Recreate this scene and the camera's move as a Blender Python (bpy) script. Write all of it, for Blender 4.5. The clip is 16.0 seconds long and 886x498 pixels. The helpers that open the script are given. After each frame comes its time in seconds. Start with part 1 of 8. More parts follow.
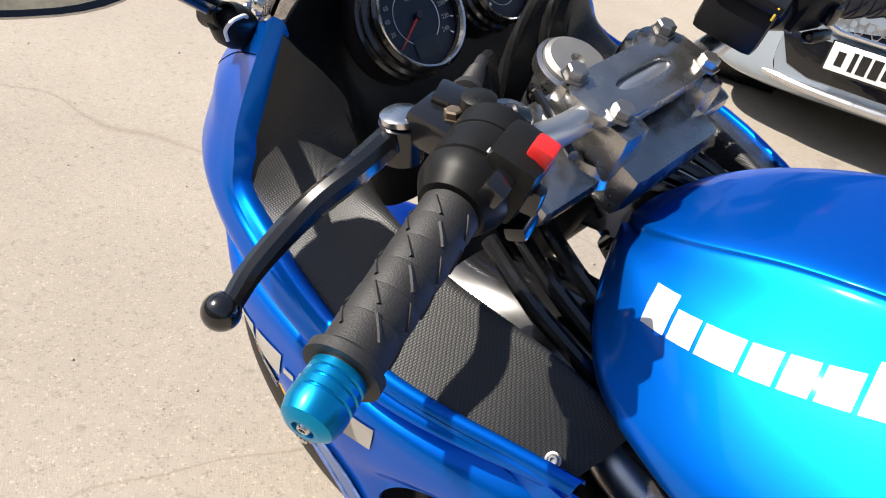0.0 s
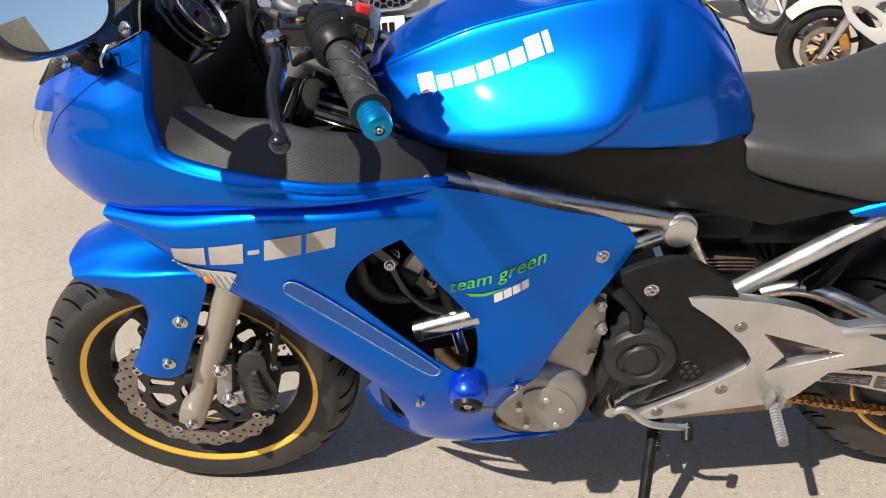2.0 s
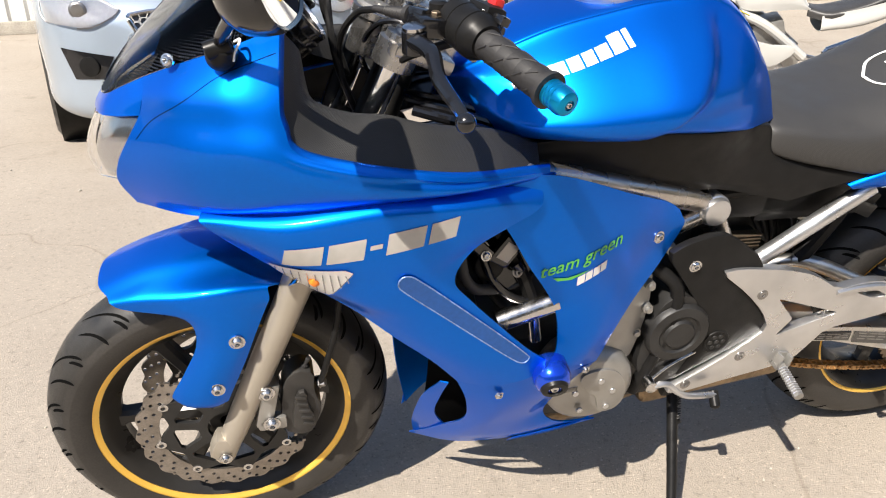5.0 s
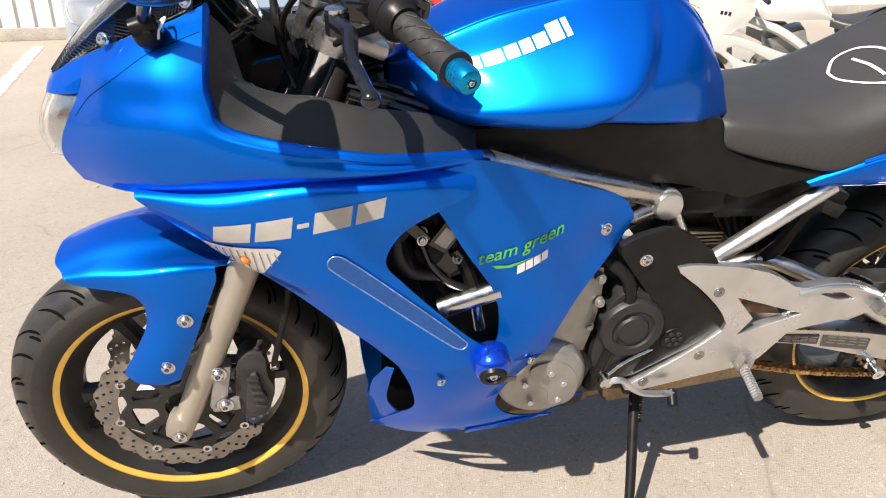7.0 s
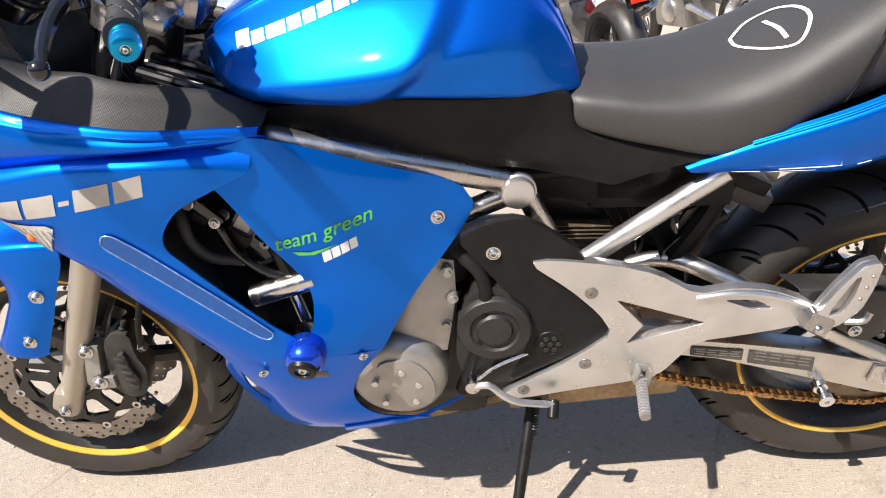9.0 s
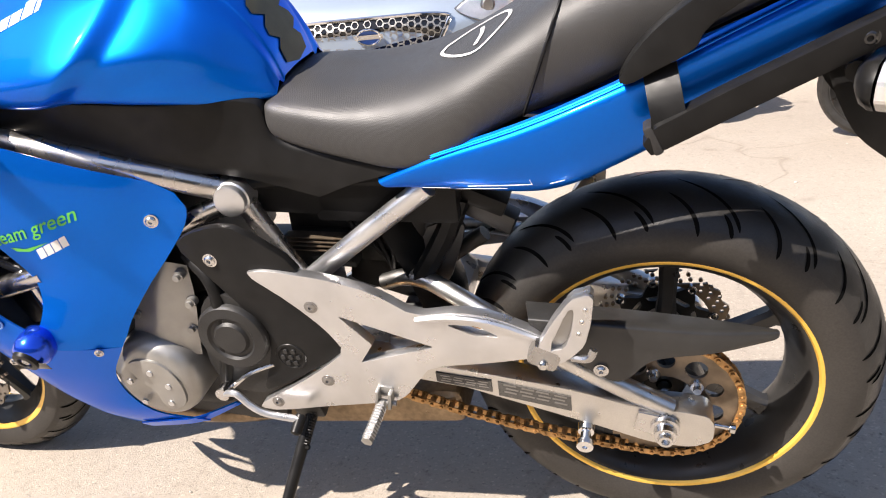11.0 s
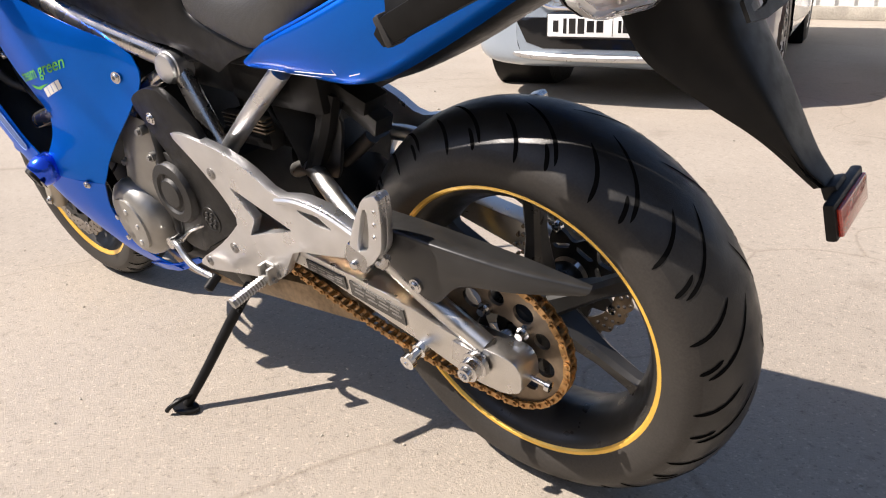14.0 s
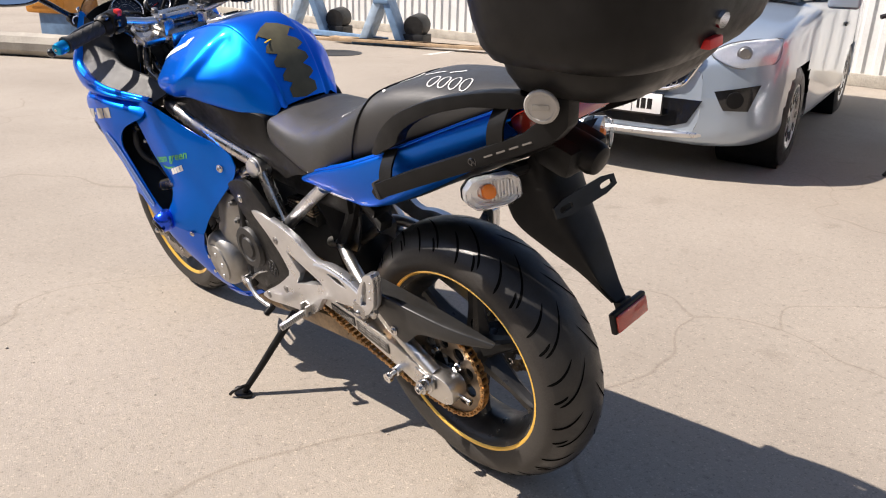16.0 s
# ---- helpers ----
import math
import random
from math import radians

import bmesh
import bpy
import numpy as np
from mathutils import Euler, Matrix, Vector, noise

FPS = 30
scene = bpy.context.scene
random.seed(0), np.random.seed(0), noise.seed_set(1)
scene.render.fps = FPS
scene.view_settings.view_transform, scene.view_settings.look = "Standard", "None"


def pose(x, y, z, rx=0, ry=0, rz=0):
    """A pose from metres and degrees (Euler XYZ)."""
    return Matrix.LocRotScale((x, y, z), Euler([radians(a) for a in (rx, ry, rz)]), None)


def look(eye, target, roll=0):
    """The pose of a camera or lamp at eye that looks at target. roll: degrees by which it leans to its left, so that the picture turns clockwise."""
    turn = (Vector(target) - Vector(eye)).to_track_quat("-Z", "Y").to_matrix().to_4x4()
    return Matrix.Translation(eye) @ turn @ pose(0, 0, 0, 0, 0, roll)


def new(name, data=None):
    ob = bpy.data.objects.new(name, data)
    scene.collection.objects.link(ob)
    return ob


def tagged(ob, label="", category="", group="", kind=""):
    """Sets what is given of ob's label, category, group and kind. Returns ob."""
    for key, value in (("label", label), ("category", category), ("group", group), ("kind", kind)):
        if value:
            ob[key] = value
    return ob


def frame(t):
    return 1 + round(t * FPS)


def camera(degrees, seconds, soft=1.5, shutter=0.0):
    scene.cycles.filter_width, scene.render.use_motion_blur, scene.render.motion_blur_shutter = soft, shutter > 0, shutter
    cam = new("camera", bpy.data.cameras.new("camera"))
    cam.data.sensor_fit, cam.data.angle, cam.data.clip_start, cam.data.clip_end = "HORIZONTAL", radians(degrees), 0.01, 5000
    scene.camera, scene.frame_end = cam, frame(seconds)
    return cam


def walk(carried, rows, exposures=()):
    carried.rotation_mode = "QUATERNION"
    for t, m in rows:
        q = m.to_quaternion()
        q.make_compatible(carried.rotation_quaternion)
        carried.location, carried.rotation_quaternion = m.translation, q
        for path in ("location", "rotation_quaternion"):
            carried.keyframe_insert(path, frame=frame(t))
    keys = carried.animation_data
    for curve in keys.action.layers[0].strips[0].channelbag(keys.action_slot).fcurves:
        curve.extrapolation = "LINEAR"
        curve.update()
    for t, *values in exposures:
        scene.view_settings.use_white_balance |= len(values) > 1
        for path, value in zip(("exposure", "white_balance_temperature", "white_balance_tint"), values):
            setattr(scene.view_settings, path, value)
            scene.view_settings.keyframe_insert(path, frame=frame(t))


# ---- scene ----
# A blue half-faired motorcycle on its side stand in a sunny yard, filmed from its left side.
LEAN = 11.0
BIKE = pose(0, 0, 0.0015, LEAN, 0, 0)

# ---- camera ----
cam = camera(60.9, 16.0, soft=1.1)
PATH = [
    (0, (0.580, -0.720, 1.184), (-0.445, 0.601, 0.086), 12.65),
    (0.5, (0.608, -0.888, 1.184), (-0.173, 0.673, 0.207), 6.45),
    (1, (0.588, -1.056, 1.167), (0.140, 0.666, 0.254), 1.97),
    (1.5, (0.558, -1.180, 1.161), (0.326, 0.569, 0.220), -2.19),
    (2, (0.480, -1.274, 1.144), (0.427, 0.514, 0.248), -2.85),
    (2.5, (0.381, -1.309, 1.125), (0.461, 0.506, 0.289), -2.73),
    (3, (0.298, -1.309, 1.110), (0.474, 0.513, 0.304), -2.85),
    (3.5, (0.217, -1.302, 1.100), (0.482, 0.513, 0.304), -2.64),
    (4, (0.140, -1.293, 1.102), (0.488, 0.503, 0.293), -2.33),
    (4.2, (0.102, -1.290, 1.100), (0.493, 0.498, 0.293), -1.92),
    (6.3, (0.087, -1.314, 1.098), (0.524, 0.473, 0.314), -0.57),
    (6.5, (0.126, -1.326, 1.089), (0.532, 0.473, 0.313), -0.66),
    (7, (0.227, -1.347, 1.065), (0.558, 0.469, 0.297), -0.58),
    (7.5, (0.336, -1.369, 1.037), (0.574, 0.469, 0.286), -0.83),
    (8, (0.461, -1.356, 1.025), (0.571, 0.490, 0.262), -1.64),
    (8.2, (0.513, -1.350, 1.016), (0.574, 0.497, 0.252), -2.09),
    (10.3, (1.148, -1.258, 0.970), (0.810, 0.591, 0.285), -5.70),
    (10.5, (1.207, -1.249, 0.955), (0.828, 0.598, 0.287), -5.62),
    (11, (1.384, -1.202, 0.940), (0.865, 0.600, 0.244), -5.53),
    (11.5, (1.517, -1.171, 0.904), (0.940, 0.606, 0.190), -3.45),
    (12, (1.645, -1.116, 0.879), (0.986, 0.607, 0.107), -2.19),
    (12.5, (1.747, -1.057, 0.856), (0.949, 0.583, 0.035), -2.26),
    (13, (1.830, -0.998, 0.816), (0.851, 0.532, -0.023), -3.35),
    (13.5, (1.908, -0.944, 0.796), (0.773, 0.495, -0.004), -3.60),
    (14, (1.972, -0.945, 0.817), (0.762, 0.469, 0.083), -1.97),
    (14.5, (2.040, -0.977, 0.872), (0.793, 0.416, 0.162), -0.77),
    (15, (2.144, -1.043, 0.950), (0.873, 0.332, 0.246), 0.45),
    (15.5, (2.286, -1.131, 1.051), (0.992, 0.216, 0.337), 0.92),
    (16, (2.448, -1.226, 1.136), (1.121, 0.098, 0.438), 1.58),
]
walk(cam, [(t, look(eye, target, roll)) for t, eye, target, roll in PATH],
     [(0.0, 0.72, 6500, 11), (0.6, 0.67, 6500, 11), (1.2, 0.40, 6500, 11), (1.8, 0.48, 6500, 11), (2.5, 0.52, 6500, 11), (3.5, 0.64, 6500, 11), (4.0, 0.70, 6500, 11), (7.0, 0.76, 6500, 12), (8.0, 0.78, 6500, 12), (10.5, 1.12, 6500, 15), (11.5, 0.96, 6500, 15), (12.5, 0.80, 6500, 15), (13.0, 0.70, 6500, 15), (14.5, 0.72, 6500, 15), (15.5, 0.62, 6500, 15), (16.0, 0.54, 6500, 15)])

# ---- light ----
SUN_TO = Vector((-0.60, -0.61, 1.0)).normalized()
world = bpy.data.worlds.new("world")
scene.world = world
world.use_nodes = True
wn = world.node_tree.nodes
sky = wn.new("ShaderNodeTexSky")
sky.sky_type = "NISHITA"
sky.sun_disc = False
sky.sun_elevation = math.asin(SUN_TO.z)
sky.sun_rotation = math.atan2(SUN_TO.x, SUN_TO.y)
world.node_tree.links.new(sky.outputs[0], wn["Background"].inputs[0])
wn["Background"].inputs[1].default_value = 0.092
sun = new("sun", bpy.data.lights.new("sun", "SUN"))
sun.data.energy, sun.data.angle, sun.data.color = 5.8, radians(0.53), (1.0, 0.935, 0.83)
sun.matrix_world = look(SUN_TO * 20, (0, 0, 0))


# ---- materials ----
def material(name, color, rough=0.5, metal=0.0, vary=0.0, scale=20.0, bump=0.0, bump_scale=200.0, coat=0.0, rough_vary=0.0, fine=0.0, fine_scale=300.0, spec=0.5, coat_rough=0.04, coat_ior=1.5):
    m = bpy.data.materials.new(name)
    m.use_nodes = True
    nt = m.node_tree
    b = nt.nodes["Principled BSDF"]
    b.inputs["Base Color"].default_value = (*color, 1)
    b.inputs["Roughness"].default_value = rough
    b.inputs["Metallic"].default_value = metal
    b.inputs["Coat Weight"].default_value = coat
    b.inputs["Coat Roughness"].default_value = coat_rough
    b.inputs["Coat IOR"].default_value = coat_ior
    b.inputs["Specular IOR Level"].default_value = spec
    co = nt.nodes.new("ShaderNodeTexCoord").outputs["Object"]

    def noise_tex(s, detail=6.0):
        n = nt.nodes.new("ShaderNodeTexNoise")
        n.inputs["Scale"].default_value, n.inputs["Detail"].default_value = s, detail
        nt.links.new(co, n.inputs["Vector"])
        return n.outputs["Fac"]

    def spread(fac, lo, hi):
        r = nt.nodes.new("ShaderNodeMapRange")
        r.inputs["From Min"].default_value, r.inputs["From Max"].default_value = 0.3, 0.7
        r.inputs["To Min"].default_value, r.inputs["To Max"].default_value = lo, hi
        nt.links.new(fac, r.inputs["Value"])
        return r.outputs[0]

    if vary or fine:
        h = nt.nodes.new("ShaderNodeHueSaturation")
        h.inputs["Color"].default_value = (*color, 1)
        v = spread(noise_tex(scale), 1 - vary, 1 + vary)
        if fine:
            mul = nt.nodes.new("ShaderNodeMath")
            mul.operation = "MULTIPLY"
            nt.links.new(v, mul.inputs[0])
            nt.links.new(spread(noise_tex(fine_scale, 2.0), 1 - fine, 1 + fine), mul.inputs[1])
            v = mul.outputs[0]
        nt.links.new(v, h.inputs["Value"])
        nt.links.new(h.outputs[0], b.inputs["Base Color"])
    if rough_vary:
        nt.links.new(spread(noise_tex(scale * 1.7), max(0.02, rough - rough_vary), min(1, rough + rough_vary)), b.inputs["Roughness"])
    if bump:
        bp = nt.nodes.new("ShaderNodeBump")
        bp.inputs["Strength"].default_value = 1.0
        bp.inputs["Distance"].default_value = bump
        nt.links.new(noise_tex(bump_scale, 3.0), bp.inputs["Height"])
        nt.links.new(bp.outputs[0], b.inputs["Normal"])
    return m


def glass(name, color=(1, 1, 1), rough=0.02, ior=1.45):
    m = material(name, color, rough)
    b = m.node_tree.nodes["Principled BSDF"]
    b.inputs["Transmission Weight"].default_value = 1.0
    b.inputs["IOR"].default_value = ior
    return m


def lattice(name, color, dark, size, depth, rough, loose=0.0):
    """Moulded plastic or leather with a fine regular grain of raised pips."""
    m = material(name, color, rough, rough_vary=0.08, scale=9)
    nt = m.node_tree
    b = nt.nodes["Principled BSDF"]
    co = nt.nodes.new("ShaderNodeTexCoord").outputs["Object"]
    rot = nt.nodes.new("ShaderNodeVectorRotate")
    rot.inputs["Axis"].default_value = (0, 1, 0)
    rot.inputs["Angle"].default_value = radians(45)
    nt.links.new(co, rot.inputs["Vector"])
    v = nt.nodes.new("ShaderNodeTexVoronoi")
    v.inputs["Scale"].default_value = 1 / size
    v.inputs["Randomness"].default_value = loose
    nt.links.new(rot.outputs[0], v.inputs["Vector"])
    # hollows between pips get a darker colour, shade put into the grain
    ramp = nt.nodes.new("ShaderNodeValToRGB")
    ramp.color_ramp.elements[0].position, ramp.color_ramp.elements[1].position = 0.2, 0.62
    ramp.color_ramp.elements[0].color, ramp.color_ramp.elements[1].color = (*color, 1), (*dark, 1)
    nt.links.new(v.outputs["Distance"], ramp.inputs[0])
    nt.links.new(ramp.outputs[0], b.inputs["Base Color"])
    bp = nt.nodes.new("ShaderNodeBump")
    bp.inputs["Distance"].default_value = depth
    bp.invert = True
    nt.links.new(v.outputs["Distance"], bp.inputs["Height"])
    nt.links.new(bp.outputs[0], b.inputs["Normal"])
    return m


BLUE = material("candy_blue_paint", (0.0001, 0.147, 0.71), 0.42, 0.89, coat=0.55, coat_rough=0.07, coat_ior=1.32, vary=0.04, scale=3, fine=0.05, fine_scale=1500)
BLUE.node_tree.nodes["Principled BSDF"].inputs["Specular Tint"].default_value = (0.15, 0.40, 1.0, 1)
BLACK = material("black_plastic", (0.0092, 0.0090, 0.0089), 0.40, spec=0.17, vary=0.25, scale=30, bump=0.00006, bump_scale=1400, rough_vary=0.1)
GLOSSBLACK = material("gloss_black", (0.008, 0.008, 0.009), 0.18, coat=0.4, vary=0.1)
GRAIN = lattice("grained_black_plastic", (0.030, 0.0295, 0.0285), (0.012, 0.0118, 0.0115), 0.0017, 0.0004, 0.5)
LEATHER = lattice("textured_vinyl", (0.039, 0.0378, 0.0365), (0.029, 0.028, 0.027), 0.0019, 0.00028, 0.5, 0.4)
VINYL = material("plain_vinyl", (0.036, 0.0345, 0.033), 0.44, vary=0.15, scale=12, bump=0.0003, bump_scale=700, rough_vary=0.06)
RUBBER = material("tyre_rubber", (0.0185, 0.0175, 0.0163), 0.44, vary=0.35, scale=14, bump=0.0003, bump_scale=600, rough_vary=0.14, fine=0.15)
DUSTY = material("dusty_tyre_wall", (0.024, 0.0212, 0.0185), 0.55, vary=0.3, scale=10, fine=0.2)
GRIP = material("grip_rubber", (0.018, 0.017, 0.017), 0.6, vary=0.2, scale=40, bump=0.0003, bump_scale=900)
ALU = material("silver_painted_aluminium", (0.63, 0.63, 0.635), 0.33, 0.93, vary=0.09, scale=14, bump=0.0001, bump_scale=1200, rough_vary=0.08)
CAST = material("cast_aluminium", (0.34, 0.33, 0.31), 0.42, 0.75, vary=0.12, scale=18, bump=0.00012, bump_scale=900, rough_vary=0.1)
FORK = material("champagne_fork_paint", (0.40, 0.36, 0.30), 0.42, 0.6, vary=0.06, scale=10, rough_vary=0.08)
TUBE = material("brushed_frame_silver", (0.56, 0.53, 0.50), 0.25, 0.95, vary=0.1, scale=16, rough_vary=0.1)
STEEL = material("bright_steel", (0.62, 0.61, 0.6), 0.22, 1.0, vary=0.08, scale=40, rough_vary=0.08)
CHROME = material("chrome", (0.8, 0.8, 0.8), 0.08, 1.0)
DISCMAT = material("brake_disc_steel", (0.30, 0.27, 0.24), 0.38, 0.9, vary=0.25, scale=30, fine=0.1, fine_scale=400, rough_vary=0.1)
GOLD = material("gold_rim_tape", (0.90, 0.55, 0.09), 0.32, 0.5, vary=0.08, scale=30, coat=0.4)
CHAINMAT = material("gold_chain", (0.42, 0.245, 0.10), 0.40, 0.8, vary=0.5, scale=60, rough_vary=0.15)
RIM = material("satin_black_rim", (0.024, 0.023, 0.022), 0.38, 0.2, vary=0.35, scale=14, rough_vary=0.14)
MUFFLER = material("scorched_steel", (0.26, 0.19, 0.12), 0.38, 0.85, vary=0.4, scale=9, rough_vary=0.15, fine=0.2, fine_scale=90)
ENGINE = material("engine_black", (0.017, 0.0165, 0.016), 0.5, 0.15, vary=0.4, scale=20, bump=0.0004, bump_scale=300)
CAST_DARK = material("dull_black_casting", (0.034, 0.032, 0.030), 0.46, 0.3, vary=0.3, scale=30, bump=0.0002, bump_scale=700, rough_vary=0.1)
CYAN = material("anodised_cyan", (0.003, 0.30, 0.60), 0.28, 0.85)
DEEPBLUE = material("anodised_blue", (0.01, 0.08, 0.70), 0.2, 0.8, coat=0.6)
RED = material("red_plastic", (0.6, 0.02, 0.02), 0.35)
WHITE = material("white_print", (0.82, 0.82, 0.8), 0.45, vary=0.03)
SILVERPRINT = material("silver_sticker", (0.42, 0.40, 0.37), 0.45, 0.25, vary=0.08, scale=50)
GREENPRINT = material("green_print", (0.10, 0.50, 0.06), 0.4)
YELLOW = material("yellow_label", (0.8, 0.55, 0.03), 0.5)
AMBER = material("amber_bulb", (0.85, 0.22, 0.02), 0.35)
REFLECTOR = material("lamp_reflector", (0.55, 0.55, 0.56), 0.18, 0.9)
LENS = glass("clear_lens", (1, 1, 1), 0.03, 1.08)
SCREEN = glass("smoked_screen", (0.46, 0.45, 0.44), 0.04, 1.1)
REDLENS = material("red_reflector", (0.45, 0.03, 0.015), 0.22, coat=1.0, fine=0.25, fine_scale=500)
FACET = material("faceted_bowl", (0.84, 0.83, 0.81), 0.24, 0.35, vary=0.05, scale=60)
SWING = material("polished_swingarm", (0.62, 0.605, 0.58), 0.33, 1.0, vary=0.08, scale=20, rough_vary=0.08, fine=0.05, fine_scale=500)
GUARD = material("semi_gloss_guard", (0.022, 0.0215, 0.021), 0.36, vary=0.2, scale=25, rough_vary=0.08)
MIRROR = material("mirror_glass", (0.9, 0.9, 0.9), 0.01, 1.0)
DIAL = material("dial_face", (0.012, 0.016, 0.03), 0.4)
SPROCKET = material("brown_steel", (0.20, 0.155, 0.11), 0.42, 0.75, vary=0.3, scale=40, rough_vary=0.1)
LABEL = material("warning_label", (0.06, 0.056, 0.05), 0.55, fine=0.6, fine_scale=700)
POLISHED = material("polished_casting", (0.40, 0.39, 0.38), 0.26, 0.95, vary=0.15, scale=25, rough_vary=0.1)
SCREW = material("dull_steel_screw", (0.30, 0.29, 0.28), 0.35, 0.9)
LCD = material("grey_display", (0.022, 0.026, 0.026), 0.25, vary=0.05)
PAD = material("tank_pad_vinyl", (0.085, 0.076, 0.042), 0.6, vary=0.2, scale=30, bump=0.0002, bump_scale=800)


# ---- building helpers ----
def part(name, bm, mat, parent=None, label="", smooth=True, sharp=35):
    me = bpy.data.meshes.new(name)
    bmesh.ops.recalc_face_normals(bm, faces=bm.faces)
    bm.to_mesh(me)
    bm.free()
    me.materials.append(mat)
    if smooth:
        me.shade_smooth()
        me.set_sharp_from_angle(angle=radians(sharp))
    ob = new(name, me)
    if parent:
        ob.parent = parent
    if label:
        tagged(ob, label)
    return ob


def thing(name, label, category, group="", m=None):
    ob = new(name)
    tagged(ob, label, category, group)
    if m is not None:
        ob.matrix_world = m
    return ob


def crom(pts, n):
    """A smooth line of n points through pts."""
    p = [Vector(q) for q in pts]
    if len(p) == 2:
        return [p[0].lerp(p[1], i / (n - 1)) for i in range(n)]
    p = [2 * p[0] - p[1]] + p + [2 * p[-1] - p[-2]]
    out = []
    for i in range(n):
        s = i / (n - 1) * (len(p) - 3)
        k = min(int(s), len(p) - 4)
        t = s - k
        a, b, c, d = p[k:k + 4]
        out.append(0.5 * (2 * b + (c - a) * t + (2 * a - 5 * b + 4 * c - d) * t * t + (3 * b - a - 3 * c + d) * t ** 3))
    return out


def flip(pts, side):
    return [(x, y * side, z) for x, y, z in pts]


def loft(rails, nu=24, nv=20, side=1, close=False):
    """A smooth skin across rails, each a line of points; side -1 mirrors it to the other half."""
    rows = [crom(flip(r, side), nu) for r in rails]
    cols = [crom([row[i] for row in rows], nv) for i in range(nu)]
    bm = bmesh.new()
    vs = [[bm.verts.new(p) for p in col] for col in cols]
    for i in range(nu - 1):
        for j in range(nv - 1):
            bm.faces.new((vs[i][j], vs[i + 1][j], vs[i + 1][j + 1], vs[i][j + 1]))
    return bm


def thicken(bm, d):
    """Gives a skin a thickness d and rounded rims."""
    bmesh.ops.recalc_face_normals(bm, faces=bm.faces)
    bmesh.ops.solidify(bm, geom=bm.faces[:] + bm.edges[:] + bm.verts[:], thickness=d)
    return bm


def slab(bm, vec):
    """Gives a skin a thickness along one direction."""
    edge = [e for e in bm.edges if len(e.link_faces) == 1]
    far = {v: bm.verts.new(v.co + Vector(vec)) for v in bm.verts[:]}
    for f in bm.faces[:]:
        bm.faces.new([far[v] for v in reversed(f.verts)])
    for e in edge:
        a, b = e.verts
        bm.faces.new((a, b, far[b], far[a]))
    return bm


def tube(pts, r, n=24, seg=12, bm=None, r2=None):
    """A round tube along a smooth line; r2 gives its end radius."""
    bm = bm or bmesh.new()
    line = crom(pts, n)
    rings = []
    up = Vector((0.13, 0.31, 0.94))
    for i, p in enumerate(line):
        d = (line[min(i + 1, n - 1)] - line[max(i - 1, 0)]).normalized()
        a = d.cross(up).normalized()
        b = a.cross(d)
        rr = r + ((r2 if r2 is not None else r) - r) * i / (n - 1)
        rings.append([bm.verts.new(p + rr * (math.cos(k * math.tau / seg) * a + math.sin(k * math.tau / seg) * b)) for k in range(seg)])
    for i in range(n - 1):
        for k in range(seg):
            bm.faces.new((rings[i][k], rings[i][(k + 1) % seg], rings[i + 1][(k + 1) % seg], rings[i + 1][k]))
    bm.faces.new(rings[0])
    bm.faces.new(rings[-1])
    return bm


def lathe(profile, at, axis, seg=32, bm=None, closed=False):
    """Turns a profile of (along, radius) about an axis that starts at a point."""
    bm = bm or bmesh.new()
    d = Vector(axis).normalized()
    a = d.cross(Vector((0.2, 0.1, 0.97)) if abs(d.z) < 0.9 else Vector((1, 0, 0))).normalized()
    b = d.cross(a)
    rings = []
    for along, r in profile:
        c = Vector(at) + along * d
        if r < 1e-6:
            rings.append([bm.verts.new(c)] * seg)
        else:
            rings.append([bm.verts.new(c + r * (math.cos(k * math.tau / seg) * a + math.sin(k * math.tau / seg) * b)) for k in range(seg)])
    pairs = list(zip(rings, rings[1:] + ([rings[0]] if closed else [])))[: len(rings) - (0 if closed else 1)]
    for r0, r1 in pairs:
        for k in range(seg):
            vs = []
            for v in (r0[k], r0[(k + 1) % seg], r1[(k + 1) % seg], r1[k]):
                if v not in vs:
                    vs.append(v)
            if len(vs) > 2:
                bm.faces.new(vs)
    return bm


def bolt(at, axis=(0, -1, 0), r=0.007, h=0.005, bm=None):
    """A domed hex-socket bolt head on its washer, with a real socket."""
    return lathe([(-0.002, r * 1.35), (0.0008, r * 1.35), (0.001, r), (h * 0.6, r * 0.98), (h, r * 0.7), (h, r * 0.42), (h * 0.3, r * 0.36), (h * 0.3, 0)], at, axis, 14, bm)


def bolts(name, spots, axis, r, h, mat, parent):
    """One bolt object at each spot."""
    for at in spots:
        part(name, bolt(at, axis, r, h), mat, parent)


def box(c, size, rot=(0, 0, 0), bevel=0.0, bm=None, seg=2):
    bm2 = bmesh.new()
    bmesh.ops.create_cube(bm2, size=1.0)
    bmesh.ops.scale(bm2, vec=size, verts=bm2.verts)
    if bevel:
        bmesh.ops.bevel(bm2, geom=bm2.edges[:], offset=bevel, segments=seg, affect="EDGES", profile=0.6)
    bmesh.ops.transform(bm2, matrix=pose(*c, *rot), verts=bm2.verts)
    if bm is None:
        return bm2
    return join(bm, bm2)


def join(bm, other):
    me = bpy.data.meshes.new("tmp")
    other.to_mesh(me)
    other.free()
    bm.from_mesh(me)
    bpy.data.meshes.remove(me)
    return bm


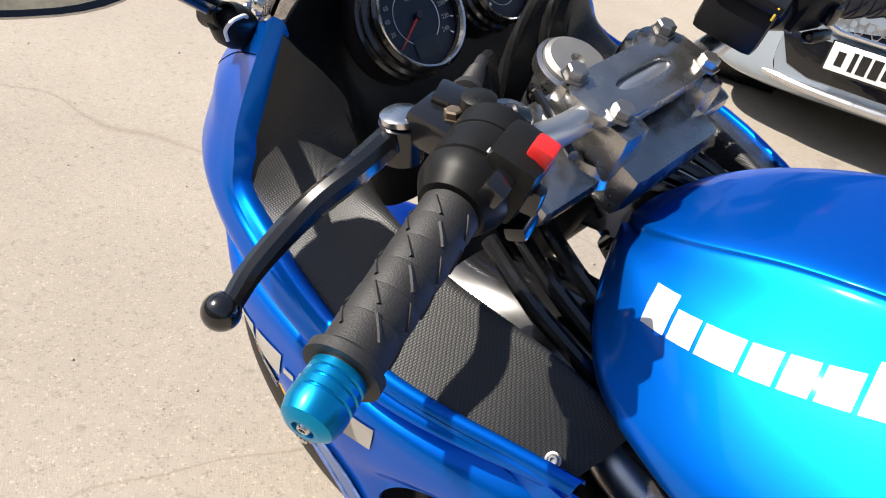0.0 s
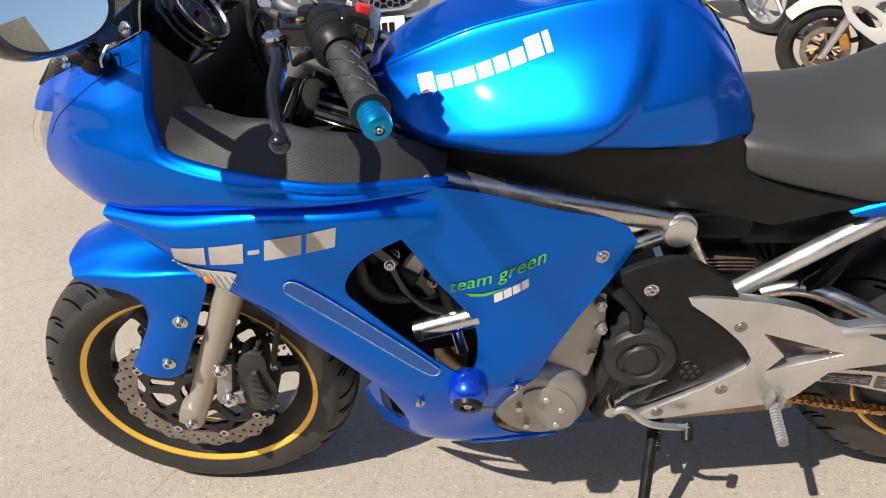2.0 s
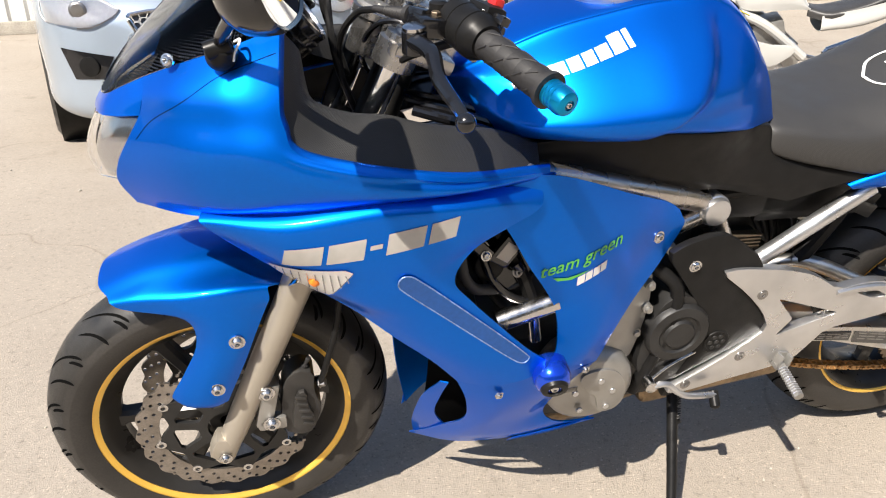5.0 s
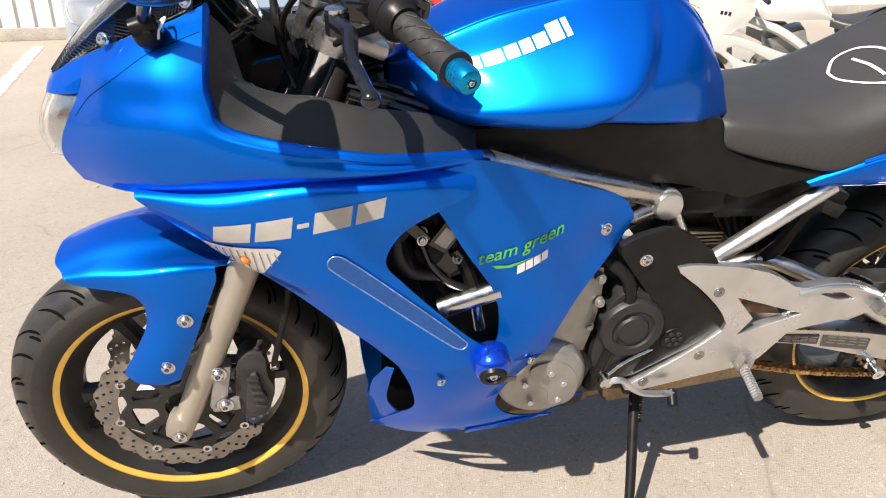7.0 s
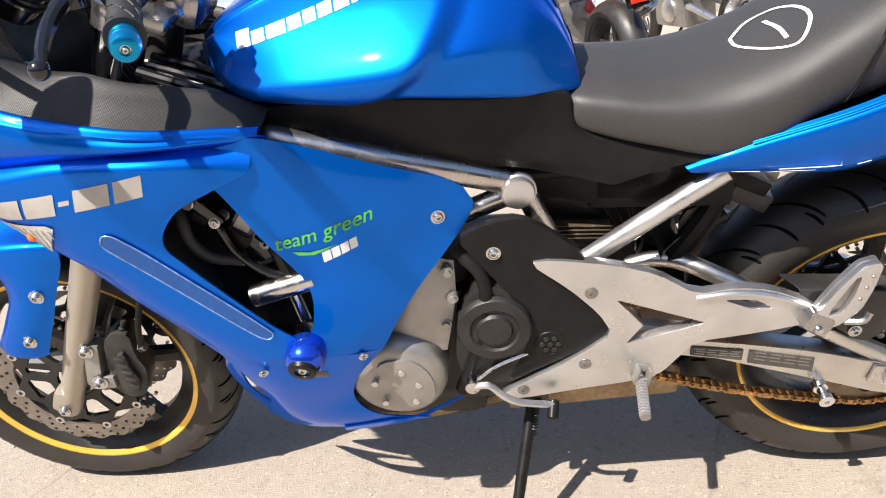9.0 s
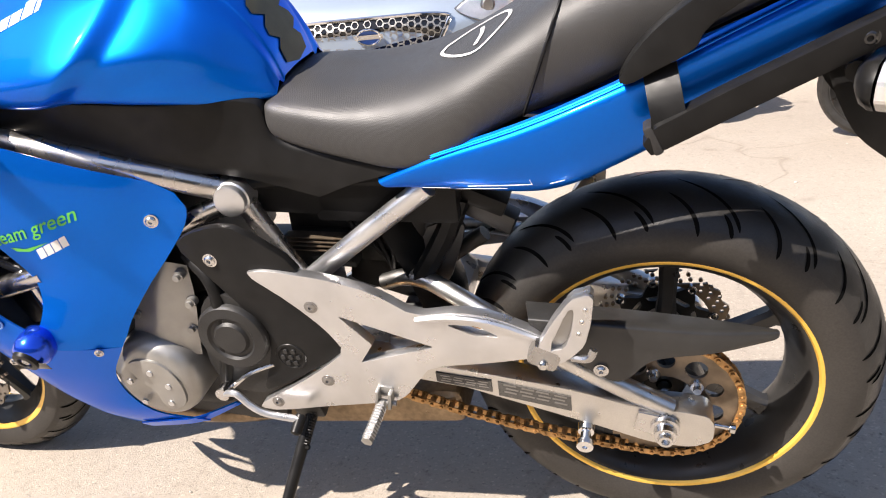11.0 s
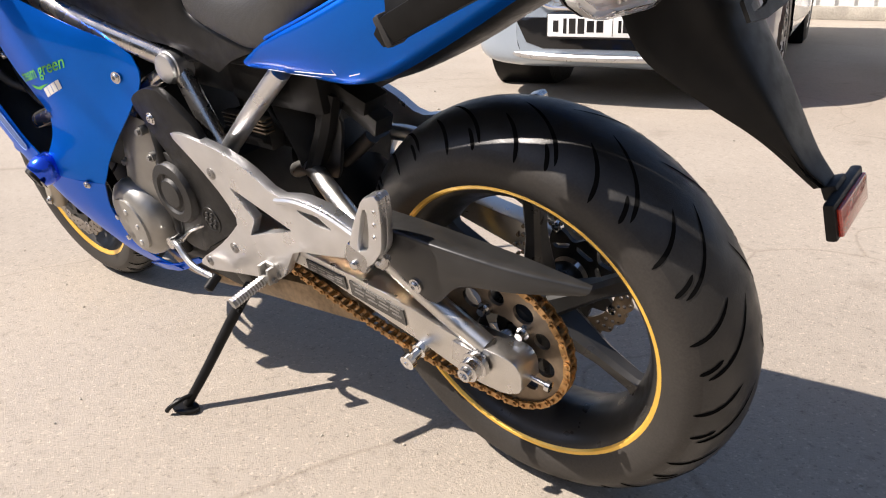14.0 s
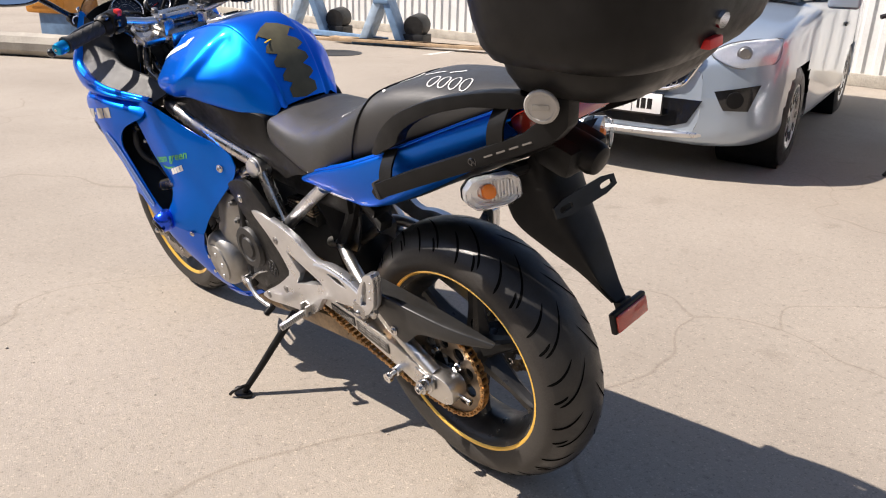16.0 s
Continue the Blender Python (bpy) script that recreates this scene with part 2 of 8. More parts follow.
def rounded(pts, k=2, keep=0.25):
    """Cuts the corners of a closed outline."""
    for _ in range(k):
        out = []
        for (x0, z0), (x1, z1) in zip(pts, pts[1:] + pts[:1]):
            out += [(x0 + (x1 - x0) * keep, z0 + (z1 - z0) * keep), (x1 - (x1 - x0) * keep, z1 - (z1 - z0) * keep)]
        pts = out
    return pts


def plate(outer, y0, y1, holes=(), bevel=0.0, bm=None):
    """A plate cut from an outline in x and z, between two depths, with holes right through."""
    b2 = bmesh.new()
    loops = []
    for line in (outer, *holes):
        vs = [b2.verts.new((x, y0, z)) for x, z in line]
        loops.append([b2.edges.new((vs[i], vs[(i + 1) % len(vs)])) for i in range(len(vs))])
    res = bmesh.ops.triangle_fill(b2, use_beauty=True, use_dissolve=False, edges=[e for lo in loops for e in lo])
    faces = [f for f in b2.faces]
    ext = bmesh.ops.extrude_face_region(b2, geom=faces)
    bmesh.ops.translate(b2, vec=(0, y1 - y0, 0), verts=[v for v in ext["geom"] if isinstance(v, bmesh.types.BMVert)])
    if bevel:
        bmesh.ops.recalc_face_normals(b2, faces=b2.faces)
        rim = [e for e in b2.edges if len(e.link_faces) == 2 and e.calc_face_angle(0) > 0.9]
        bmesh.ops.bevel(b2, geom=rim, offset=bevel, segments=2, affect="EDGES", profile=0.6, clamp_overlap=True)
    return b2 if bm is None else join(bm, b2)


def circle(cx, cz, r, n=16, wave=0.0, lobes=0, phase=0.0):
    return [(cx + (r + wave * math.cos(lobes * a)) * math.cos(a + phase), cz + (r + wave * math.cos(lobes * a)) * math.sin(a + phase)) for a in (k * math.tau / n for k in range(n))]


def tree_of(bm):
    from mathutils.bvhtree import BVHTree
    return BVHTree.FromBMesh(bm)


def decal(outlines, bvh, proud=0.0012, thick=0.0010, way=(0, 1, 0), cell=0.012):
    """Thin film cut to outlines in x and z and laid on the skin below it."""
    b2 = bmesh.new()
    for line in outlines:
        vs = [b2.verts.new((x, 0, z)) for x, z in line]
        es = [b2.edges.new((vs[i], vs[(i + 1) % len(vs)])) for i in range(len(vs))]
        bmesh.ops.triangle_fill(b2, use_beauty=True, edges=es)
    return drape(b2, bvh, proud, way, cell)


def drape(b2, bvh, proud=0.0012, way=(0, 1, 0), cell=0.012):
    for _ in range(4):
        long = [e for e in b2.edges if e.calc_length() > cell]
        if not long:
            break
        bmesh.ops.subdivide_edges(b2, edges=long, cuts=1)
        bmesh.ops.triangulate(b2, faces=b2.faces)
    w = Vector(way)
    for v in b2.verts:
        hit = bvh.ray_cast(v.co - w * 2, w)[0]
        if hit is None:
            hit = bvh.find_nearest(Vector((v.co.x, -0.2 * w.y, v.co.z)))[0]
        v.co = hit - w * proud
    return b2


def letters(text, bvh, origin, along, size, shear=0.0, proud=0.0014):
    """Words in the built-in font, laid along a slanting line on a skin."""
    cu = bpy.data.curves.new("words", "FONT")
    cu.body, cu.size, cu.shear, cu.offset, cu.resolution_u = text, size, shear, size * 0.008, 3
    ob = bpy.data.objects.new("words", cu)
    scene.collection.objects.link(ob)
    me = bpy.data.meshes.new_from_object(ob.evaluated_get(bpy.context.evaluated_depsgraph_get()))
    bpy.data.objects.remove(ob)
    b2 = bmesh.new()
    b2.from_mesh(me)
    bpy.data.meshes.remove(me)
    a = Vector((along[0], 0, along[1])).normalized()
    up = Vector((-a.z, 0, a.x))
    for v in b2.verts:
        v.co = Vector((origin[0], 0, origin[1])) + a * v.co.x + up * v.co.y
    bmesh.ops.triangulate(b2, faces=b2.faces)
    return drape(b2, bvh, proud)


def flat_text(text, size, at, right, up):
    """Centred words in the built-in font, lying flat on a face."""
    cu = bpy.data.curves.new("words", "FONT")
    cu.body, cu.size, cu.resolution_u, cu.align_x, cu.align_y = text, size, 2, "CENTER", "CENTER"
    ob = bpy.data.objects.new("words", cu)
    scene.collection.objects.link(ob)
    me = bpy.data.meshes.new_from_object(ob.evaluated_get(bpy.context.evaluated_depsgraph_get()))
    bpy.data.objects.remove(ob)
    b2 = bmesh.new()
    b2.from_mesh(me)
    bpy.data.meshes.remove(me)
    for v in b2.verts:
        v.co = Vector(at) + Vector(right) * v.co.x + Vector(up) * v.co.y
    return b2


def hexbolt(at, axis, r, h):
    return lathe([(-0.001, r * 1.3), (0.001, r * 1.3), (0.001, r), (h * 0.85, r), (h, r * 0.8), (h, 0)], at, axis, 6)


def blocks(origin, along, sizes, height, slant=0.0, gap=0.12):
    """A row of plain blocks standing for a mark: widths with their own heights."""
    a = Vector((along[0], along[1])).normalized()
    up = Vector((-a.y, a.x)) + a * slant
    out, s = [], 0.0
    o = Vector(origin)
    for w, h0, h1 in sizes:
        c = [o + a * s + up * (h0 * height), o + a * (s + w) + up * (h0 * height), o + a * (s + w) + up * (h1 * height), o + a * s + up * (h1 * height)]
        out.append([(p.x, p.y) for p in c])
        s += w + gap * height
    return out

# ---- ground ----
def asphalt():
    m = material("dusty_asphalt", (0.30, 0.265, 0.22), 0.9)
    nt = m.node_tree
    b = nt.nodes["Principled BSDF"]
    co = nt.nodes.new("ShaderNodeTexCoord").outputs["Object"]

    def n(s, d=8.0, rough=0.6):
        t = nt.nodes.new("ShaderNodeTexNoise")
        t.inputs["Scale"].default_value, t.inputs["Detail"].default_value, t.inputs["Roughness"].default_value = s, d, rough
        nt.links.new(co, t.inputs["Vector"])
        return t.outputs["Fac"]

    def ramp(fac, stops):
        r = nt.nodes.new("ShaderNodeValToRGB")
        r.color_ramp.elements[0].position, r.color_ramp.elements[1].position = stops[0][0], stops[-1][0]
        r.color_ramp.elements[0].color, r.color_ramp.elements[1].color = (*stops[0][1], 1), (*stops[-1][1], 1)
        for p, c in stops[1:-1]:
            r.color_ramp.elements.new(p).color = (*c, 1)
        nt.links.new(fac, r.inputs[0])
        return r.outputs[0]

    def mix(a, c, fac, mode="MULTIPLY"):
        x = nt.nodes.new("ShaderNodeMix")
        x.data_type, x.blend_type = "RGBA", mode
        x.inputs[0].default_value = fac
        nt.links.new(a, x.inputs[6])
        nt.links.new(c, x.inputs[7])
        return x.outputs[2]

    broad = ramp(n(0.5, 6.0), [(0.3, (0.252, 0.218, 0.180)), (0.55, (0.305, 0.267, 0.222)), (0.75, (0.345, 0.304, 0.256))])
    grit = nt.nodes.new("ShaderNodeTexVoronoi")
    grit.inputs["Scale"].default_value = 230
    nt.links.new(co, grit.inputs["Vector"])
    stones = ramp(grit.outputs["Color"], [(0.06, (0.55, 0.53, 0.51)), (0.22, (0.96, 0.96, 0.96)), (0.78, (1.05, 1.04, 1.03)), (0.95, (1.6, 1.55, 1.48))])
    stains = ramp(n(3.2, 5.0), [(0.27, (0.62, 0.6, 0.58)), (0.38, (1, 1, 1)), (1.0, (1, 1, 1))])
    crumbs = ramp(n(38, 4.0), [(0.3, (0.72, 0.71, 0.7)), (0.42, (1, 1, 1)), (0.7, (1.06, 1.05, 1.04))])
    pits = ramp(n(95, 3.0, 0.7), [(0.26, (0.45, 0.43, 0.41)), (0.34, (1, 1, 1)), (1.0, (1, 1, 1))])
    col = mix(mix(mix(mix(broad, stones, 0.60), crumbs, 0.75), pits, 0.8), stains, 0.55)
    # long wandering cracks
    warp = nt.nodes.new("ShaderNodeTexNoise")
    warp.inputs["Scale"].default_value = 1.1
    nt.links.new(co, warp.inputs["Vector"])
    add = nt.nodes.new("ShaderNodeVectorMath")
    add.operation = "MULTIPLY_ADD"
    add.inputs[1].default_value = (1.4, 1.4, 0)
    nt.links.new(warp.outputs["Color"], add.inputs[0])
    nt.links.new(co, add.inputs[2])
    cr = nt.nodes.new("ShaderNodeTexVoronoi")
    cr.feature = "DISTANCE_TO_EDGE"
    cr.inputs["Scale"].default_value = 0.42
    nt.links.new(add.outputs[0], cr.inputs["Vector"])
    cracks = ramp(cr.outputs["Distance"], [(0.0, (0.72, 0.69, 0.66)), (0.003, (1, 1, 1)), (1.0, (1, 1, 1))])
    col = mix(col, cracks, 0.7)
    nt.links.new(col, b.inputs["Base Color"])
    bp = nt.nodes.new("ShaderNodeBump")
    bp.inputs["Distance"].default_value = 0.0028
    bp.inputs["Strength"].default_value = 0.8
    nt.links.new(n(210, 5.0, 0.65), bp.inputs["Height"])
    nt.links.new(bp.outputs[0], b.inputs["Normal"])
    return m


bm = bmesh.new()
bmesh.ops.create_grid(bm, x_segments=40, y_segments=40, size=400)
tagged(part("ground", bm, asphalt()), "pale dusty worn asphalt yard with fine cracks", "ground", kind="structure")


# ---- the motorcycle ----
bike = thing("motorcycle", "blue half-faired sport touring motorcycle leaning on its side stand", "motorcycle", m=BIKE)

FC, FR = Vector((-0.03, 0, 0.297)), 0.298
RC, RR = Vector((1.4125, -0.004, 0.324)), 0.3225


def tyre_profile(half, crown, r, bead):
    """The outline of a tyre from bead to bead as (across, radius)."""
    pts = [(-half * 0.86, bead), (-half * 0.96, bead + 0.012), (-half * 1.0, bead + 0.032)]
    for k in range(15):
        a = -1.12 + 2.24 * k / 14
        y = half * 0.985 * math.sin(a) / math.sin(1.12)
        pts.append((y, r - crown * (1 - math.cos(a)) * 1.05))
    pts += [(half * 1.0, bead + 0.032), (half * 0.96, bead + 0.012), (half * 0.86, bead)]
    return pts


def groove_shade_strips(c, prof_r, count, mirror_shift, parent):
    """Flat black strips laid on the crown, standing for the shade in curved sipes."""
    bm = bmesh.new()
    for k in range(count):
        for s in (-1, 1):
            a0 = math.tau * (k + (mirror_shift if s > 0 else 0)) / count
            for q0, q1, off, bend in ((0.06, 0.80, 0.0, 0.34), (0.34, 0.95, 0.5, 0.34), (0.60, 0.90, 0.25, 0.40)):
                left, right = [], []
                n = 12
                for i in range(n + 1):
                    t = i / n
                    q = q0 + (q1 - q0) * t
                    ang = a0 + off * math.tau / count - bend * (1 - (1 - q) ** 2.2)
                    wid = 0.0030 * (1 - abs(2 * t - 1) ** 6) + 0.0006
                    ly, lr = prof_r(q)
                    for lst, d in ((left, -wid), (right, wid)):
                        aa = ang + d / prof_r(0.3)[1]
                        rr = lr + 0.0006
                        lst.append(bm.verts.new(c + Vector((rr * math.cos(aa), s * ly, rr * math.sin(aa)))))
                for i in range(n):
                    bm.faces.new((left[i], left[i + 1], right[i + 1], right[i]))
    return tagged(part("groove_shade_strip", bm, GROOVE, parent), kind="stuff")


# flat black: stands for shade in tread and belly opening, also for joints
GROOVE = material("groove_black", (0.006, 0.006, 0.006), 1.0, spec=0.0)


def wheel(name, c, r, half, crown, bead, spokes, phase, hubhalf, lip, tape):
    """Tyre, rim, gold stripe on both lips, spokes and hub."""
    prof = tyre_profile(half, crown, r, bead)
    w = part(name, lathe([(-0.014, 0.026), (-0.012, 0.034), (0.012, 0.034), (0.014, 0.026)], c, (0, 1, 0), 32), RIM, bike)
    ty = part("tyre", lathe(prof, c, (0, 1, 0), 96), RUBBER, w, "worn black road tyre with dusty side walls", sharp=60)
    ty.data.materials.append(DUSTY)
    for f in ty.data.polygons:
        q = f.center - c
        if math.hypot(q.x, q.z) < r - crown * 0.52:
            f.material_index = 1

    def prof_r(q):
        a = 1.12 * q
        return half * 0.985 * math.sin(a) / math.sin(1.12), r - crown * (1 - math.cos(a)) * 1.05

    groove_shade_strips(c, prof_r, 16, 0.5, w)
    part("rim", lathe([(-lip, bead + 0.006), (-lip, bead - 0.002), (-lip + 0.006, bead - 0.012), (-lip + 0.02, bead - 0.022), (-0.012, bead - 0.042), (0.012, bead - 0.042), (lip - 0.02, bead - 0.022), (lip - 0.006, bead - 0.012), (lip, bead - 0.002), (lip, bead + 0.006), (lip - 0.004, bead + 0.006), (lip - 0.012, bead - 0.006), (0.0, bead - 0.034), (-lip + 0.012, bead - 0.006), (-lip + 0.004, bead + 0.006)], c, (0, 1, 0), 96, closed=True), RIM, w, "satin black cast rim")
    for s in (-1, 1):
        part("rim_stripe", lathe([(s * (lip + 0.0015), bead + 0.0050), (s * (lip + 0.0024), bead + 0.001), (s * (lip + 0.0016), bead - 0.0035), (s * (lip - 0.28 * tape), bead - tape), (s * (lip - 0.28 * tape - 0.0022), bead - tape + 0.0008), (s * (lip - 0.002), bead + 0.0050)], c, (0, 1, 0), 96, closed=True), GOLD, w, "gold rim tape")
    for k in range(spokes):
        a = radians(phase) + k * math.tau / spokes
        d, t = Vector((math.cos(a), 0, math.sin(a))), Vector((-math.sin(a), 0, math.cos(a)))
        bm = bmesh.new()
        secs = []
        for q, wd, th in ((0.03, 0.022, 0.030), (0.075, 0.017, 0.024), (0.12, 0.013, 0.017), (bead - 0.048, 0.015, 0.014), (bead - 0.036, 0.024, 0.017)):
            o = c + d * q
            secs.append([bm.verts.new(o + t * (wd * u) + Vector((0, th * v, 0))) for u, v in ((-1, -0.55), (-0.55, -1), (0.55, -1), (1, -0.55), (1, 0.55), (0.55, 1), (-0.55, 1), (-1, 0.55))])
        for s0, s1 in zip(secs, secs[1:]):
            for i in range(8):
                bm.faces.new((s0[i], s0[(i + 1) % 8], s1[(i + 1) % 8], s1[i]))
        bm.faces.new(secs[0]), bm.faces.new(secs[-1])
        part("spoke", bm, RIM, w, "satin black cast spoke")
    part("hub", lathe([(-hubhalf, 0.012), (-hubhalf, 0.030), (-hubhalf * 0.8, 0.036), (-0.02, 0.042), (0.02, 0.042), (hubhalf * 0.8, 0.036), (hubhalf, 0.030), (hubhalf, 0.012)], c, (0, 1, 0), 32), RIM, w)
    return w


def brake_disc(c, y, r, inner, parent, lobes=10, mat=None):
    """A petal disc with drilled band and its spider."""
    cx, cz = c.x, c.z
    holes = [circle(cx, cz, inner, 40)]
    for k in range(lobes * 3):
        a = k * math.tau / (lobes * 3)
        for j, q in enumerate((0.32, 0.6, 0.84)):
            rr = inner + (r - inner) * q
            holes.append(circle(cx + rr * math.cos(a + j * 0.07), cz + rr * math.sin(a + j * 0.07), 0.0036, 6))
    d = part("brake_disc", plate(circle(cx, cz, r - 0.003, 160, 0.0035, lobes * 2), y - 0.0025, y + 0.0025, holes), mat or DISCMAT, parent, "drilled petal brake disc", smooth=False)
    gaps = [circle(cx, cz, 0.034, 24)]
    for k in range(8):
        a = k * math.tau / 8 + 0.2
        pt = lambda r_, d_: (cx + r_ * math.cos(a + d_), cz + r_ * math.sin(a + d_))
        gaps.append(rounded([pt(0.050, -0.24), pt(0.050, 0.24), pt(inner - 0.020, 0.30), pt(inner - 0.020, -0.30)], 1, 0.15))
    part("spider", plate(circle(cx, cz, inner - 0.006, 128, 0.010, 8, 0.2), y - 0.004, y + 0.004, gaps), ENGINE, d)
    for k in range(8):
        a = k * math.tau / 8 + 0.2
        part("rivet", lathe([(-0.0052, 0.0042), (-0.0058, 0.0062), (-0.0045, 0.0088), (0.0045, 0.0088), (0.0058, 0.0062), (0.0052, 0.0042)], (cx + (inner + 0.004) * math.cos(a), y, cz + (inner + 0.004) * math.sin(a)), (0, 1, 0), 14, closed=True), STEEL, d)
    return d


wheel("front_wheel", FC, FR + 0.001, 0.062, 0.070, 0.2225, 6, 61, 0.055, 0.050, 0.0105)
wheel("rear_wheel", RC, RR, 0.085, 0.088, 0.2260, 6, 88, 0.075, 0.072, 0.0062)
brake_disc(FC, -0.066, 0.154, 0.114, bike)
brake_disc(FC, 0.066, 0.154, 0.114, bike)
brake_disc(RC, 0.082, 0.112, 0.080, bike, 10, SPROCKET)

# fork
for s in (-1, 1):
    f = part("fork_leg", lathe([(0, 0.004), (0, 0.017), (0.012, 0.0195), (0.05, 0.020), (0.07, 0.0215), (0.20, 0.0235), (0.425, 0.0255), (0.440, 0.0265), (0.444, 0.025), (0.445, 0.021)], (-0.042, s * 0.098, 0.252), (0.396, 0, 0.918), 28), FORK, bike, "champagne painted lower fork leg")
    part("fork_tube", lathe([(0, 0.0205), (0.49, 0.0205)], (0.085, s * 0.098, 0.548), (0.396, 0, 0.918), 24), CHROME, f, "chromed fork tube")
    part("axle_clamp", box((-0.038, s * 0.098, 0.285), (0.042, 0.042, 0.050), (0, 23, 0), 0.014), FORK, f)
    part("axle_bolt", bolt((-0.036, s * 0.1225, 0.272), (0, s, 0), 0.0085, 0.006), STEEL, f)

# front calipers with their hoses
for s in (-1, 1):
    BODY = rounded([(0.068, 0.302), (0.066, 0.350), (0.076, 0.420), (0.100, 0.440), (0.128, 0.432), (0.126, 0.385), (0.138, 0.350), (0.120, 0.292), (0.094, 0.286)], 1, 0.2)
    FACE = rounded([(0.084, 0.312), (0.086, 0.352), (0.096, 0.396), (0.112, 0.400), (0.114, 0.362), (0.124, 0.338), (0.112, 0.304)], 1, 0.2)
    c = part("brake_caliper", join(plate(BODY, s * 0.108, s * 0.062, (), 0.007), plate(FACE, s * 0.118, s * 0.106, (), 0.004)), CAST_DARK, bike, "dull black two-piston brake caliper", sharp=30)
    for k in range(5):
        part("caliper_rib", box((0.101 + 0.0025 * k, s * 0.1185, 0.388 - 0.016 * k), (0.019, 0.006, 0.005), (0, 14, 0), 0.0015), CAST_DARK, c)
    part("banjo_bolt", hexbolt((0.137, s * 0.098, 0.398), (0.9, s * 0.3, 0.2), 0.008, 0.010), SCREW, c, smooth=False)
    part("bleed_nipple", lathe([(0, 0.006), (0.006, 0.006), (0.007, 0.0035), (0.018, 0.0035), (0.019, 0.005), (0.024, 0.004), (0.024, 0)], (0.112, s * 0.095, 0.436), (0.4, s * 0.1, 0.9), 10), GRIP, c)
    bolts("caliper_bolt", [(0.046, s * 0.118, 0.408), (0.049, s * 0.118, 0.335)], (0, s, 0), 0.011, 0.008, STEEL, c)
    part("bracket", join(box((0.045, s * 0.10, 0.37), (0.03, 0.03, 0.10), (0, 12, 0), 0.008), box((0.05, s * 0.105, 0.33), (0.05, 0.02, 0.028), (0, 0, 0), 0.006)), CAST, c)
    part("brake_hose", tube([(0.138, s * 0.10, 0.40), (0.150, s * 0.108, 0.45), (0.172, s * 0.10, 0.53), (0.19, s * 0.09, 0.66), (0.22, s * 0.07, 0.75)], 0.0055), BLACK, c)

# front mudguard: crown over the tyre and two flaps on the fork legs
def arc(r, y, a0, a1, n=6, c=FC):
    return [(c.x + r * math.cos(radians(a0 + (a1 - a0) * i / (n - 1))), y, c.z + r * math.sin(radians(a0 + (a1 - a0) * i / (n - 1)))) for i in range(n)]


rails = [arc(0.347, 0.0, 117, 60, 5), arc(0.345, -0.036, 116.5, 60, 5), arc(0.337, -0.062, 114.5, 61, 5),
         [(-0.163, -0.077, 0.599), (-0.12, -0.088, 0.611), (-0.055, -0.102, 0.622), (0.012, -0.111, 0.630), (0.075, -0.107, 0.625)],
         [(-0.143, -0.083, 0.589), (-0.10, -0.097, 0.596), (-0.045, -0.115, 0.603), (0.012, -0.122, 0.605), (0.070, -0.116, 0.604)],
         [(-0.060, -0.107, 0.577), (-0.040, -0.117, 0.577), (-0.012, -0.126, 0.577), (0.022, -0.124, 0.577), (0.062, -0.112, 0.582)],
         [(-0.048, -0.109, 0.530), (-0.034, -0.121, 0.530), (-0.012, -0.131, 0.530), (0.017, -0.129, 0.532), (0.043, -0.117, 0.540)],
         [(-0.072, -0.113, 0.478), (-0.057, -0.127, 0.478), (-0.032, -0.137, 0.478), (-0.006, -0.134, 0.480), (0.020, -0.121, 0.485)],
         [(-0.099, -0.114, 0.432), (-0.082, -0.129, 0.428), (-0.056, -0.138, 0.426), (-0.030, -0.136, 0.426), (-0.006, -0.124, 0.430)],
         [(-0.097, -0.114, 0.418), (-0.080, -0.126, 0.413), (-0.057, -0.131, 0.410), (-0.034, -0.131, 0.409), (-0.014, -0.123, 0.410)]]
rails = [[(x, -y, z) for x, y, z in r] for r in reversed(rails[1:])] + rails
guard = part("front_mudguard", thicken(loft(rails, 40, 96), 0.0035), BLUE, bike, "blue painted front mudguard with flaps bolted to the fork", sharp=60)
for s in (-1, 1):
    bolts("flap_bolt", [(0.014, s * 0.1305, 0.538), (-0.027, s * 0.1375, 0.451)], (0, s, 0), 0.0095, 0.007, STEEL, guard)

# ---- fairing ----
COWL = [
    [(-0.050, -0.098, 0.960), (-0.003, -0.130, 0.986), (0.04, -0.158, 1.007), (0.083, -0.180, 1.028), (0.119, -0.196, 1.048)],
    [(-0.052, -0.118, 0.944), (-0.01, -0.165, 0.962), (0.04, -0.200, 0.972), (0.085, -0.216, 0.978), (0.111, -0.225, 0.980)],
    [(-0.060, -0.124, 0.920), (-0.01, -0.182, 0.930), (0.05, -0.220, 0.940), (0.090, -0.234, 0.942), (0.113, -0.238, 0.942)],
    [(-0.082, -0.120, 0.884), (-0.01, -0.198, 0.896), (0.06, -0.240, 0.905), (0.11, -0.252, 0.908), (0.140, -0.252, 0.905)],
    [(-0.100, -0.108, 0.850), (0.0, -0.206, 0.864), (0.11, -0.256, 0.878), (0.21, -0.268, 0.878), (0.30, -0.268, 0.868)],
    [(-0.108, -0.092, 0.814), (0.015, -0.206, 0.826), (0.15, -0.258, 0.852), (0.31, -0.270, 0.852), (0.462, -0.216, 0.838)],
    [(-0.092, -0.086, 0.776), (-0.005, -0.170, 0.794), (0.12, -0.232, 0.818), (0.29, -0.250, 0.836), (0.462, -0.210, 0.822)],
]
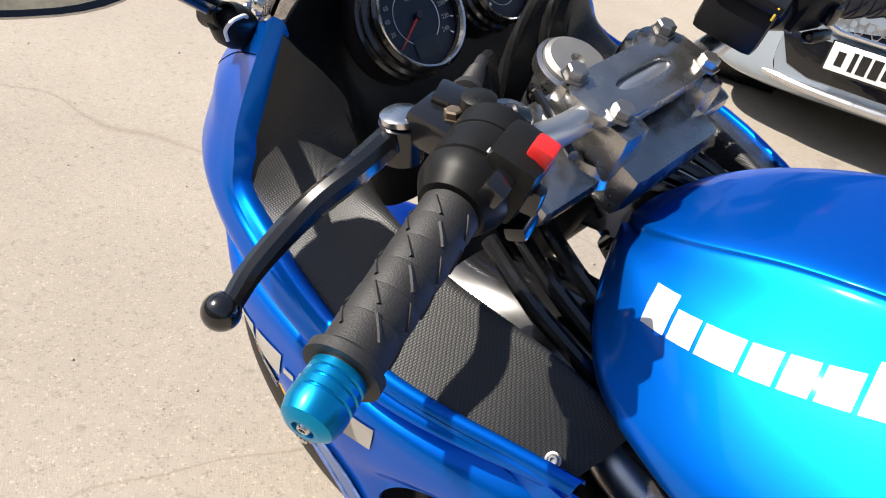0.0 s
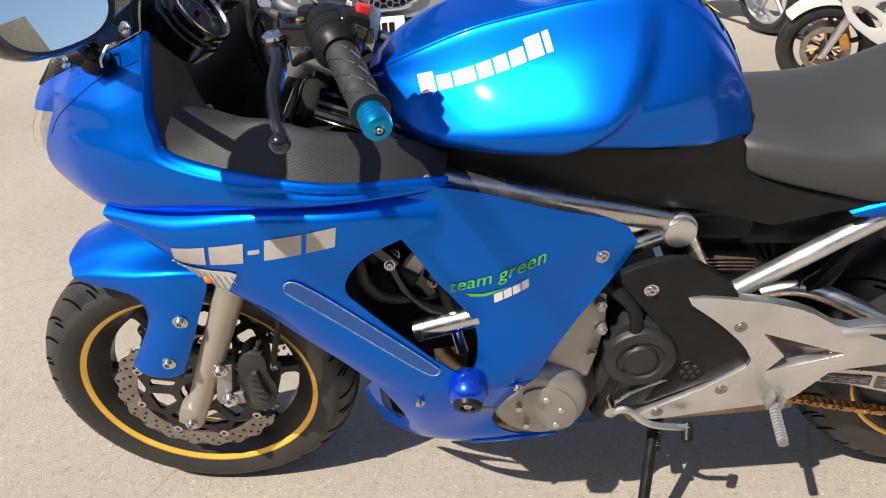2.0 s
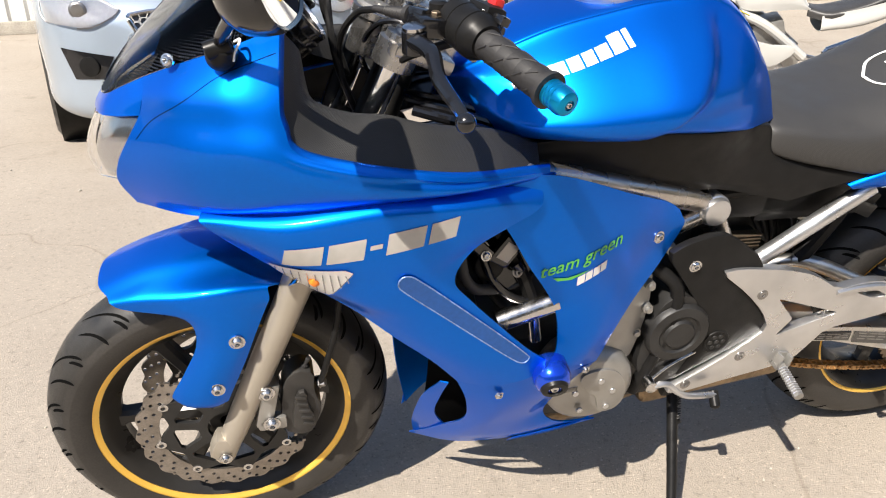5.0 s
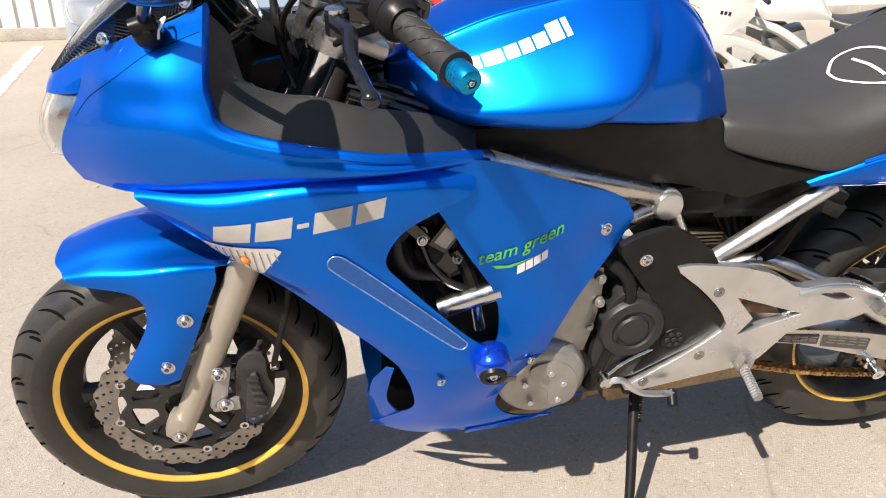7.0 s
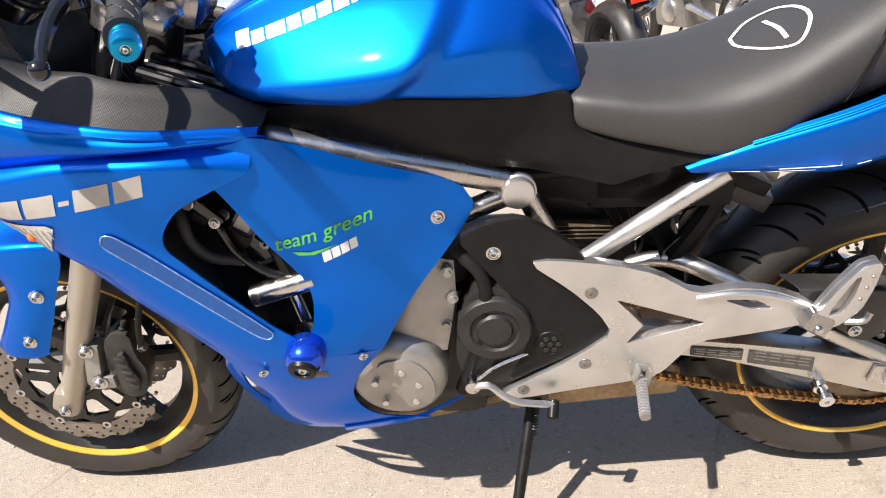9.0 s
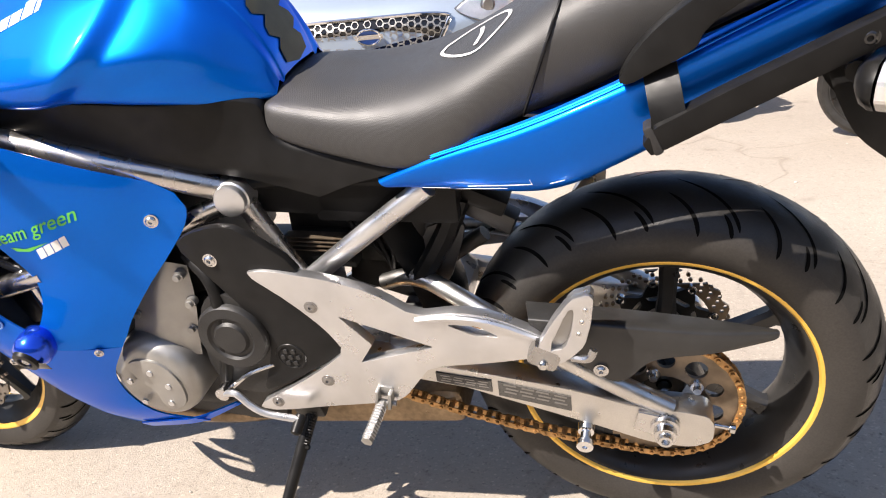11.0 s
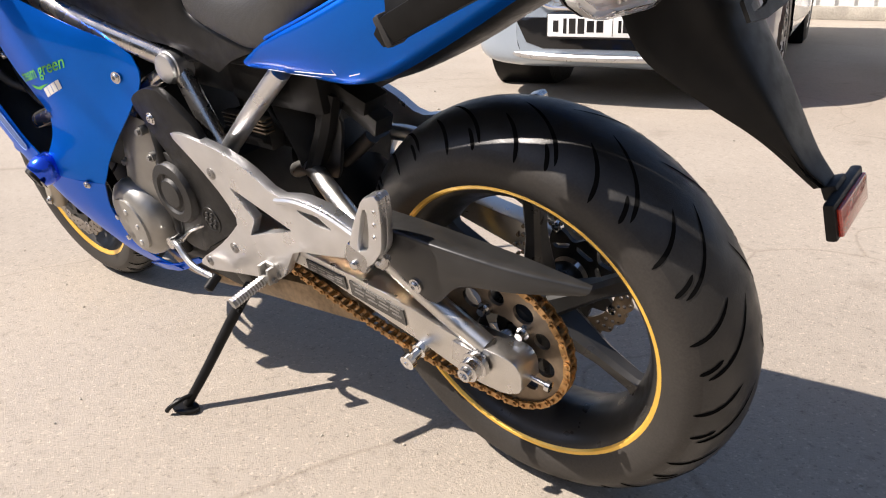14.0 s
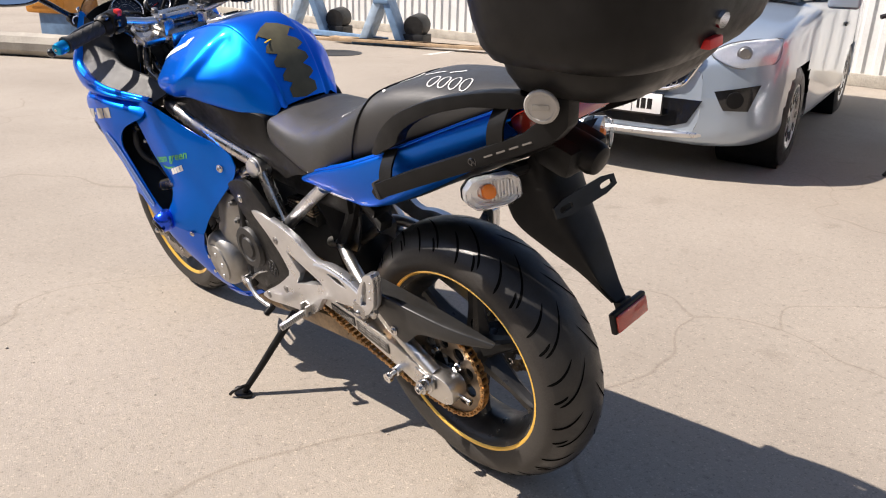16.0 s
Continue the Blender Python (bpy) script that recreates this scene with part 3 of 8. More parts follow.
BROW = [
    [(-0.122, 0.0, 0.908), (-0.106, -0.055, 0.924), (-0.076, -0.083, 0.945), (-0.050, -0.098, 0.960)],
    [(-0.130, 0.0, 0.897), (-0.112, -0.062, 0.913), (-0.082, -0.096, 0.928), (-0.052, -0.118, 0.944)],
    [(-0.134, 0.0, 0.886), (-0.116, -0.068, 0.902), (-0.090, -0.101, 0.911), (-0.060, -0.124, 0.920)],
]
SIDE = [
    [(0.005, -0.170, 0.812), (0.10, -0.205, 0.824), (0.22, -0.232, 0.842), (0.34, -0.236, 0.838), (0.45, -0.222, 0.820)],
    [(-0.003, -0.198, 0.805), (0.10, -0.241, 0.815), (0.22, -0.265, 0.832), (0.33, -0.266, 0.828), (0.45, -0.232, 0.806)],
    [(0.008, -0.203, 0.792), (0.10, -0.251, 0.793), (0.21, -0.270, 0.803), (0.32, -0.270, 0.802), (0.44, -0.240, 0.795)],
    [(0.03, -0.203, 0.770), (0.11, -0.250, 0.760), (0.20, -0.272, 0.765), (0.30, -0.272, 0.765), (0.40, -0.250, 0.780)],
    [(0.062, -0.205, 0.742), (0.125, -0.240, 0.725), (0.195, -0.264, 0.715), (0.27, -0.270, 0.720), (0.345, -0.260, 0.754)],
    [(0.11, -0.215, 0.708), (0.165, -0.245, 0.690), (0.215, -0.262, 0.680), (0.27, -0.268, 0.684), (0.320, -0.266, 0.712)],
    [(0.185, -0.232, 0.655), (0.23, -0.252, 0.645), (0.27, -0.264, 0.645), (0.31, -0.268, 0.655), (0.345, -0.268, 0.674)],
    [(0.245, -0.240, 0.598), (0.29, -0.258, 0.590), (0.325, -0.267, 0.592), (0.362, -0.270, 0.605), (0.392, -0.269, 0.620)],
    [(0.298, -0.244, 0.548), (0.34, -0.260, 0.542), (0.375, -0.269, 0.545), (0.412, -0.272, 0.556), (0.440, -0.270, 0.568)],
    [(0.340, -0.240, 0.495), (0.38, -0.256, 0.493), (0.42, -0.266, 0.500), (0.455, -0.269, 0.512), (0.485, -0.268, 0.530)],
]
BELLY = [
    [(0.340, -0.240, 0.495), (0.40, -0.258, 0.495), (0.46, -0.268, 0.512), (0.53, -0.250, 0.490), (0.585, -0.220, 0.475)],
    [(0.362, -0.222, 0.430), (0.41, -0.238, 0.425), (0.45, -0.240, 0.425), (0.50, -0.224, 0.410), (0.535, -0.207, 0.405)],
    [(0.372, -0.182, 0.345), (0.40, -0.195, 0.338), (0.43, -0.198, 0.335), (0.475, -0.192, 0.330), (0.520, -0.184, 0.335)],
    [(0.345, -0.115, 0.262), (0.38, -0.140, 0.258), (0.43, -0.162, 0.265), (0.49, -0.170, 0.275), (0.555, -0.176, 0.290)],
    [(0.306, -0.040, 0.172), (0.38, -0.095, 0.190), (0.46, -0.130, 0.215), (0.55, -0.150, 0.238), (0.640, -0.160, 0.262)],
]
FIN = [
    [(0.326, -0.190, 0.452), (0.332, -0.194, 0.453), (0.338, -0.198, 0.454)],
    [(0.306, -0.154, 0.392), (0.319, -0.162, 0.394), (0.333, -0.168, 0.396)],
    [(0.302, -0.116, 0.322), (0.316, -0.126, 0.322), (0.333, -0.136, 0.324)],
    [(0.304, -0.078, 0.252), (0.328, -0.094, 0.252), (0.362, -0.112, 0.256)],
    [(0.316, -0.040, 0.176), (0.345, -0.062, 0.184), (0.390, -0.088, 0.196)],
]
REAR = [
    [(0.335, -0.226, 0.846), (0.472, -0.219, 0.834), (0.61, -0.186, 0.772), (0.69, -0.157, 0.733), (0.722, -0.149, 0.711)],
    [(0.362, -0.230, 0.800), (0.495, -0.224, 0.790), (0.618, -0.191, 0.748), (0.69, -0.160, 0.718), (0.728, -0.150, 0.700)],
    [(0.398, -0.233, 0.768), (0.51, -0.228, 0.750), (0.62, -0.196, 0.720), (0.69, -0.164, 0.695), (0.735, -0.152, 0.684)],
    [(0.440, -0.234, 0.696), (0.53, -0.229, 0.694), (0.61, -0.203, 0.682), (0.68, -0.168, 0.664), (0.722, -0.155, 0.655)],
    [(0.468, -0.231, 0.652), (0.54, -0.226, 0.644), (0.60, -0.205, 0.630), (0.65, -0.183, 0.618), (0.690, -0.170, 0.615)],
    [(0.491, -0.229, 0.610), (0.54, -0.227, 0.596), (0.58, -0.218, 0.582), (0.615, -0.203, 0.572), (0.650, -0.188, 0.570)],
    [(0.497, -0.240, 0.574), (0.53, -0.244, 0.552), (0.56, -0.238, 0.536), (0.59, -0.221, 0.528), (0.615, -0.206, 0.524)],
    [(0.490, -0.258, 0.543), (0.515, -0.259, 0.523), (0.54, -0.249, 0.508), (0.57, -0.231, 0.500), (0.598, -0.214, 0.495)],
    [(0.462, -0.269, 0.512), (0.50, -0.263, 0.500), (0.53, -0.250, 0.490), (0.56, -0.234, 0.483), (0.585, -0.220, 0.475)],
]
SKIN = {}
for s in (-1, 1):
    for nm, rl, lab in (("upper_cowl", COWL, "blue nose cowl, sun-bleached towards the front"), ("side_fairing", SIDE, "blue side fairing with a sharp crease"), ("rear_fairing", REAR, "blue fairing panel beside the frame"), ("belly_fairing", BELLY, "blue lower fairing"), ("belly_fin", FIN, "blue fin at the front of the lower fairing"), ("nose_brow", BROW, "blue brow above the headlight")):
        bm = loft(rl, 44, 44, -s)
        if s < 0:
            SKIN[nm] = tree_of(bm)
        ob = part(nm, thicken(bm, 0.003), BLUE, bike, lab, sharp=50)
        if nm in ("upper_cowl", "side_fairing"):
            ob.data.materials.append(BLACK)
            for f in ob.data.polygons:
                gap = SKIN[nm].find_nearest(Vector((f.center.x, -abs(f.center.y), f.center.z)))[3]
                if 0.0008 < gap < 0.0022:
                    continue
                if nm == "upper_cowl" and f.normal.dot(Vector((0.35, 0, 0.85)) - f.center) > 0 or f.center.z > 0.70 and f.normal.y * s < -0.3:
                    f.material_index = 1

# the bright rolled lip of the cowl along the inner panel, and the joint between nose and side
EDGE = [tuple(p) for p in crom([r[-1] for r in COWL[:6]], 18)]
LIPIN = []
for x, y, z in EDGE:
    w = max(0.0, min(1.0, (z - 0.875) / 0.05))
    LIPIN.append((x + 0.004 * w + 0.002, y + 0.013 + 0.007 * w - 0.010 * max(0.0, min(1.0, (z - 0.95) / 0.06)), z + 0.007 * (1 - w) - 0.004 * w))
LIPLOW = [(x, y + 0.003, z - 0.010) for x, y, z in LIPIN]
for s in (-1, 1):
    part("cowl_lip", loft([[(x, y, z) for x, y, z in EDGE], [(a + (c - a) * 0.5, b + (d - b) * 0.5 - 0.001, e + (f - e) * 0.5 + 0.004) for (a, b, e), (c, d, f) in zip(EDGE, LIPIN)], LIPIN, LIPLOW], 60, 14, -s), BLUE, bike, "blue rolled lip of the cowl", sharp=60)
line = []
for p in crom([(-0.068, 0, 0.892), (-0.045, 0, 0.920), (-0.011, 0, 0.949), (0.039, 0, 0.985), (0.080, 0, 1.005), (0.112, 0, 1.020)], 24):
    hit = SKIN["upper_cowl"].ray_cast(Vector((p.x, -2, p.z)), Vector((0, 1, 0)))[0]
    if hit:
        line.append(hit + Vector((0, -0.0002, 0)))
for s in (-1, 1):
    part("cowl_joint", tube([(p.x, p.y * -s, p.z) for p in line], 0.0005, 40, 6), GROOVE, bike)
# dark sheet added behind the fairing opening so no ground shows through
part("opening_backing", thicken(loft([[(0.12, -0.225, 0.80), (0.22, -0.17, 0.80), (0.40, -0.15, 0.79), (0.54, -0.155, 0.77)], [(0.235, -0.235, 0.64), (0.31, -0.17, 0.62), (0.42, -0.15, 0.62), (0.56, -0.15, 0.62)], [(0.352, -0.235, 0.49), (0.38, -0.17, 0.47), (0.44, -0.13, 0.46), (0.56, -0.13, 0.46)]], 24, 20), 0.004), ENGINE, bike, "black sheet added to keep the fairing opening dark")
# black sheet added in the belly opening in place of its shade
part("belly_backing", thicken(loft([[(0.33, -0.10, 0.46), (0.37, -0.13, 0.47), (0.42, -0.15, 0.47)], [(0.33, -0.08, 0.34), (0.37, -0.11, 0.34), (0.42, -0.13, 0.34)], [(0.33, -0.03, 0.19), (0.38, -0.06, 0.20), (0.44, -0.09, 0.22)]], 12, 12), 0.004), GROOVE, bike, "black sheet added to keep the belly opening dark")

# inner trim panels between the cowl and the instruments
INNER = [
    [(0.122, -0.190, 1.039), (0.113, -0.212, 0.972), (0.117, -0.224, 0.936), (0.137, -0.239, 0.905), (0.222, -0.251, 0.883), (0.30, -0.253, 0.871), (0.382, -0.237, 0.852), (0.453, -0.213, 0.826)],
    [(0.134, -0.180, 1.022), (0.134, -0.198, 0.966), (0.140, -0.212, 0.936), (0.165, -0.225, 0.909), (0.226, -0.232, 0.894), (0.30, -0.233, 0.881), (0.386, -0.213, 0.861), (0.456, -0.194, 0.832)],
    [(0.142, -0.166, 1.004), (0.144, -0.177, 0.963), (0.158, -0.187, 0.943), (0.185, -0.198, 0.925), (0.232, -0.205, 0.911), (0.30, -0.205, 0.896), (0.390, -0.185, 0.873), (0.462, -0.168, 0.840)],
    [(0.144, -0.145, 0.970), (0.154, -0.146, 0.932), (0.172, -0.154, 0.926), (0.205, -0.167, 0.922), (0.245, -0.178, 0.922), (0.30, -0.178, 0.905), (0.395, -0.160, 0.882), (0.466, -0.145, 0.850)],
    [(0.142, -0.138, 0.930), (0.157, -0.140, 0.905), (0.178, -0.147, 0.890), (0.21, -0.157, 0.875), (0.25, -0.165, 0.862), (0.30, -0.165, 0.850), (0.395, -0.150, 0.840), (0.466, -0.138, 0.825)],
]
for s in (-1, 1):
    ip = part("inner_panel", thicken(loft(INNER, 50, 24, -s), 0.003), GRAIN, bike, "black grained plastic inner fairing panel", sharp=60)
    bolts("panel_screw", [(0.160, s * 0.153, 0.930)], (0.1, s * 0.55, 0.8), 0.0038, 0.002, SCREW, ip)
    bolts("panel_screw", [(0.438, s * 0.205, 0.842)], (0.1, s * 0.6, 0.8), 0.0046, 0.0025, SCREW, ip)

# dash and instruments
DASH = [
    [(0.118, -0.196, 1.026), (0.085, -0.12, 1.050), (0.075, 0.0, 1.060), (0.085, 0.12, 1.050), (0.118, 0.196, 1.026)],
    [(0.128, -0.185, 1.010), (0.085, -0.11, 1.015), (0.075, 0.0, 1.020), (0.085, 0.11, 1.015), (0.128, 0.185, 1.010)],
    [(0.140, -0.160, 0.985), (0.100, -0.10, 0.965), (0.090, 0.0, 0.960), (0.100, 0.10, 0.965), (0.140, 0.160, 0.985)],
    [(0.150, -0.145, 0.945), (0.125, -0.09, 0.905), (0.115, 0.0, 0.895), (0.125, 0.09, 0.905), (0.150, 0.145, 0.945)],
    [(0.150, -0.140, 0.880), (0.140, -0.09, 0.830), (0.135, 0.0, 0.820), (0.140, 0.09, 0.830), (0.150, 0.140, 0.880)],
]
part("dash", thicken(loft(DASH, 40, 28), 0.003), BLACK, bike, "black moulded dash")
DIR = Vector((0.80, 0, 0.60)).normalized()
VDIR = Vector((-0.60, 0, 0.80)).normalized()
HUB = Vector((0.149, -0.072, 1.026))


def gauge(at, r, name, needle):
    d = part(name, lathe([(-0.055, r * 0.75), (-0.045, r * 1.16), (-0.018, r * 1.2), (-0.016, r * 1.14), (-0.008, r * 1.18), (-0.006, r * 1.1), (0.004, r * 1.14), (0.007, r * 1.08), (0.004, r * 1.0), (-0.004, r * 0.99), (-0.006, 0)], at, DIR, 64), GLOSSBLACK, bike, "round instrument pod with ribbed collar")
    part("bezel", lathe([(0.004, r * 0.99), (0.0075, r * 1.01), (0.0085, r * 1.05), (0.006, r * 1.075)], at, DIR, 64), STEEL, d, "polished bezel")
    o = Vector(at) - DIR * 0.0035
    part("dial", lathe([(0, r * 0.985), (0.0005, 0)], o, DIR, 48), DIAL, d, "dark blue-grey dial face")
    bm = bmesh.new()
    side = Vector((0, 1, 0))
    for k in range(13 if r > 0.038 else 7):
        n = 12 if r > 0.038 else 6
        a = radians(215 - 250 * k / n)
        u = side * math.cos(a) + VDIR * math.sin(a)
        t = side * -math.sin(a) + VDIR * math.cos(a)
        for q0, q1, w in (((0.86, 0.95, 0.0006),) if r > 0.038 else ((0.84, 0.95, 0.0006), (0.66, 0.76, 0.0014))):
            p = [o + DIR * 0.0012 + u * (r * q) + t * (w * e) for q, e in ((q0, -1), (q1, -1), (q1, 1), (q0, 1))]
            bm.faces.new([bm.verts.new(v) for v in p])
    lathe([(0.0012, r * 0.555), (0.0014, r * 0.57)], o, DIR, 48, bm)
    tagged(part("scale_mark", bm, WHITE, d), kind="stuff")
    a = radians(needle)
    u = side * math.cos(a) + VDIR * math.sin(a)
    bm = tube([o + DIR * 0.004 - u * r * 0.12, o + DIR * 0.004 + u * r * 0.86], 0.0011, 3, 6, r2=0.0004)
    part("needle_hub", lathe([(0.001, 0.0035), (0.007, 0.003), (0.007, 0)], o, DIR, 16), GLOSSBLACK, d)
    part("needle", bm, RED, d, "red needle")
    return d


sp = gauge(HUB, 0.0415, "speedometer", 216)
o = HUB - DIR * 0.0025 - VDIR * 0.025
for k in range(13):
    a = radians(215 - 250 * k / 12)
    at = HUB - DIR * 0.002 + (Vector((0, 1, 0)) * math.cos(a) + VDIR * math.sin(a)) * 0.0303
    if k:
        part("scale_number", flat_text(str(20 * k), 0.0055, at, (0, 1, 0), VDIR), SILVERPRINT, sp, smooth=False)
part("scale_word", flat_text("km/h", 0.0055, HUB - DIR * 0.002 + VDIR * 0.016, (0, 1, 0), VDIR), SILVERPRINT, sp, smooth=False)
part("display", box(o, (0.017, 0.026, 0.001), (0, 53.1, 0), 0.0004), LCD, sp, "grey display window")
gauge((0.153, 0.025, 1.030), 0.032, "rev_counter", 200)

# screen
SCR = [[(-0.120, 0.0, 0.911), (-0.104, -0.055, 0.927), (-0.048, -0.098, 0.962), (0.03, -0.152, 1.004), (0.117, -0.193, 1.050)],
       [(-0.086, 0.0, 0.953), (-0.070, -0.06, 0.967), (-0.018, -0.107, 1.000), (0.05, -0.146, 1.037), (0.117, -0.178, 1.070)],
       [(-0.028, 0.0, 1.008), (-0.016, -0.06, 1.018), (0.022, -0.102, 1.048), (0.07, -0.130, 1.077), (0.119, -0.154, 1.092)],
       [(0.060, 0.0, 1.088), (0.066, -0.05, 1.093), (0.085, -0.088, 1.104), (0.105, -0.110, 1.114), (0.127, -0.126, 1.118)]]
scr = [[(x, -y, z) for x, y, z in reversed(r)] + r[1:] for r in SCR]
wind = part("windscreen", thicken(loft(scr, 60, 20), 0.003), SCREEN, bike, "smoked clear windscreen with a dotted border")
bm = bmesh.new()
rows = [crom(SCR[0], 79), crom(SCR[1], 79)]
for s in (-1, 1):
    for i in range(2, 77):
        for k in range(9):
            p = rows[0][i].lerp(rows[1][i], 0.06 + 0.105 * k + (0.052 if i % 2 else 0))
            n = Vector((-0.55, -0.75, 0.4)).normalized()
            q = p + n * 0.0016
            lathe([(0, 0.00150 - 0.00012 * k), (0.0004, 0.00130 - 0.00012 * k), (0.0004, 0)], (q.x, q.y * s * -1, q.z), (n.x, n.y * s * -1, n.z), 6, bm)
tagged(part("dotted_border", bm, GLOSSBLACK, wind), kind="stuff")
for s in (-1, 1):
    bolts("screen_screw", [(-0.014, s * 0.134, 0.992), (0.100, s * 0.190, 1.052)], (-0.5, s * 0.8, 0.4), 0.0065, 0.005, STEEL, wind)

# headlight
HL = [[(-0.060, -0.122, 0.918), (-0.113, -0.068, 0.900), (-0.133, 0.0, 0.884), (-0.113, 0.068, 0.900), (-0.060, 0.122, 0.918)],
      [(-0.082, -0.119, 0.884), (-0.130, -0.070, 0.868), (-0.150, 0.0, 0.850), (-0.130, 0.070, 0.868), (-0.082, 0.119, 0.884)],
      [(-0.100, -0.107, 0.850), (-0.138, -0.065, 0.838), (-0.157, 0.0, 0.820), (-0.138, 0.065, 0.838), (-0.100, 0.107, 0.850)],
      [(-0.108, -0.090, 0.816), (-0.137, -0.050, 0.804), (-0.150, 0.0, 0.788), (-0.137, 0.050, 0.804), (-0.108, 0.090, 0.816)]]
hl = part("headlight", thicken(loft(HL, 24, 20), 0.003), LENS, bike, "clear headlight lens in the nose")
HB = [[(x + 0.006 + 0.008 * (1 - abs(y) / 0.125), y * 0.97, z) for x, y, z in r] for r in HL]
part("headlight_bowl", thicken(loft(HB, 16, 14), 0.003), REFLECTOR, hl, "silvered headlight bowl")

# mirrors
for s in (-1, 1):
    m = part("mirror", tube([(0.050, s * 0.188, 1.024), (0.056, s * 0.215, 1.046), (0.070, s * 0.250, 1.076), (0.090, s * 0.292, 1.110)], 0.0080, 14, 12), GLOSSBLACK, bike, "black mirror on a slim stalk")
    part("mirror_foot", join(lathe([(-0.018, 0.010), (-0.014, 0.016), (-0.004, 0.0185), (0.006, 0.018), (0.014, 0.014), (0.022, 0.010), (0.024, 0)], (0.052, s * 0.188, 1.016), (0.25, s * 0.75, 0.6), 20), lathe([(-0.014, 0.011), (0.014, 0.011), (0.015, 0.009)], (0.05, s * 0.2, 1.028), (1, 0, 0.3), 16)), BLACK, m)
    part("mirror_clip", tube([(0.068, s * 0.184, 1.028), (0.074, s * 0.190, 1.033), (0.073, s * 0.200, 1.031), (0.067, s * 0.204, 1.022), (0.065, s * 0.202, 1.012)], 0.0016, 14, 8), WHITE, m)
    mm = pose(0.100, s * 0.350, 1.137, s * 8, -18, s * 12)
    ring = []
    for k in range(40):
        a = k * math.tau / 40
        cy, cz = 0.082 * math.copysign(abs(math.cos(a)) ** 0.75, math.cos(a)), 0.045 * math.copysign(abs(math.sin(a)) ** 0.8, math.sin(a))
        ring.append((cy, cz))
    bm = bmesh.new()
    layers = []
    for x, k in ((0.016, 0.90), (0.018, 0.98), (0.013, 1.02), (0.0, 1.0), (-0.015, 0.9), (-0.028, 0.68), (-0.036, 0.35)):
        layers.append([bm.verts.new(mm @ Vector((x, cy * k, cz * k))) for cy, cz in ring])
    for l0, l1 in zip(layers, layers[1:]):
        for k in range(40):
            bm.faces.new((l0[k], l0[(k + 1) % 40], l1[(k + 1) % 40], l1[k]))
    bm.faces.new(layers[-1])
    part("mirror_shell", bm, GLOSSBLACK, m)
    bm = bmesh.new()
    bm.faces.new([bm.verts.new(mm @ Vector((0.0155, cy * 0.93, cz * 0.93))) for cy, cz in ring])
    part("mirror_glass", bm, MIRROR, m, "mirror glass")

# yokes, bar, controls
yoke = part("top_yoke", join(box((0.305, 0, 0.972), (0.085, 0.26, 0.022), (0, 23, 0), 0.008), box((0.335, 0, 0.965), (0.07, 0.12, 0.05), (0, 23, 0), 0.012)), POLISHED, bike, "cast aluminium top yoke")
for s in (-1, 1):
    part("fork_cap", lathe([(-0.03, 0.030), (0.004, 0.030), (0.006, 0.024), (0.014, 0.0235), (0.016, 0.014), (0.022, 0.013), (0.022, 0)], (0.277, s * 0.098, 0.985), (0.396, 0, 0.918), 28), POLISHED, yoke)
    part("bar_riser", join(box((0.322, s * 0.052, 0.995), (0.075, 0.034, 0.05), (0, 15, 0), 0.011), lathe([(0, 0.026), (0.02, 0.022)], (0.325, s * 0.052, 0.96), (0.2, 0, 1), 20)), POLISHED, yoke)
    for at in ((0.346, s * 0.058, 1.019), (0.302, s * 0.058, 1.031)):
        part("clamp_bolt", hexbolt(at, (0.25, 0, 0.97), 0.0085, 0.009), SCREW, yoke, smooth=False)
slot = rounded([(-0.034, -0.007), (0.034, -0.007), (0.034, 0.007), (-0.034, 0.007)], 2)
bm = plate(rounded([(-0.074, -0.027), (0.074, -0.027), (0.074, 0.027), (-0.074, 0.027)], 2, 0.15), -0.006, 0.006, [slot], 0.002)
bmesh.ops.transform(bm, matrix=pose(0.324, 0, 1.018) @ Euler((0, radians(15), 0)).to_matrix().to_4x4() @ Matrix(((0, 0, 1, 0), (1, 0, 0, 0), (0, 1, 0, 0), (0, 0, 0, 1))), verts=bm.verts)
part("bar_clamp", bm, POLISHED, yoke, "cast bar clamp with a long slot")
ig = part("ignition_barrel", lathe([(-0.05, 0.024), (0.0, 0.026), (0.004, 0.033), (0.014, 0.033), (0.016, 0.029)], (0.256, 0.0, 0.990), (0.35, 0, 0.93), 32), POLISHED, yoke, "polished ignition lock barrel")
part("lock_face", lathe([(0.010, 0.029), (0.019, 0.028), (0.022, 0.024), (0.022, 0.006), (0.018, 0.005), (0.018, 0)], (0.256, 0.0, 0.990), (0.35, 0, 0.93), 32), CAST, ig, "grey lock face with a key slot")
part("lower_yoke", box((0.21, 0, 0.79), (0.09, 0.27, 0.04), (0, 23, 0), 0.01), ENGINE, bike)
part("steering_stem", tube([(0.24, 0, 0.78), (0.31, 0, 0.96)], 0.026, 4, 18), ENGINE, bike)
bar = part("handlebar", tube([(0.3985, -0.369, 1.0125), (0.352, -0.225, 1.030), (0.335, -0.16, 1.028), (0.325, -0.09, 1.012), (0.322, 0, 1.010), (0.325, 0.09, 1.012), (0.335, 0.16, 1.028), (0.352, 0.225, 1.030), (0.3985, 0.369, 1.0125)], 0.0112, 60, 14), ALU, bike, "silver handlebar")
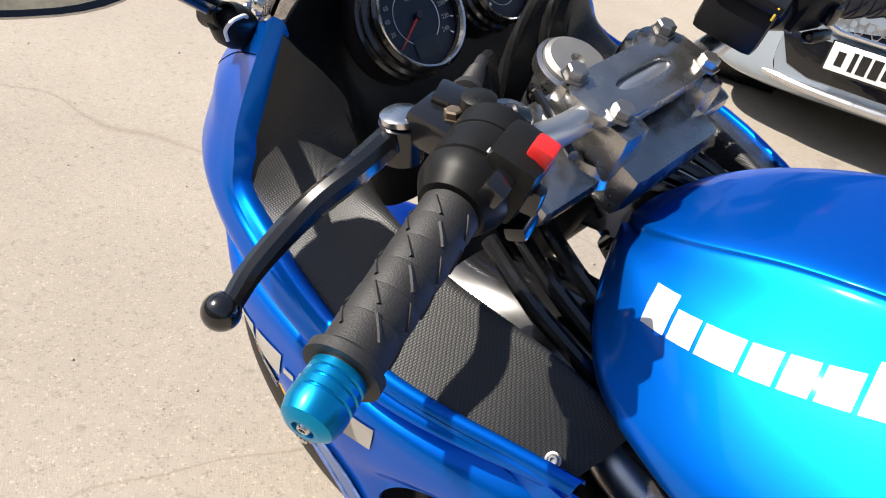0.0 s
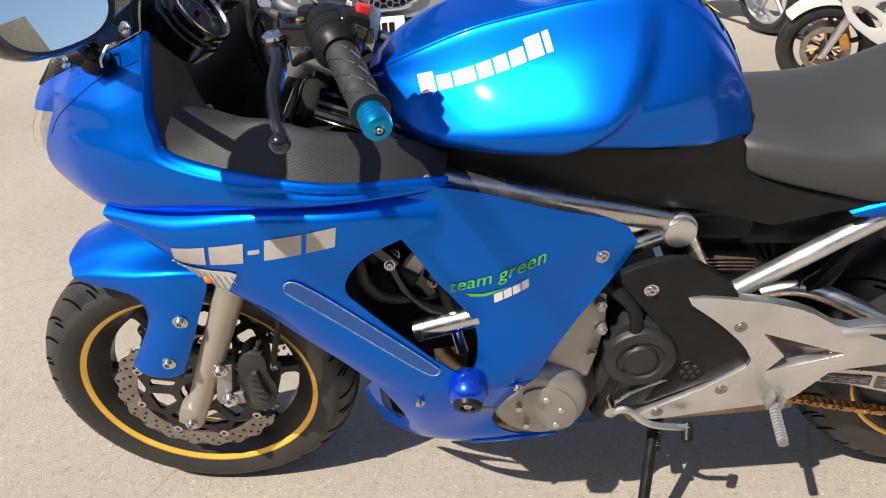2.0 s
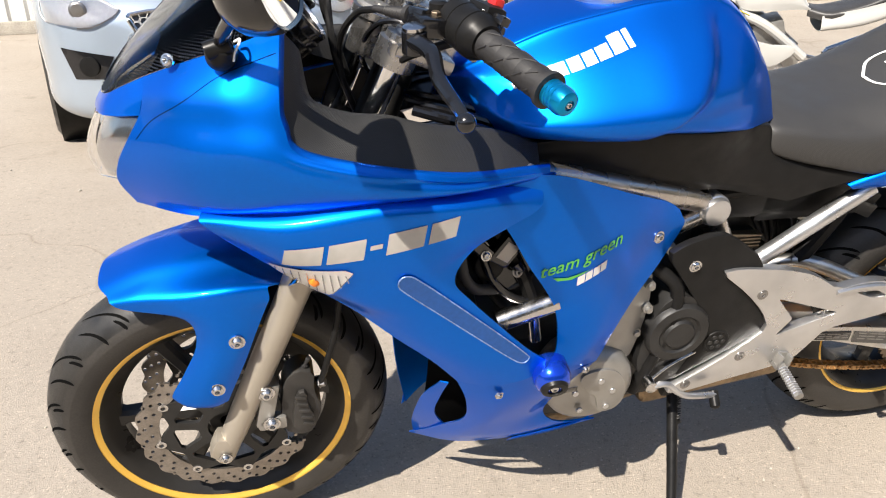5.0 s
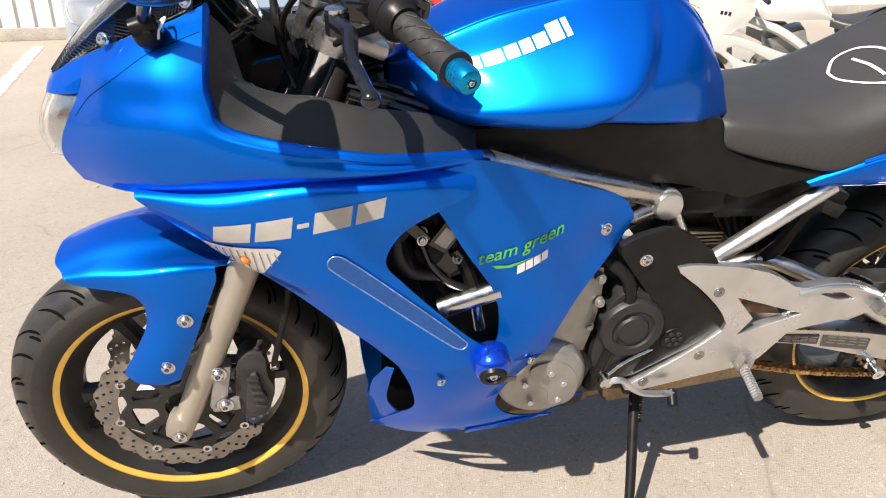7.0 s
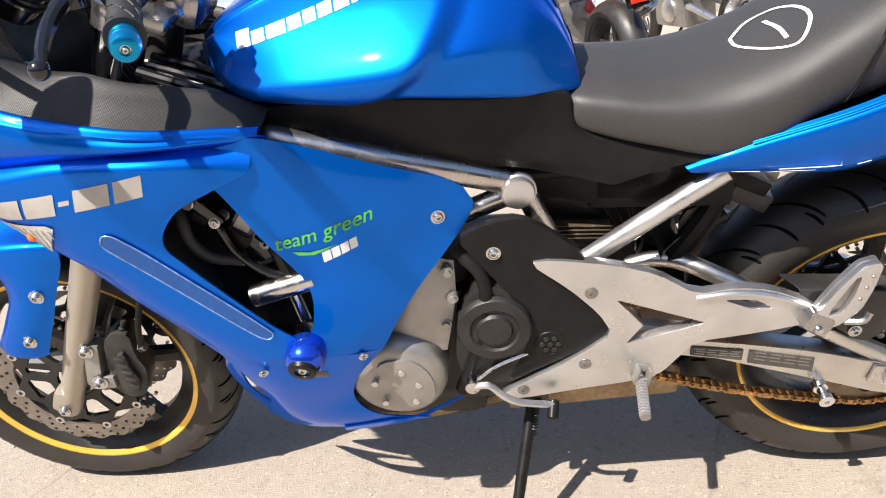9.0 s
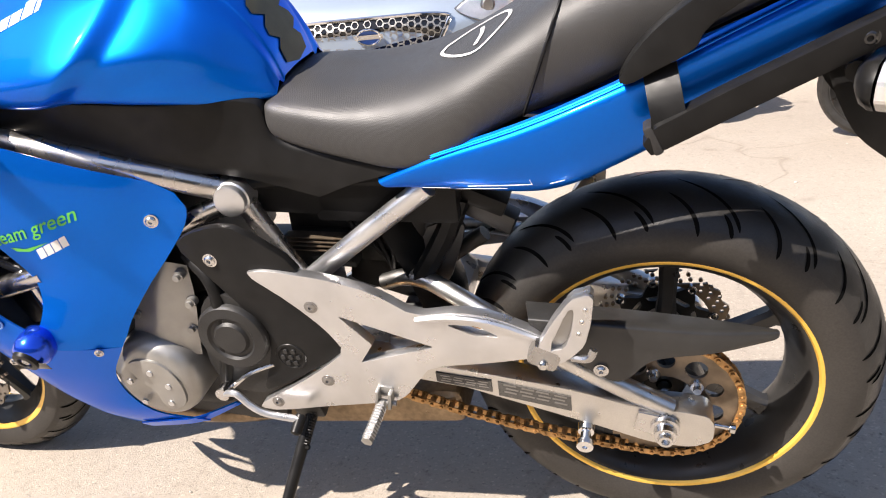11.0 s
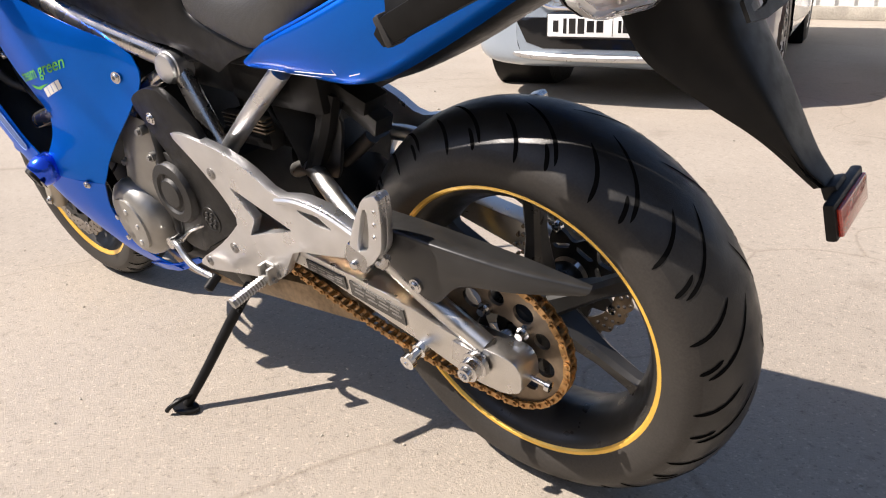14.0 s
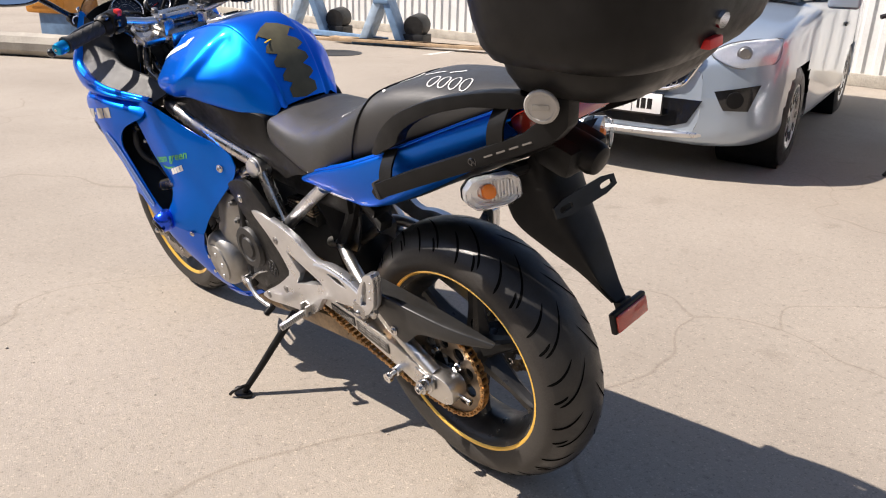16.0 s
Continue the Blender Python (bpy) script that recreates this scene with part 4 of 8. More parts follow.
for s in (-1, 1):
    g0, g1 = Vector((0.349, s * 0.225, 1.0305)), Vector((0.392, s * 0.347, 1.013))
    ax = (g1 - g0).normalized()
    L = (g1 - g0).length
    prof = [(0, 0.016), (0, 0.0225), (0.006, 0.0225), (0.009, 0.0185)]
    for k in range(6):
        a0 = 0.012 + k * (L - 0.022) / 6
        a1 = 0.012 + (k + 1) * (L - 0.022) / 6
        prof += [(a0, 0.0172), (a0 + 0.001, 0.0182), (a1 - 0.001, 0.0176)]
    prof += [(L - 0.009, 0.0176), (L - 0.006, 0.0215), (L, 0.0215), (L, 0.012)]
    gr = part("grip", lathe(prof, g0, ax, 32), GRIP, bar, "black rubber grip with slanted ribs")
    e1 = ax.cross(Vector((0, 0, 1))).normalized()
    e2 = e1.cross(ax)
    bm = bmesh.new()
    for k in range(6):
        for j in range(5):
            a = math.tau * (j + 0.5 * (k % 2)) / 5
            pts = []
            for i in range(5):
                q = 0.016 + (k + 0.15 + 0.7 * i / 4) * (L - 0.03) / 6
                aa = a + 0.5 * i / 4
                pts.append(g0 + ax * q + (e1 * math.cos(aa) + e2 * math.sin(aa)) * 0.0178)
            tube(pts, 0.0013, 6, 5, bm)
    tagged(part("grip_rib", bm, GRIP, gr), kind="stuff")
    be = part("bar_end", lathe([(0.000, 0.006), (0.0, 0.0155), (0.004, 0.0155), (0.005, 0.0145), (0.006, 0.0155), (0.009, 0.0155), (0.010, 0.0145), (0.011, 0.0158), (0.015, 0.0158), (0.016, 0.0148), (0.017, 0.0160), (0.023, 0.0158), (0.029, 0.0138), (0.032, 0.0092), (0.032, 0.006), (0.028, 0.005), (0.028, 0)], g1 + ax * 0.001, ax, 32), CYAN, bar, "anodised cyan bar end weight")
    part("bar_end_screw", bolt(g1 + ax * 0.0295, ax, 0.0042, 0.004), STEEL, be)
    sw = part("switch_housing", lathe([(-0.060, 0.014), (-0.059, 0.025), (-0.056, 0.028), (-0.038, 0.0285), (-0.0375, 0.0275), (-0.036, 0.0275), (-0.0355, 0.0285), (-0.014, 0.0285), (-0.013, 0.0270), (-0.011, 0.0270), (-0.010, 0.0290), (-0.002, 0.0285), (0.004, 0.0255), (0.012, 0.021), (0.012, 0.014)], g0 + Vector((0, 0, 0.001)), ax, 32), BLACK, bar, "black switch cluster with a collar")
    part("switch_block", box(g0 - ax * 0.034 + Vector((0.022, 0, 0.006)), (0.034, 0.044, 0.046), (0, 20, s * -20), 0.009), BLACK, sw)
    part("hazard_button" if s < 0 else "stop_switch", box(Vector((0.375, s * 0.189, 1.058)), (0.015, 0.016, 0.020), (0, 20, s * -20), 0.003), RED, sw, "red push button")
    part("dip_switch", box((0.373, s * 0.222, 1.051), (0.014, 0.020, 0.012), (0, 30, s * -20), 0.003), GLOSSBLACK, sw)
    part("indicator_switch", box(g0 - ax * 0.03 + Vector((0.041, 0, 0.0)), (0.012, 0.012, 0.018), (0, 10, s * -20), 0.003), GLOSSBLACK, sw)
    part("horn_button", box(g0 - ax * 0.03 + Vector((0.036, 0, -0.022)), (0.014, 0.024, 0.010), (0, -20, s * -20), 0.003), GLOSSBLACK, sw)
    # perch and lever
    pv = Vector((0.274, s * 0.202, 1.027))
    perch = part("lever_perch", join(join(box((0.300, s * 0.186, 1.037), (0.048, 0.036, 0.024), (0, 10, s * -14), 0.005), box((0.290, s * 0.172, 1.043), (0.030, 0.026, 0.022), (0, 15, s * -30), 0.004)), lathe([(-0.016, 0.015), (0.010, 0.0155), (0.012, 0.012)], pv, (0, 0, 1), 20)), GLOSSBLACK, bar, "black lever perch")
    part("pivot_cap", lathe([(0.0, 0.0145), (0.004, 0.0145), (0.0055, 0.012), (0.0055, 0)], pv + Vector((0, 0, 0.012)), (-0.1, 0, 1), 24), STEEL, perch, "bright pivot cap")
    part("cable_adjuster", lathe([(0, 0.007), (0.004, 0.007), (0.005, 0.0115), (0.012, 0.0115), (0.013, 0.008)] + [(0.014 + 0.0026 * k, (0.0092 if k % 2 else 0.0074) - 0.0002 * k) for k in range(15)] + [(0.054, 0.0050), (0.072, 0.0042)], (0.283, s * 0.155, 1.040), (-0.55, s * -0.83, -0.10), 16), GRIP, perch, "ribbed rubber cable boot")
    part("perch_cap", lathe([(0, 0.012), (0.010, 0.0115), (0.012, 0.008), (0.012, 0)], (0.310, s * 0.171, 1.050), (0, 0, 1), 18), BLACK, perch)
    part("clamp_rod", lathe([(0, 0.0075), (0.030, 0.0075), (0.031, 0.0095), (0.044, 0.0095), (0.045, 0.006), (0.045, 0)], (0.313, s * 0.180, 1.056), (0.2, s * -0.85, -0.42), 16), GLOSSBLACK, perch)
    part("perch_nut", hexbolt((0.303, s * 0.186, 1.048), (0, 0, 1), 0.0060, 0.006), SPROCKET, perch, smooth=False)
    part("switch_mark", box((0.3562, s * 0.209, 1.0597), (0.0055, 0.0042, 0.0008), (0, 26, s * -20), 0.0002), WHITE, sw, "small white lamp symbol")
    part("switch_mark", box((0.3537, s * 0.194, 1.0602), (0.0050, 0.0050, 0.0008), (0, 31, s * -20), 0.0002), RED, sw, "small red hazard symbol")
    part("housing_screw", bolt((0.345, s * 0.213, 1.0025), (0.2, 0, -1), 0.004, 0.003), SCREW, sw)
    part("lever", tube([pv + Vector((-0.004, 0, 0)), (0.284, s * 0.250, 1.026), (0.283, s * 0.290, 1.012), (0.291, s * 0.330, 1.000), (0.298, s * 0.352, 0.990)], 0.0108, 24, 10, r2=0.0068), GLOSSBLACK, perch, "black cast lever")
    bm = bmesh.new()
    bmesh.ops.create_uvsphere(bm, u_segments=20, v_segments=12, radius=0.0115)
    bmesh.ops.translate(bm, vec=(0.297, s * 0.357, 0.988), verts=bm.verts)
    part("lever_ball", bm, GLOSSBLACK, perch)
res = part("brake_reservoir", box((0.335, 0.118, 1.046), (0.056, 0.072, 0.042), (-4, 14, 14), 0.008), BLACK, bar, "black brake fluid reservoir")
part("reservoir_lid", box((0.340, 0.118, 1.069), (0.062, 0.078, 0.010), (-4, 14, 14), 0.004), BLACK, res)
part("reservoir_label", box((0.3705, 0.100, 1.062), (0.002, 0.028, 0.011), (-4, 14, 14), 0.0005), YELLOW, res, "yellow warning label")

# cables and hoses
for pts, r, mt in (([(0.246, -0.099, 1.033), (0.225, -0.065, 1.018), (0.205, -0.03, 0.97), (0.215, 0.0, 0.89), (0.27, 0.02, 0.80)], 0.0045, BLACK), ([(0.33, -0.17, 1.01), (0.27, -0.12, 0.97), (0.23, -0.07, 0.90), (0.26, -0.03, 0.80)], 0.006, BLACK), ([(0.33, 0.15, 1.04), (0.25, 0.10, 1.08), (0.20, 0.03, 1.04), (0.20, -0.02, 0.94), (0.24, -0.01, 0.82)], 0.0055, BLACK),
                   ([(0.33, 0.19, 1.01), (0.24, 0.14, 1.06), (0.19, 0.06, 1.02), (0.22, 0.02, 0.90)], 0.005, BLACK), ([(0.34, -0.10, 1.0), (0.26, -0.05, 1.0), (0.24, 0.0, 0.93), (0.30, 0.03, 0.85)], 0.004, GLOSSBLACK)):
    part("cable", tube(pts, r, 30, 8), mt, bike)

# dark sheet added between inner panel and tank to hide the ground, under hoses
for s in (-1, 1):
    part("steering_backing", loft([[(0.26, s * 0.165, 0.845), (0.36, s * 0.155, 0.840), (0.47, s * 0.135, 0.825)], [(0.27, s * 0.10, 0.865), (0.36, s * 0.10, 0.868), (0.46, s * 0.10, 0.850)], [(0.28, s * 0.03, 0.83), (0.36, s * 0.03, 0.84), (0.46, s * 0.03, 0.83)]], 16, 16), GLOSSBLACK, bike, "black sheet added to hide the ground beside the steering head", sharp=60)
    for k in range(3):
        part("hose", tube([(0.29, s * (0.06 + 0.03 * k), 0.90), (0.35, s * (0.085 + 0.025 * k), 0.892 - 0.004 * k), (0.42, s * (0.10 + 0.018 * k), 0.868 - 0.006 * k), (0.48, s * (0.10 + 0.015 * k), 0.82)], 0.0075, 18, 10), GLOSSBLACK, bike)

# ---- tank ----
# stations: x, top, crease (out, up), shoulder (out, up), bulge (out, up), lower edge (out, up)
TANK = [(0.355, 0.915, 0.020, 0.912, 0.035, 0.900, 0.040, 0.890, 0.035, 0.875),
        (0.385, 0.942, 0.052, 0.935, 0.092, 0.906, 0.101, 0.890, 0.094, 0.870),
        (0.430, 0.967, 0.070, 0.960, 0.142, 0.896, 0.153, 0.880, 0.142, 0.861),
        (0.500, 0.995, 0.076, 0.988, 0.176, 0.905, 0.188, 0.882, 0.172, 0.861),
        (0.580, 1.013, 0.078, 1.007, 0.195, 0.915, 0.207, 0.886, 0.189, 0.861),
        (0.660, 1.027, 0.079, 1.021, 0.204, 0.926, 0.216, 0.894, 0.194, 0.863),
        (0.740, 1.030, 0.078, 1.022, 0.188, 0.934, 0.201, 0.902, 0.178, 0.853),
        (0.800, 1.006, 0.074, 0.994, 0.148, 0.926, 0.159, 0.892, 0.152, 0.842),
        (0.850, 0.955, 0.066, 0.943, 0.103, 0.900, 0.116, 0.872, 0.122, 0.834),
        (0.881, 0.895, 0.060, 0.887, 0.086, 0.868, 0.094, 0.852, 0.100, 0.829),
        (0.894, 0.846, 0.058, 0.841, 0.080, 0.838, 0.088, 0.832, 0.088, 0.825)]
secs = []
for x, zt, yc, zc, ys, zs, yb, zb, yl, zl in TANK:
    half = [(x, 0.0, zt), (x, -yc * 0.55, zt - 0.001), (x, -yc * 0.93, zc + 0.002), (x, -yc * 1.04, zc - 0.006), (x, -(yc + ys) / 2 - 0.004, (zc + zs) / 2 + 0.004), (x, -ys, zs), (x, -yb, zb), (x, -yl, zl), (x, -yl * 0.7, zl - 0.012)]
    secs.append([(px, -py, pz) for px, py, pz in reversed(half)] + half[1:])


def ease(t):
    t = max(0.0, min(1.0, t))
    return t * t * (3 - 2 * t)


# the rim of the hollow for the knee: how far back it runs at each height
KNEE = [(0.850, 0.570), (0.868, 0.612), (0.890, 0.645), (0.922, 0.678), (0.960, 0.702), (1.000, 0.716), (1.050, 0.724)]


def knee_rim(z):
    z = max(KNEE[0][0], min(KNEE[-1][0] - 1e-6, z))
    for (z0, x0), (z1, x1) in zip(KNEE, KNEE[1:]):
        if z < z1:
            return x0 + (x1 - x0) * (z - z0) / (z1 - z0)


bm = loft(secs, 130, 140)
for v in bm.verts:
    back = v.co.x - knee_rim(v.co.z)
    dip = 0.024 * ease((back + 0.004) / 0.042) * (1 - ease((v.co.x - 0.73) / 0.12)) * ease((abs(v.co.y) - 0.07) / 0.06) * (0.45 + 0.55 * ease((v.co.z - 0.852) / 0.035))
    v.co.y -= math.copysign(dip, v.co.y)
SKIN["tank"] = tree_of(bm)
tank = part("fuel_tank", bm, BLUE, bike, "candy blue fuel tank", sharp=60)
capat, capax = Vector((0.616, 0, 1.021)), Vector((-0.17, 0, 1)).normalized()
cap = part("filler_ring", lathe([(-0.006, 0.062), (0.004, 0.062), (0.006, 0.060), (0.006, 0.043), (0.002, 0.041)], capat, capax, 48), ALU, tank, "silver filler ring")
part("filler_flap", lathe([(0.003, 0.041), (0.006, 0.040), (0.008, 0.034), (0.0085, 0)], capat, capax, 40), GLOSSBLACK, cap, "black filler cap")
part("key_cover", join(box((0.614, 0, 1.031), (0.034, 0.020, 0.006), (0, -9, 0), 0.002), box((0.627, 0.0, 1.033), (0.012, 0.034, 0.005), (0, -9, 0), 0.002)), BLACK, cap)
for k in range(6):
    a = k * math.tau / 6
    part("ring_bolt", bolt(capat + Vector((0.052 * math.cos(a), 0.052 * math.sin(a), 0.005)), capax, 0.0035, 0.002), STEEL, cap)
MARK = [(0.0215, 0, 1.0), (0.0195, 0, 0.74), (0.029, 0, 0.74), (0.0195, 0, 0.74), (0.0175, 0, 0.74), (0.0195, 0, 0.74), (0.0205, 0, 1.0), (0.0085, 0, 0.98)]
for s in (-1, 1):
    for line in blocks((0.433, 0.9225), (1, 0.325), MARK, 0.0175, 0.0, 0.19):
        b2 = bmesh.new()
        b2.faces.new([b2.verts.new((x, 0, z)) for x, z in line])
        drape(b2, SKIN["tank"], 0.0014, (0, -s, 0))
        part("tank_mark", b2, WHITE, tank, "plain white block of a mark")
# rubber-like pad on the back of the tank
bm = bmesh.new()
PADL = [(0.072, 0.99), (0.062, 1.0), (0.03, 0.985), (0.055, 0.975), (0.066, 0.962), (0.035, 0.955), (0.058, 0.942), (0.060, 0.93), (0.030, 0.922), (0.05, 0.91), (0.054, 0.898), (0.030, 0.888), (0.047, 0.876), (0.045, 0.856), (0.0, 0.848)]
line = [(-y, z) for y, z in PADL] + [(y, z) for y, z in reversed(PADL[:-1])] + [(0.03, 1.012), (0.0, 1.018), (-0.03, 1.012)]
vs = [bm.verts.new((0, y, z)) for y, z in line]
es = [bm.edges.new((vs[i], vs[(i + 1) % len(vs)])) for i in range(len(vs))]
bmesh.ops.triangle_fill(bm, use_beauty=True, edges=es)
for _ in range(3):
    bmesh.ops.subdivide_edges(bm, edges=[e for e in bm.edges if e.calc_length() > 0.012], cuts=1)
    bmesh.ops.triangulate(bm, faces=bm.faces)
for v in bm.verts:
    hit = SKIN["tank"].ray_cast(Vector((1.6, v.co.y * 0.80, v.co.z)), Vector((-1, 0, 0)))[0]
    v.co = (hit or Vector((0.9, v.co.y, v.co.z))) + Vector((0.002, 0, 0.0005))
pad = part("tank_pad", bm, PAD, tank, "dull olive clawed tank pad")
hit = SKIN["tank"].ray_cast(Vector((1.6, -0.030, 0.985)), Vector((-1, 0, 0)))[0]
part("pad_stripe", box(hit + Vector((0.003, 0, 0.001)), (0.0012, 0.034, 0.0035), (8, -50, 14), 0.0004), YELLOW, pad, "pale yellow stripe")

# ---- seat ----
SX = (0.868, 0.885, 0.93, 1.00, 1.08, 1.16, 1.228, 1.292, 1.345, 1.42, 1.52, 1.62, 1.66)
SZ = (0.822, 0.838, 0.838, 0.834, 0.842, 0.868, 0.903, 0.939, 0.956, 0.968, 0.975, 0.980, 0.978)
SB = (0.796, 0.780, 0.766, 0.752, 0.740, 0.758, 0.785, 0.803, 0.825, 0.865, 0.908, 0.950, 0.965)
SW = (0.098, 0.120, 0.133, 0.146, 0.155, 0.158, 0.150, 0.142, 0.130, 0.115, 0.102, 0.085, 0.06)
SLANT = (0, 0, 0, 0, 0.04, 0.12, 0.26, 0.38, 0.24, 0.1, 0.03, 0, 0)
secs = []
for x, zt, zb, w, k in zip(SX, SZ, SB, SW, SLANT):
    half = [(0.0, zt), (-w * 0.45, zt - 0.001), (-w * 0.74, zt - 0.010), (-w * 0.93, zt - 0.3 * (zt - zb)), (-w, zt - 0.62 * (zt - zb)), (-w * 0.99, zb + 0.004), (-w * 0.9, zb)]
    half = [(x + k * (z - zt), y, z) for y, z in half]
    secs.append([(px, -py, pz) for px, py, pz in reversed(half)] + half[1:])
cut = 7
seat = part("seat", loft(secs[:cut + 1], 60, 48), LEATHER, bike, "black textured rider seat", sharp=70)
bm = loft(secs[cut:], 48, 48)
SKIN["pillion"] = tree_of(loft(secs[cut:], 48, 48))
SKIN["rider"] = tree_of(loft(secs[:cut + 1], 60, 48))
part("pillion_seat", bm, VINYL, seat, "smooth black pillion seat", sharp=70)
part("seat_seam", tube([Vector(p) + Vector((0, p[1] * 0.006, 0.0012)) for p in secs[cut]], 0.0022, 60, 6), BLACK, seat)

# chalk marks left on the seat: a number, a ring, short strokes
def chalk(lines):
    b2 = bmesh.new()
    for pts, w in lines:
        pl = crom([(x, y, 0) for x, y in pts], 4 * len(pts))
        for a, b in zip(pl, pl[1:]):
            d = (b - a).normalized()
            n = Vector((-d.y, d.x, 0)) * w
            b2.faces.new([b2.verts.new(p) for p in (a - n, b - n, b + n, a + n)])
    for v in b2.verts:
        for key in ("rider", "pillion"):
            hit = SKIN[key].ray_cast(Vector((v.co.x, v.co.y, 1.4)), Vector((0, 0, -1)))[0]
            if hit:
                v.co = hit + Vector((0, 0, 0.0016))
                break
    return b2


ring = [(1.120, -0.008), (1.152, 0.028), (1.188, 0.030), (1.210, 0.000), (1.213, -0.044), (1.196, -0.084), (1.177, -0.098), (1.146, -0.077), (1.121, -0.040), (1.120, -0.008)]
part("chalk_ring", chalk([(ring, 0.0024)]), WHITE, seat, "white chalk ring")
for stroke in ([(1.170, 0.006), (1.176, -0.035), (1.175, -0.074)], [(1.33, -0.06), (1.345, -0.03), (1.335, 0.0), (1.32, 0.01)], [(1.36, -0.02), (1.40, 0.0)], [(1.30, -0.08), (1.32, -0.095)], [(1.42, -0.01), (1.45, 0.005)]):
    part("chalk_stroke", chalk([(stroke, 0.0028)]), WHITE, seat)
for k in range(4):
    cu = [(1.425 + 0.028 * k + 0.011 * math.cos(a) - 0.006 * math.sin(a), -0.058 + 0.020 * math.sin(a)) for a in (q * math.tau / 10 for q in range(11))]
    part("chalk_stroke", chalk([(cu, 0.0011)]), WHITE, seat)

# side covers below tank and seat
COVER = [[(0.455, -0.120, 0.850), (0.60, -0.130, 0.858), (0.75, -0.130, 0.853), (0.868, -0.090, 0.838), (0.895, -0.100, 0.782), (1.085, -0.138, 0.742)],
         [(0.455, -0.140, 0.847), (0.60, -0.152, 0.855), (0.75, -0.156, 0.849), (0.868, -0.116, 0.832), (0.900, -0.118, 0.776), (1.085, -0.144, 0.738)],
         [(0.455, -0.143, 0.844), (0.60, -0.156, 0.850), (0.75, -0.161, 0.842), (0.866, -0.122, 0.824), (0.904, -0.122, 0.772), (1.080, -0.145, 0.737)],
         [(0.455, -0.148, 0.832), (0.60, -0.154, 0.822), (0.75, -0.152, 0.808), (0.855, -0.128, 0.788), (0.920, -0.129, 0.756), (1.060, -0.146, 0.732)],
         [(0.460, -0.146, 0.818), (0.60, -0.148, 0.788), (0.74, -0.140, 0.758), (0.84, -0.132, 0.742), (0.94, -0.134, 0.722), (1.000, -0.140, 0.715)],
         [(0.470, -0.135, 0.800), (0.60, -0.135, 0.762), (0.73, -0.130, 0.735), (0.80, -0.126, 0.726), (0.86, -0.126, 0.712), (0.940, -0.130, 0.690)]]
for s in (-1, 1):
    part("side_cover", thicken(loft(COVER, 60, 32, -s), 0.003), BLACK, bike, "matt black side cover below tank and seat", sharp=50)

# tail panels
TAIL = [[(1.035, -0.138, 0.722), (1.12, -0.150, 0.762), (1.25, -0.156, 0.806), (1.38, -0.146, 0.856), (1.52, -0.128, 0.915), (1.635, -0.108, 0.962)],
        [(1.039, -0.147, 0.719), (1.125, -0.163, 0.755), (1.25, -0.172, 0.797), (1.38, -0.164, 0.847), (1.525, -0.146, 0.907), (1.648, -0.120, 0.956)],
        [(1.043, -0.148, 0.715), (1.135, -0.164, 0.744), (1.253, -0.173, 0.778), (1.383, -0.165, 0.828), (1.53, -0.147, 0.891), (1.655, -0.122, 0.943)],
        [(1.050, -0.145, 0.711), (1.15, -0.158, 0.725), (1.26, -0.166, 0.748), (1.39, -0.158, 0.800), (1.54, -0.138, 0.868), (1.668, -0.113, 0.926)],
        [(1.065, -0.138, 0.708), (1.16, -0.146, 0.707), (1.27, -0.148, 0.708), (1.38, -0.142, 0.755), (1.54, -0.122, 0.838), (1.668, -0.098, 0.906)],
        [(1.075, -0.125, 0.709), (1.16, -0.128, 0.702), (1.27, -0.125, 0.698), (1.38, -0.120, 0.740), (1.54, -0.100, 0.825), (1.69, -0.075, 0.915)]]
for s in (-1, 1):
    tp = part("tail_panel", thicken(loft(TAIL, 60, 24, -s), 0.003), BLUE, bike, "blue tail panel with scuffed lower edge", sharp=50)
    for k in (0.42, 0.62):
        part("tail_ridge", tube([(p[0], -s * -(p[1] + (q[1] - p[1]) * k - 0.0022), p[2] + (q[2] - p[2]) * k + 0.0016) for p, q in zip(TAIL[0][1:], TAIL[1][1:])], 0.0016, 40, 6), BLUE, tp)
    if s < 0:
        TAILSKIN = tree_of(loft(TAIL, 60, 24))
        for k, pts in enumerate(([(1.145, 0.7105), (1.180, 0.7115), (1.214, 0.712)], [(1.163, 0.7165), (1.200, 0.7175), (1.247, 0.7185)], [(1.244, 0.726), (1.2465, 0.718)], [(1.269, 0.718), (1.287, 0.722)], [(1.10, 0.7135), (1.138, 0.7125)])):
            ln = [(x, TAILSKIN.ray_cast(Vector((x, -2, z)), Vector((0, 1, 0)))[0].y - 0.0032, z) for x, z in [tuple(p)[:2] for p in crom([(x, z, 0) for x, z in pts], 8)]]
            part("scuff", tube(ln, 0.0006 if k % 2 else 0.0004, 16, 5), WHITE, tp, "pale scratch in the paint")
part("tail_lamp", box((1.688, 0, 0.938), (0.075, 0.216, 0.050), (0, -24, 0), 0.014), REDLENS, bike, "red tail lamp")
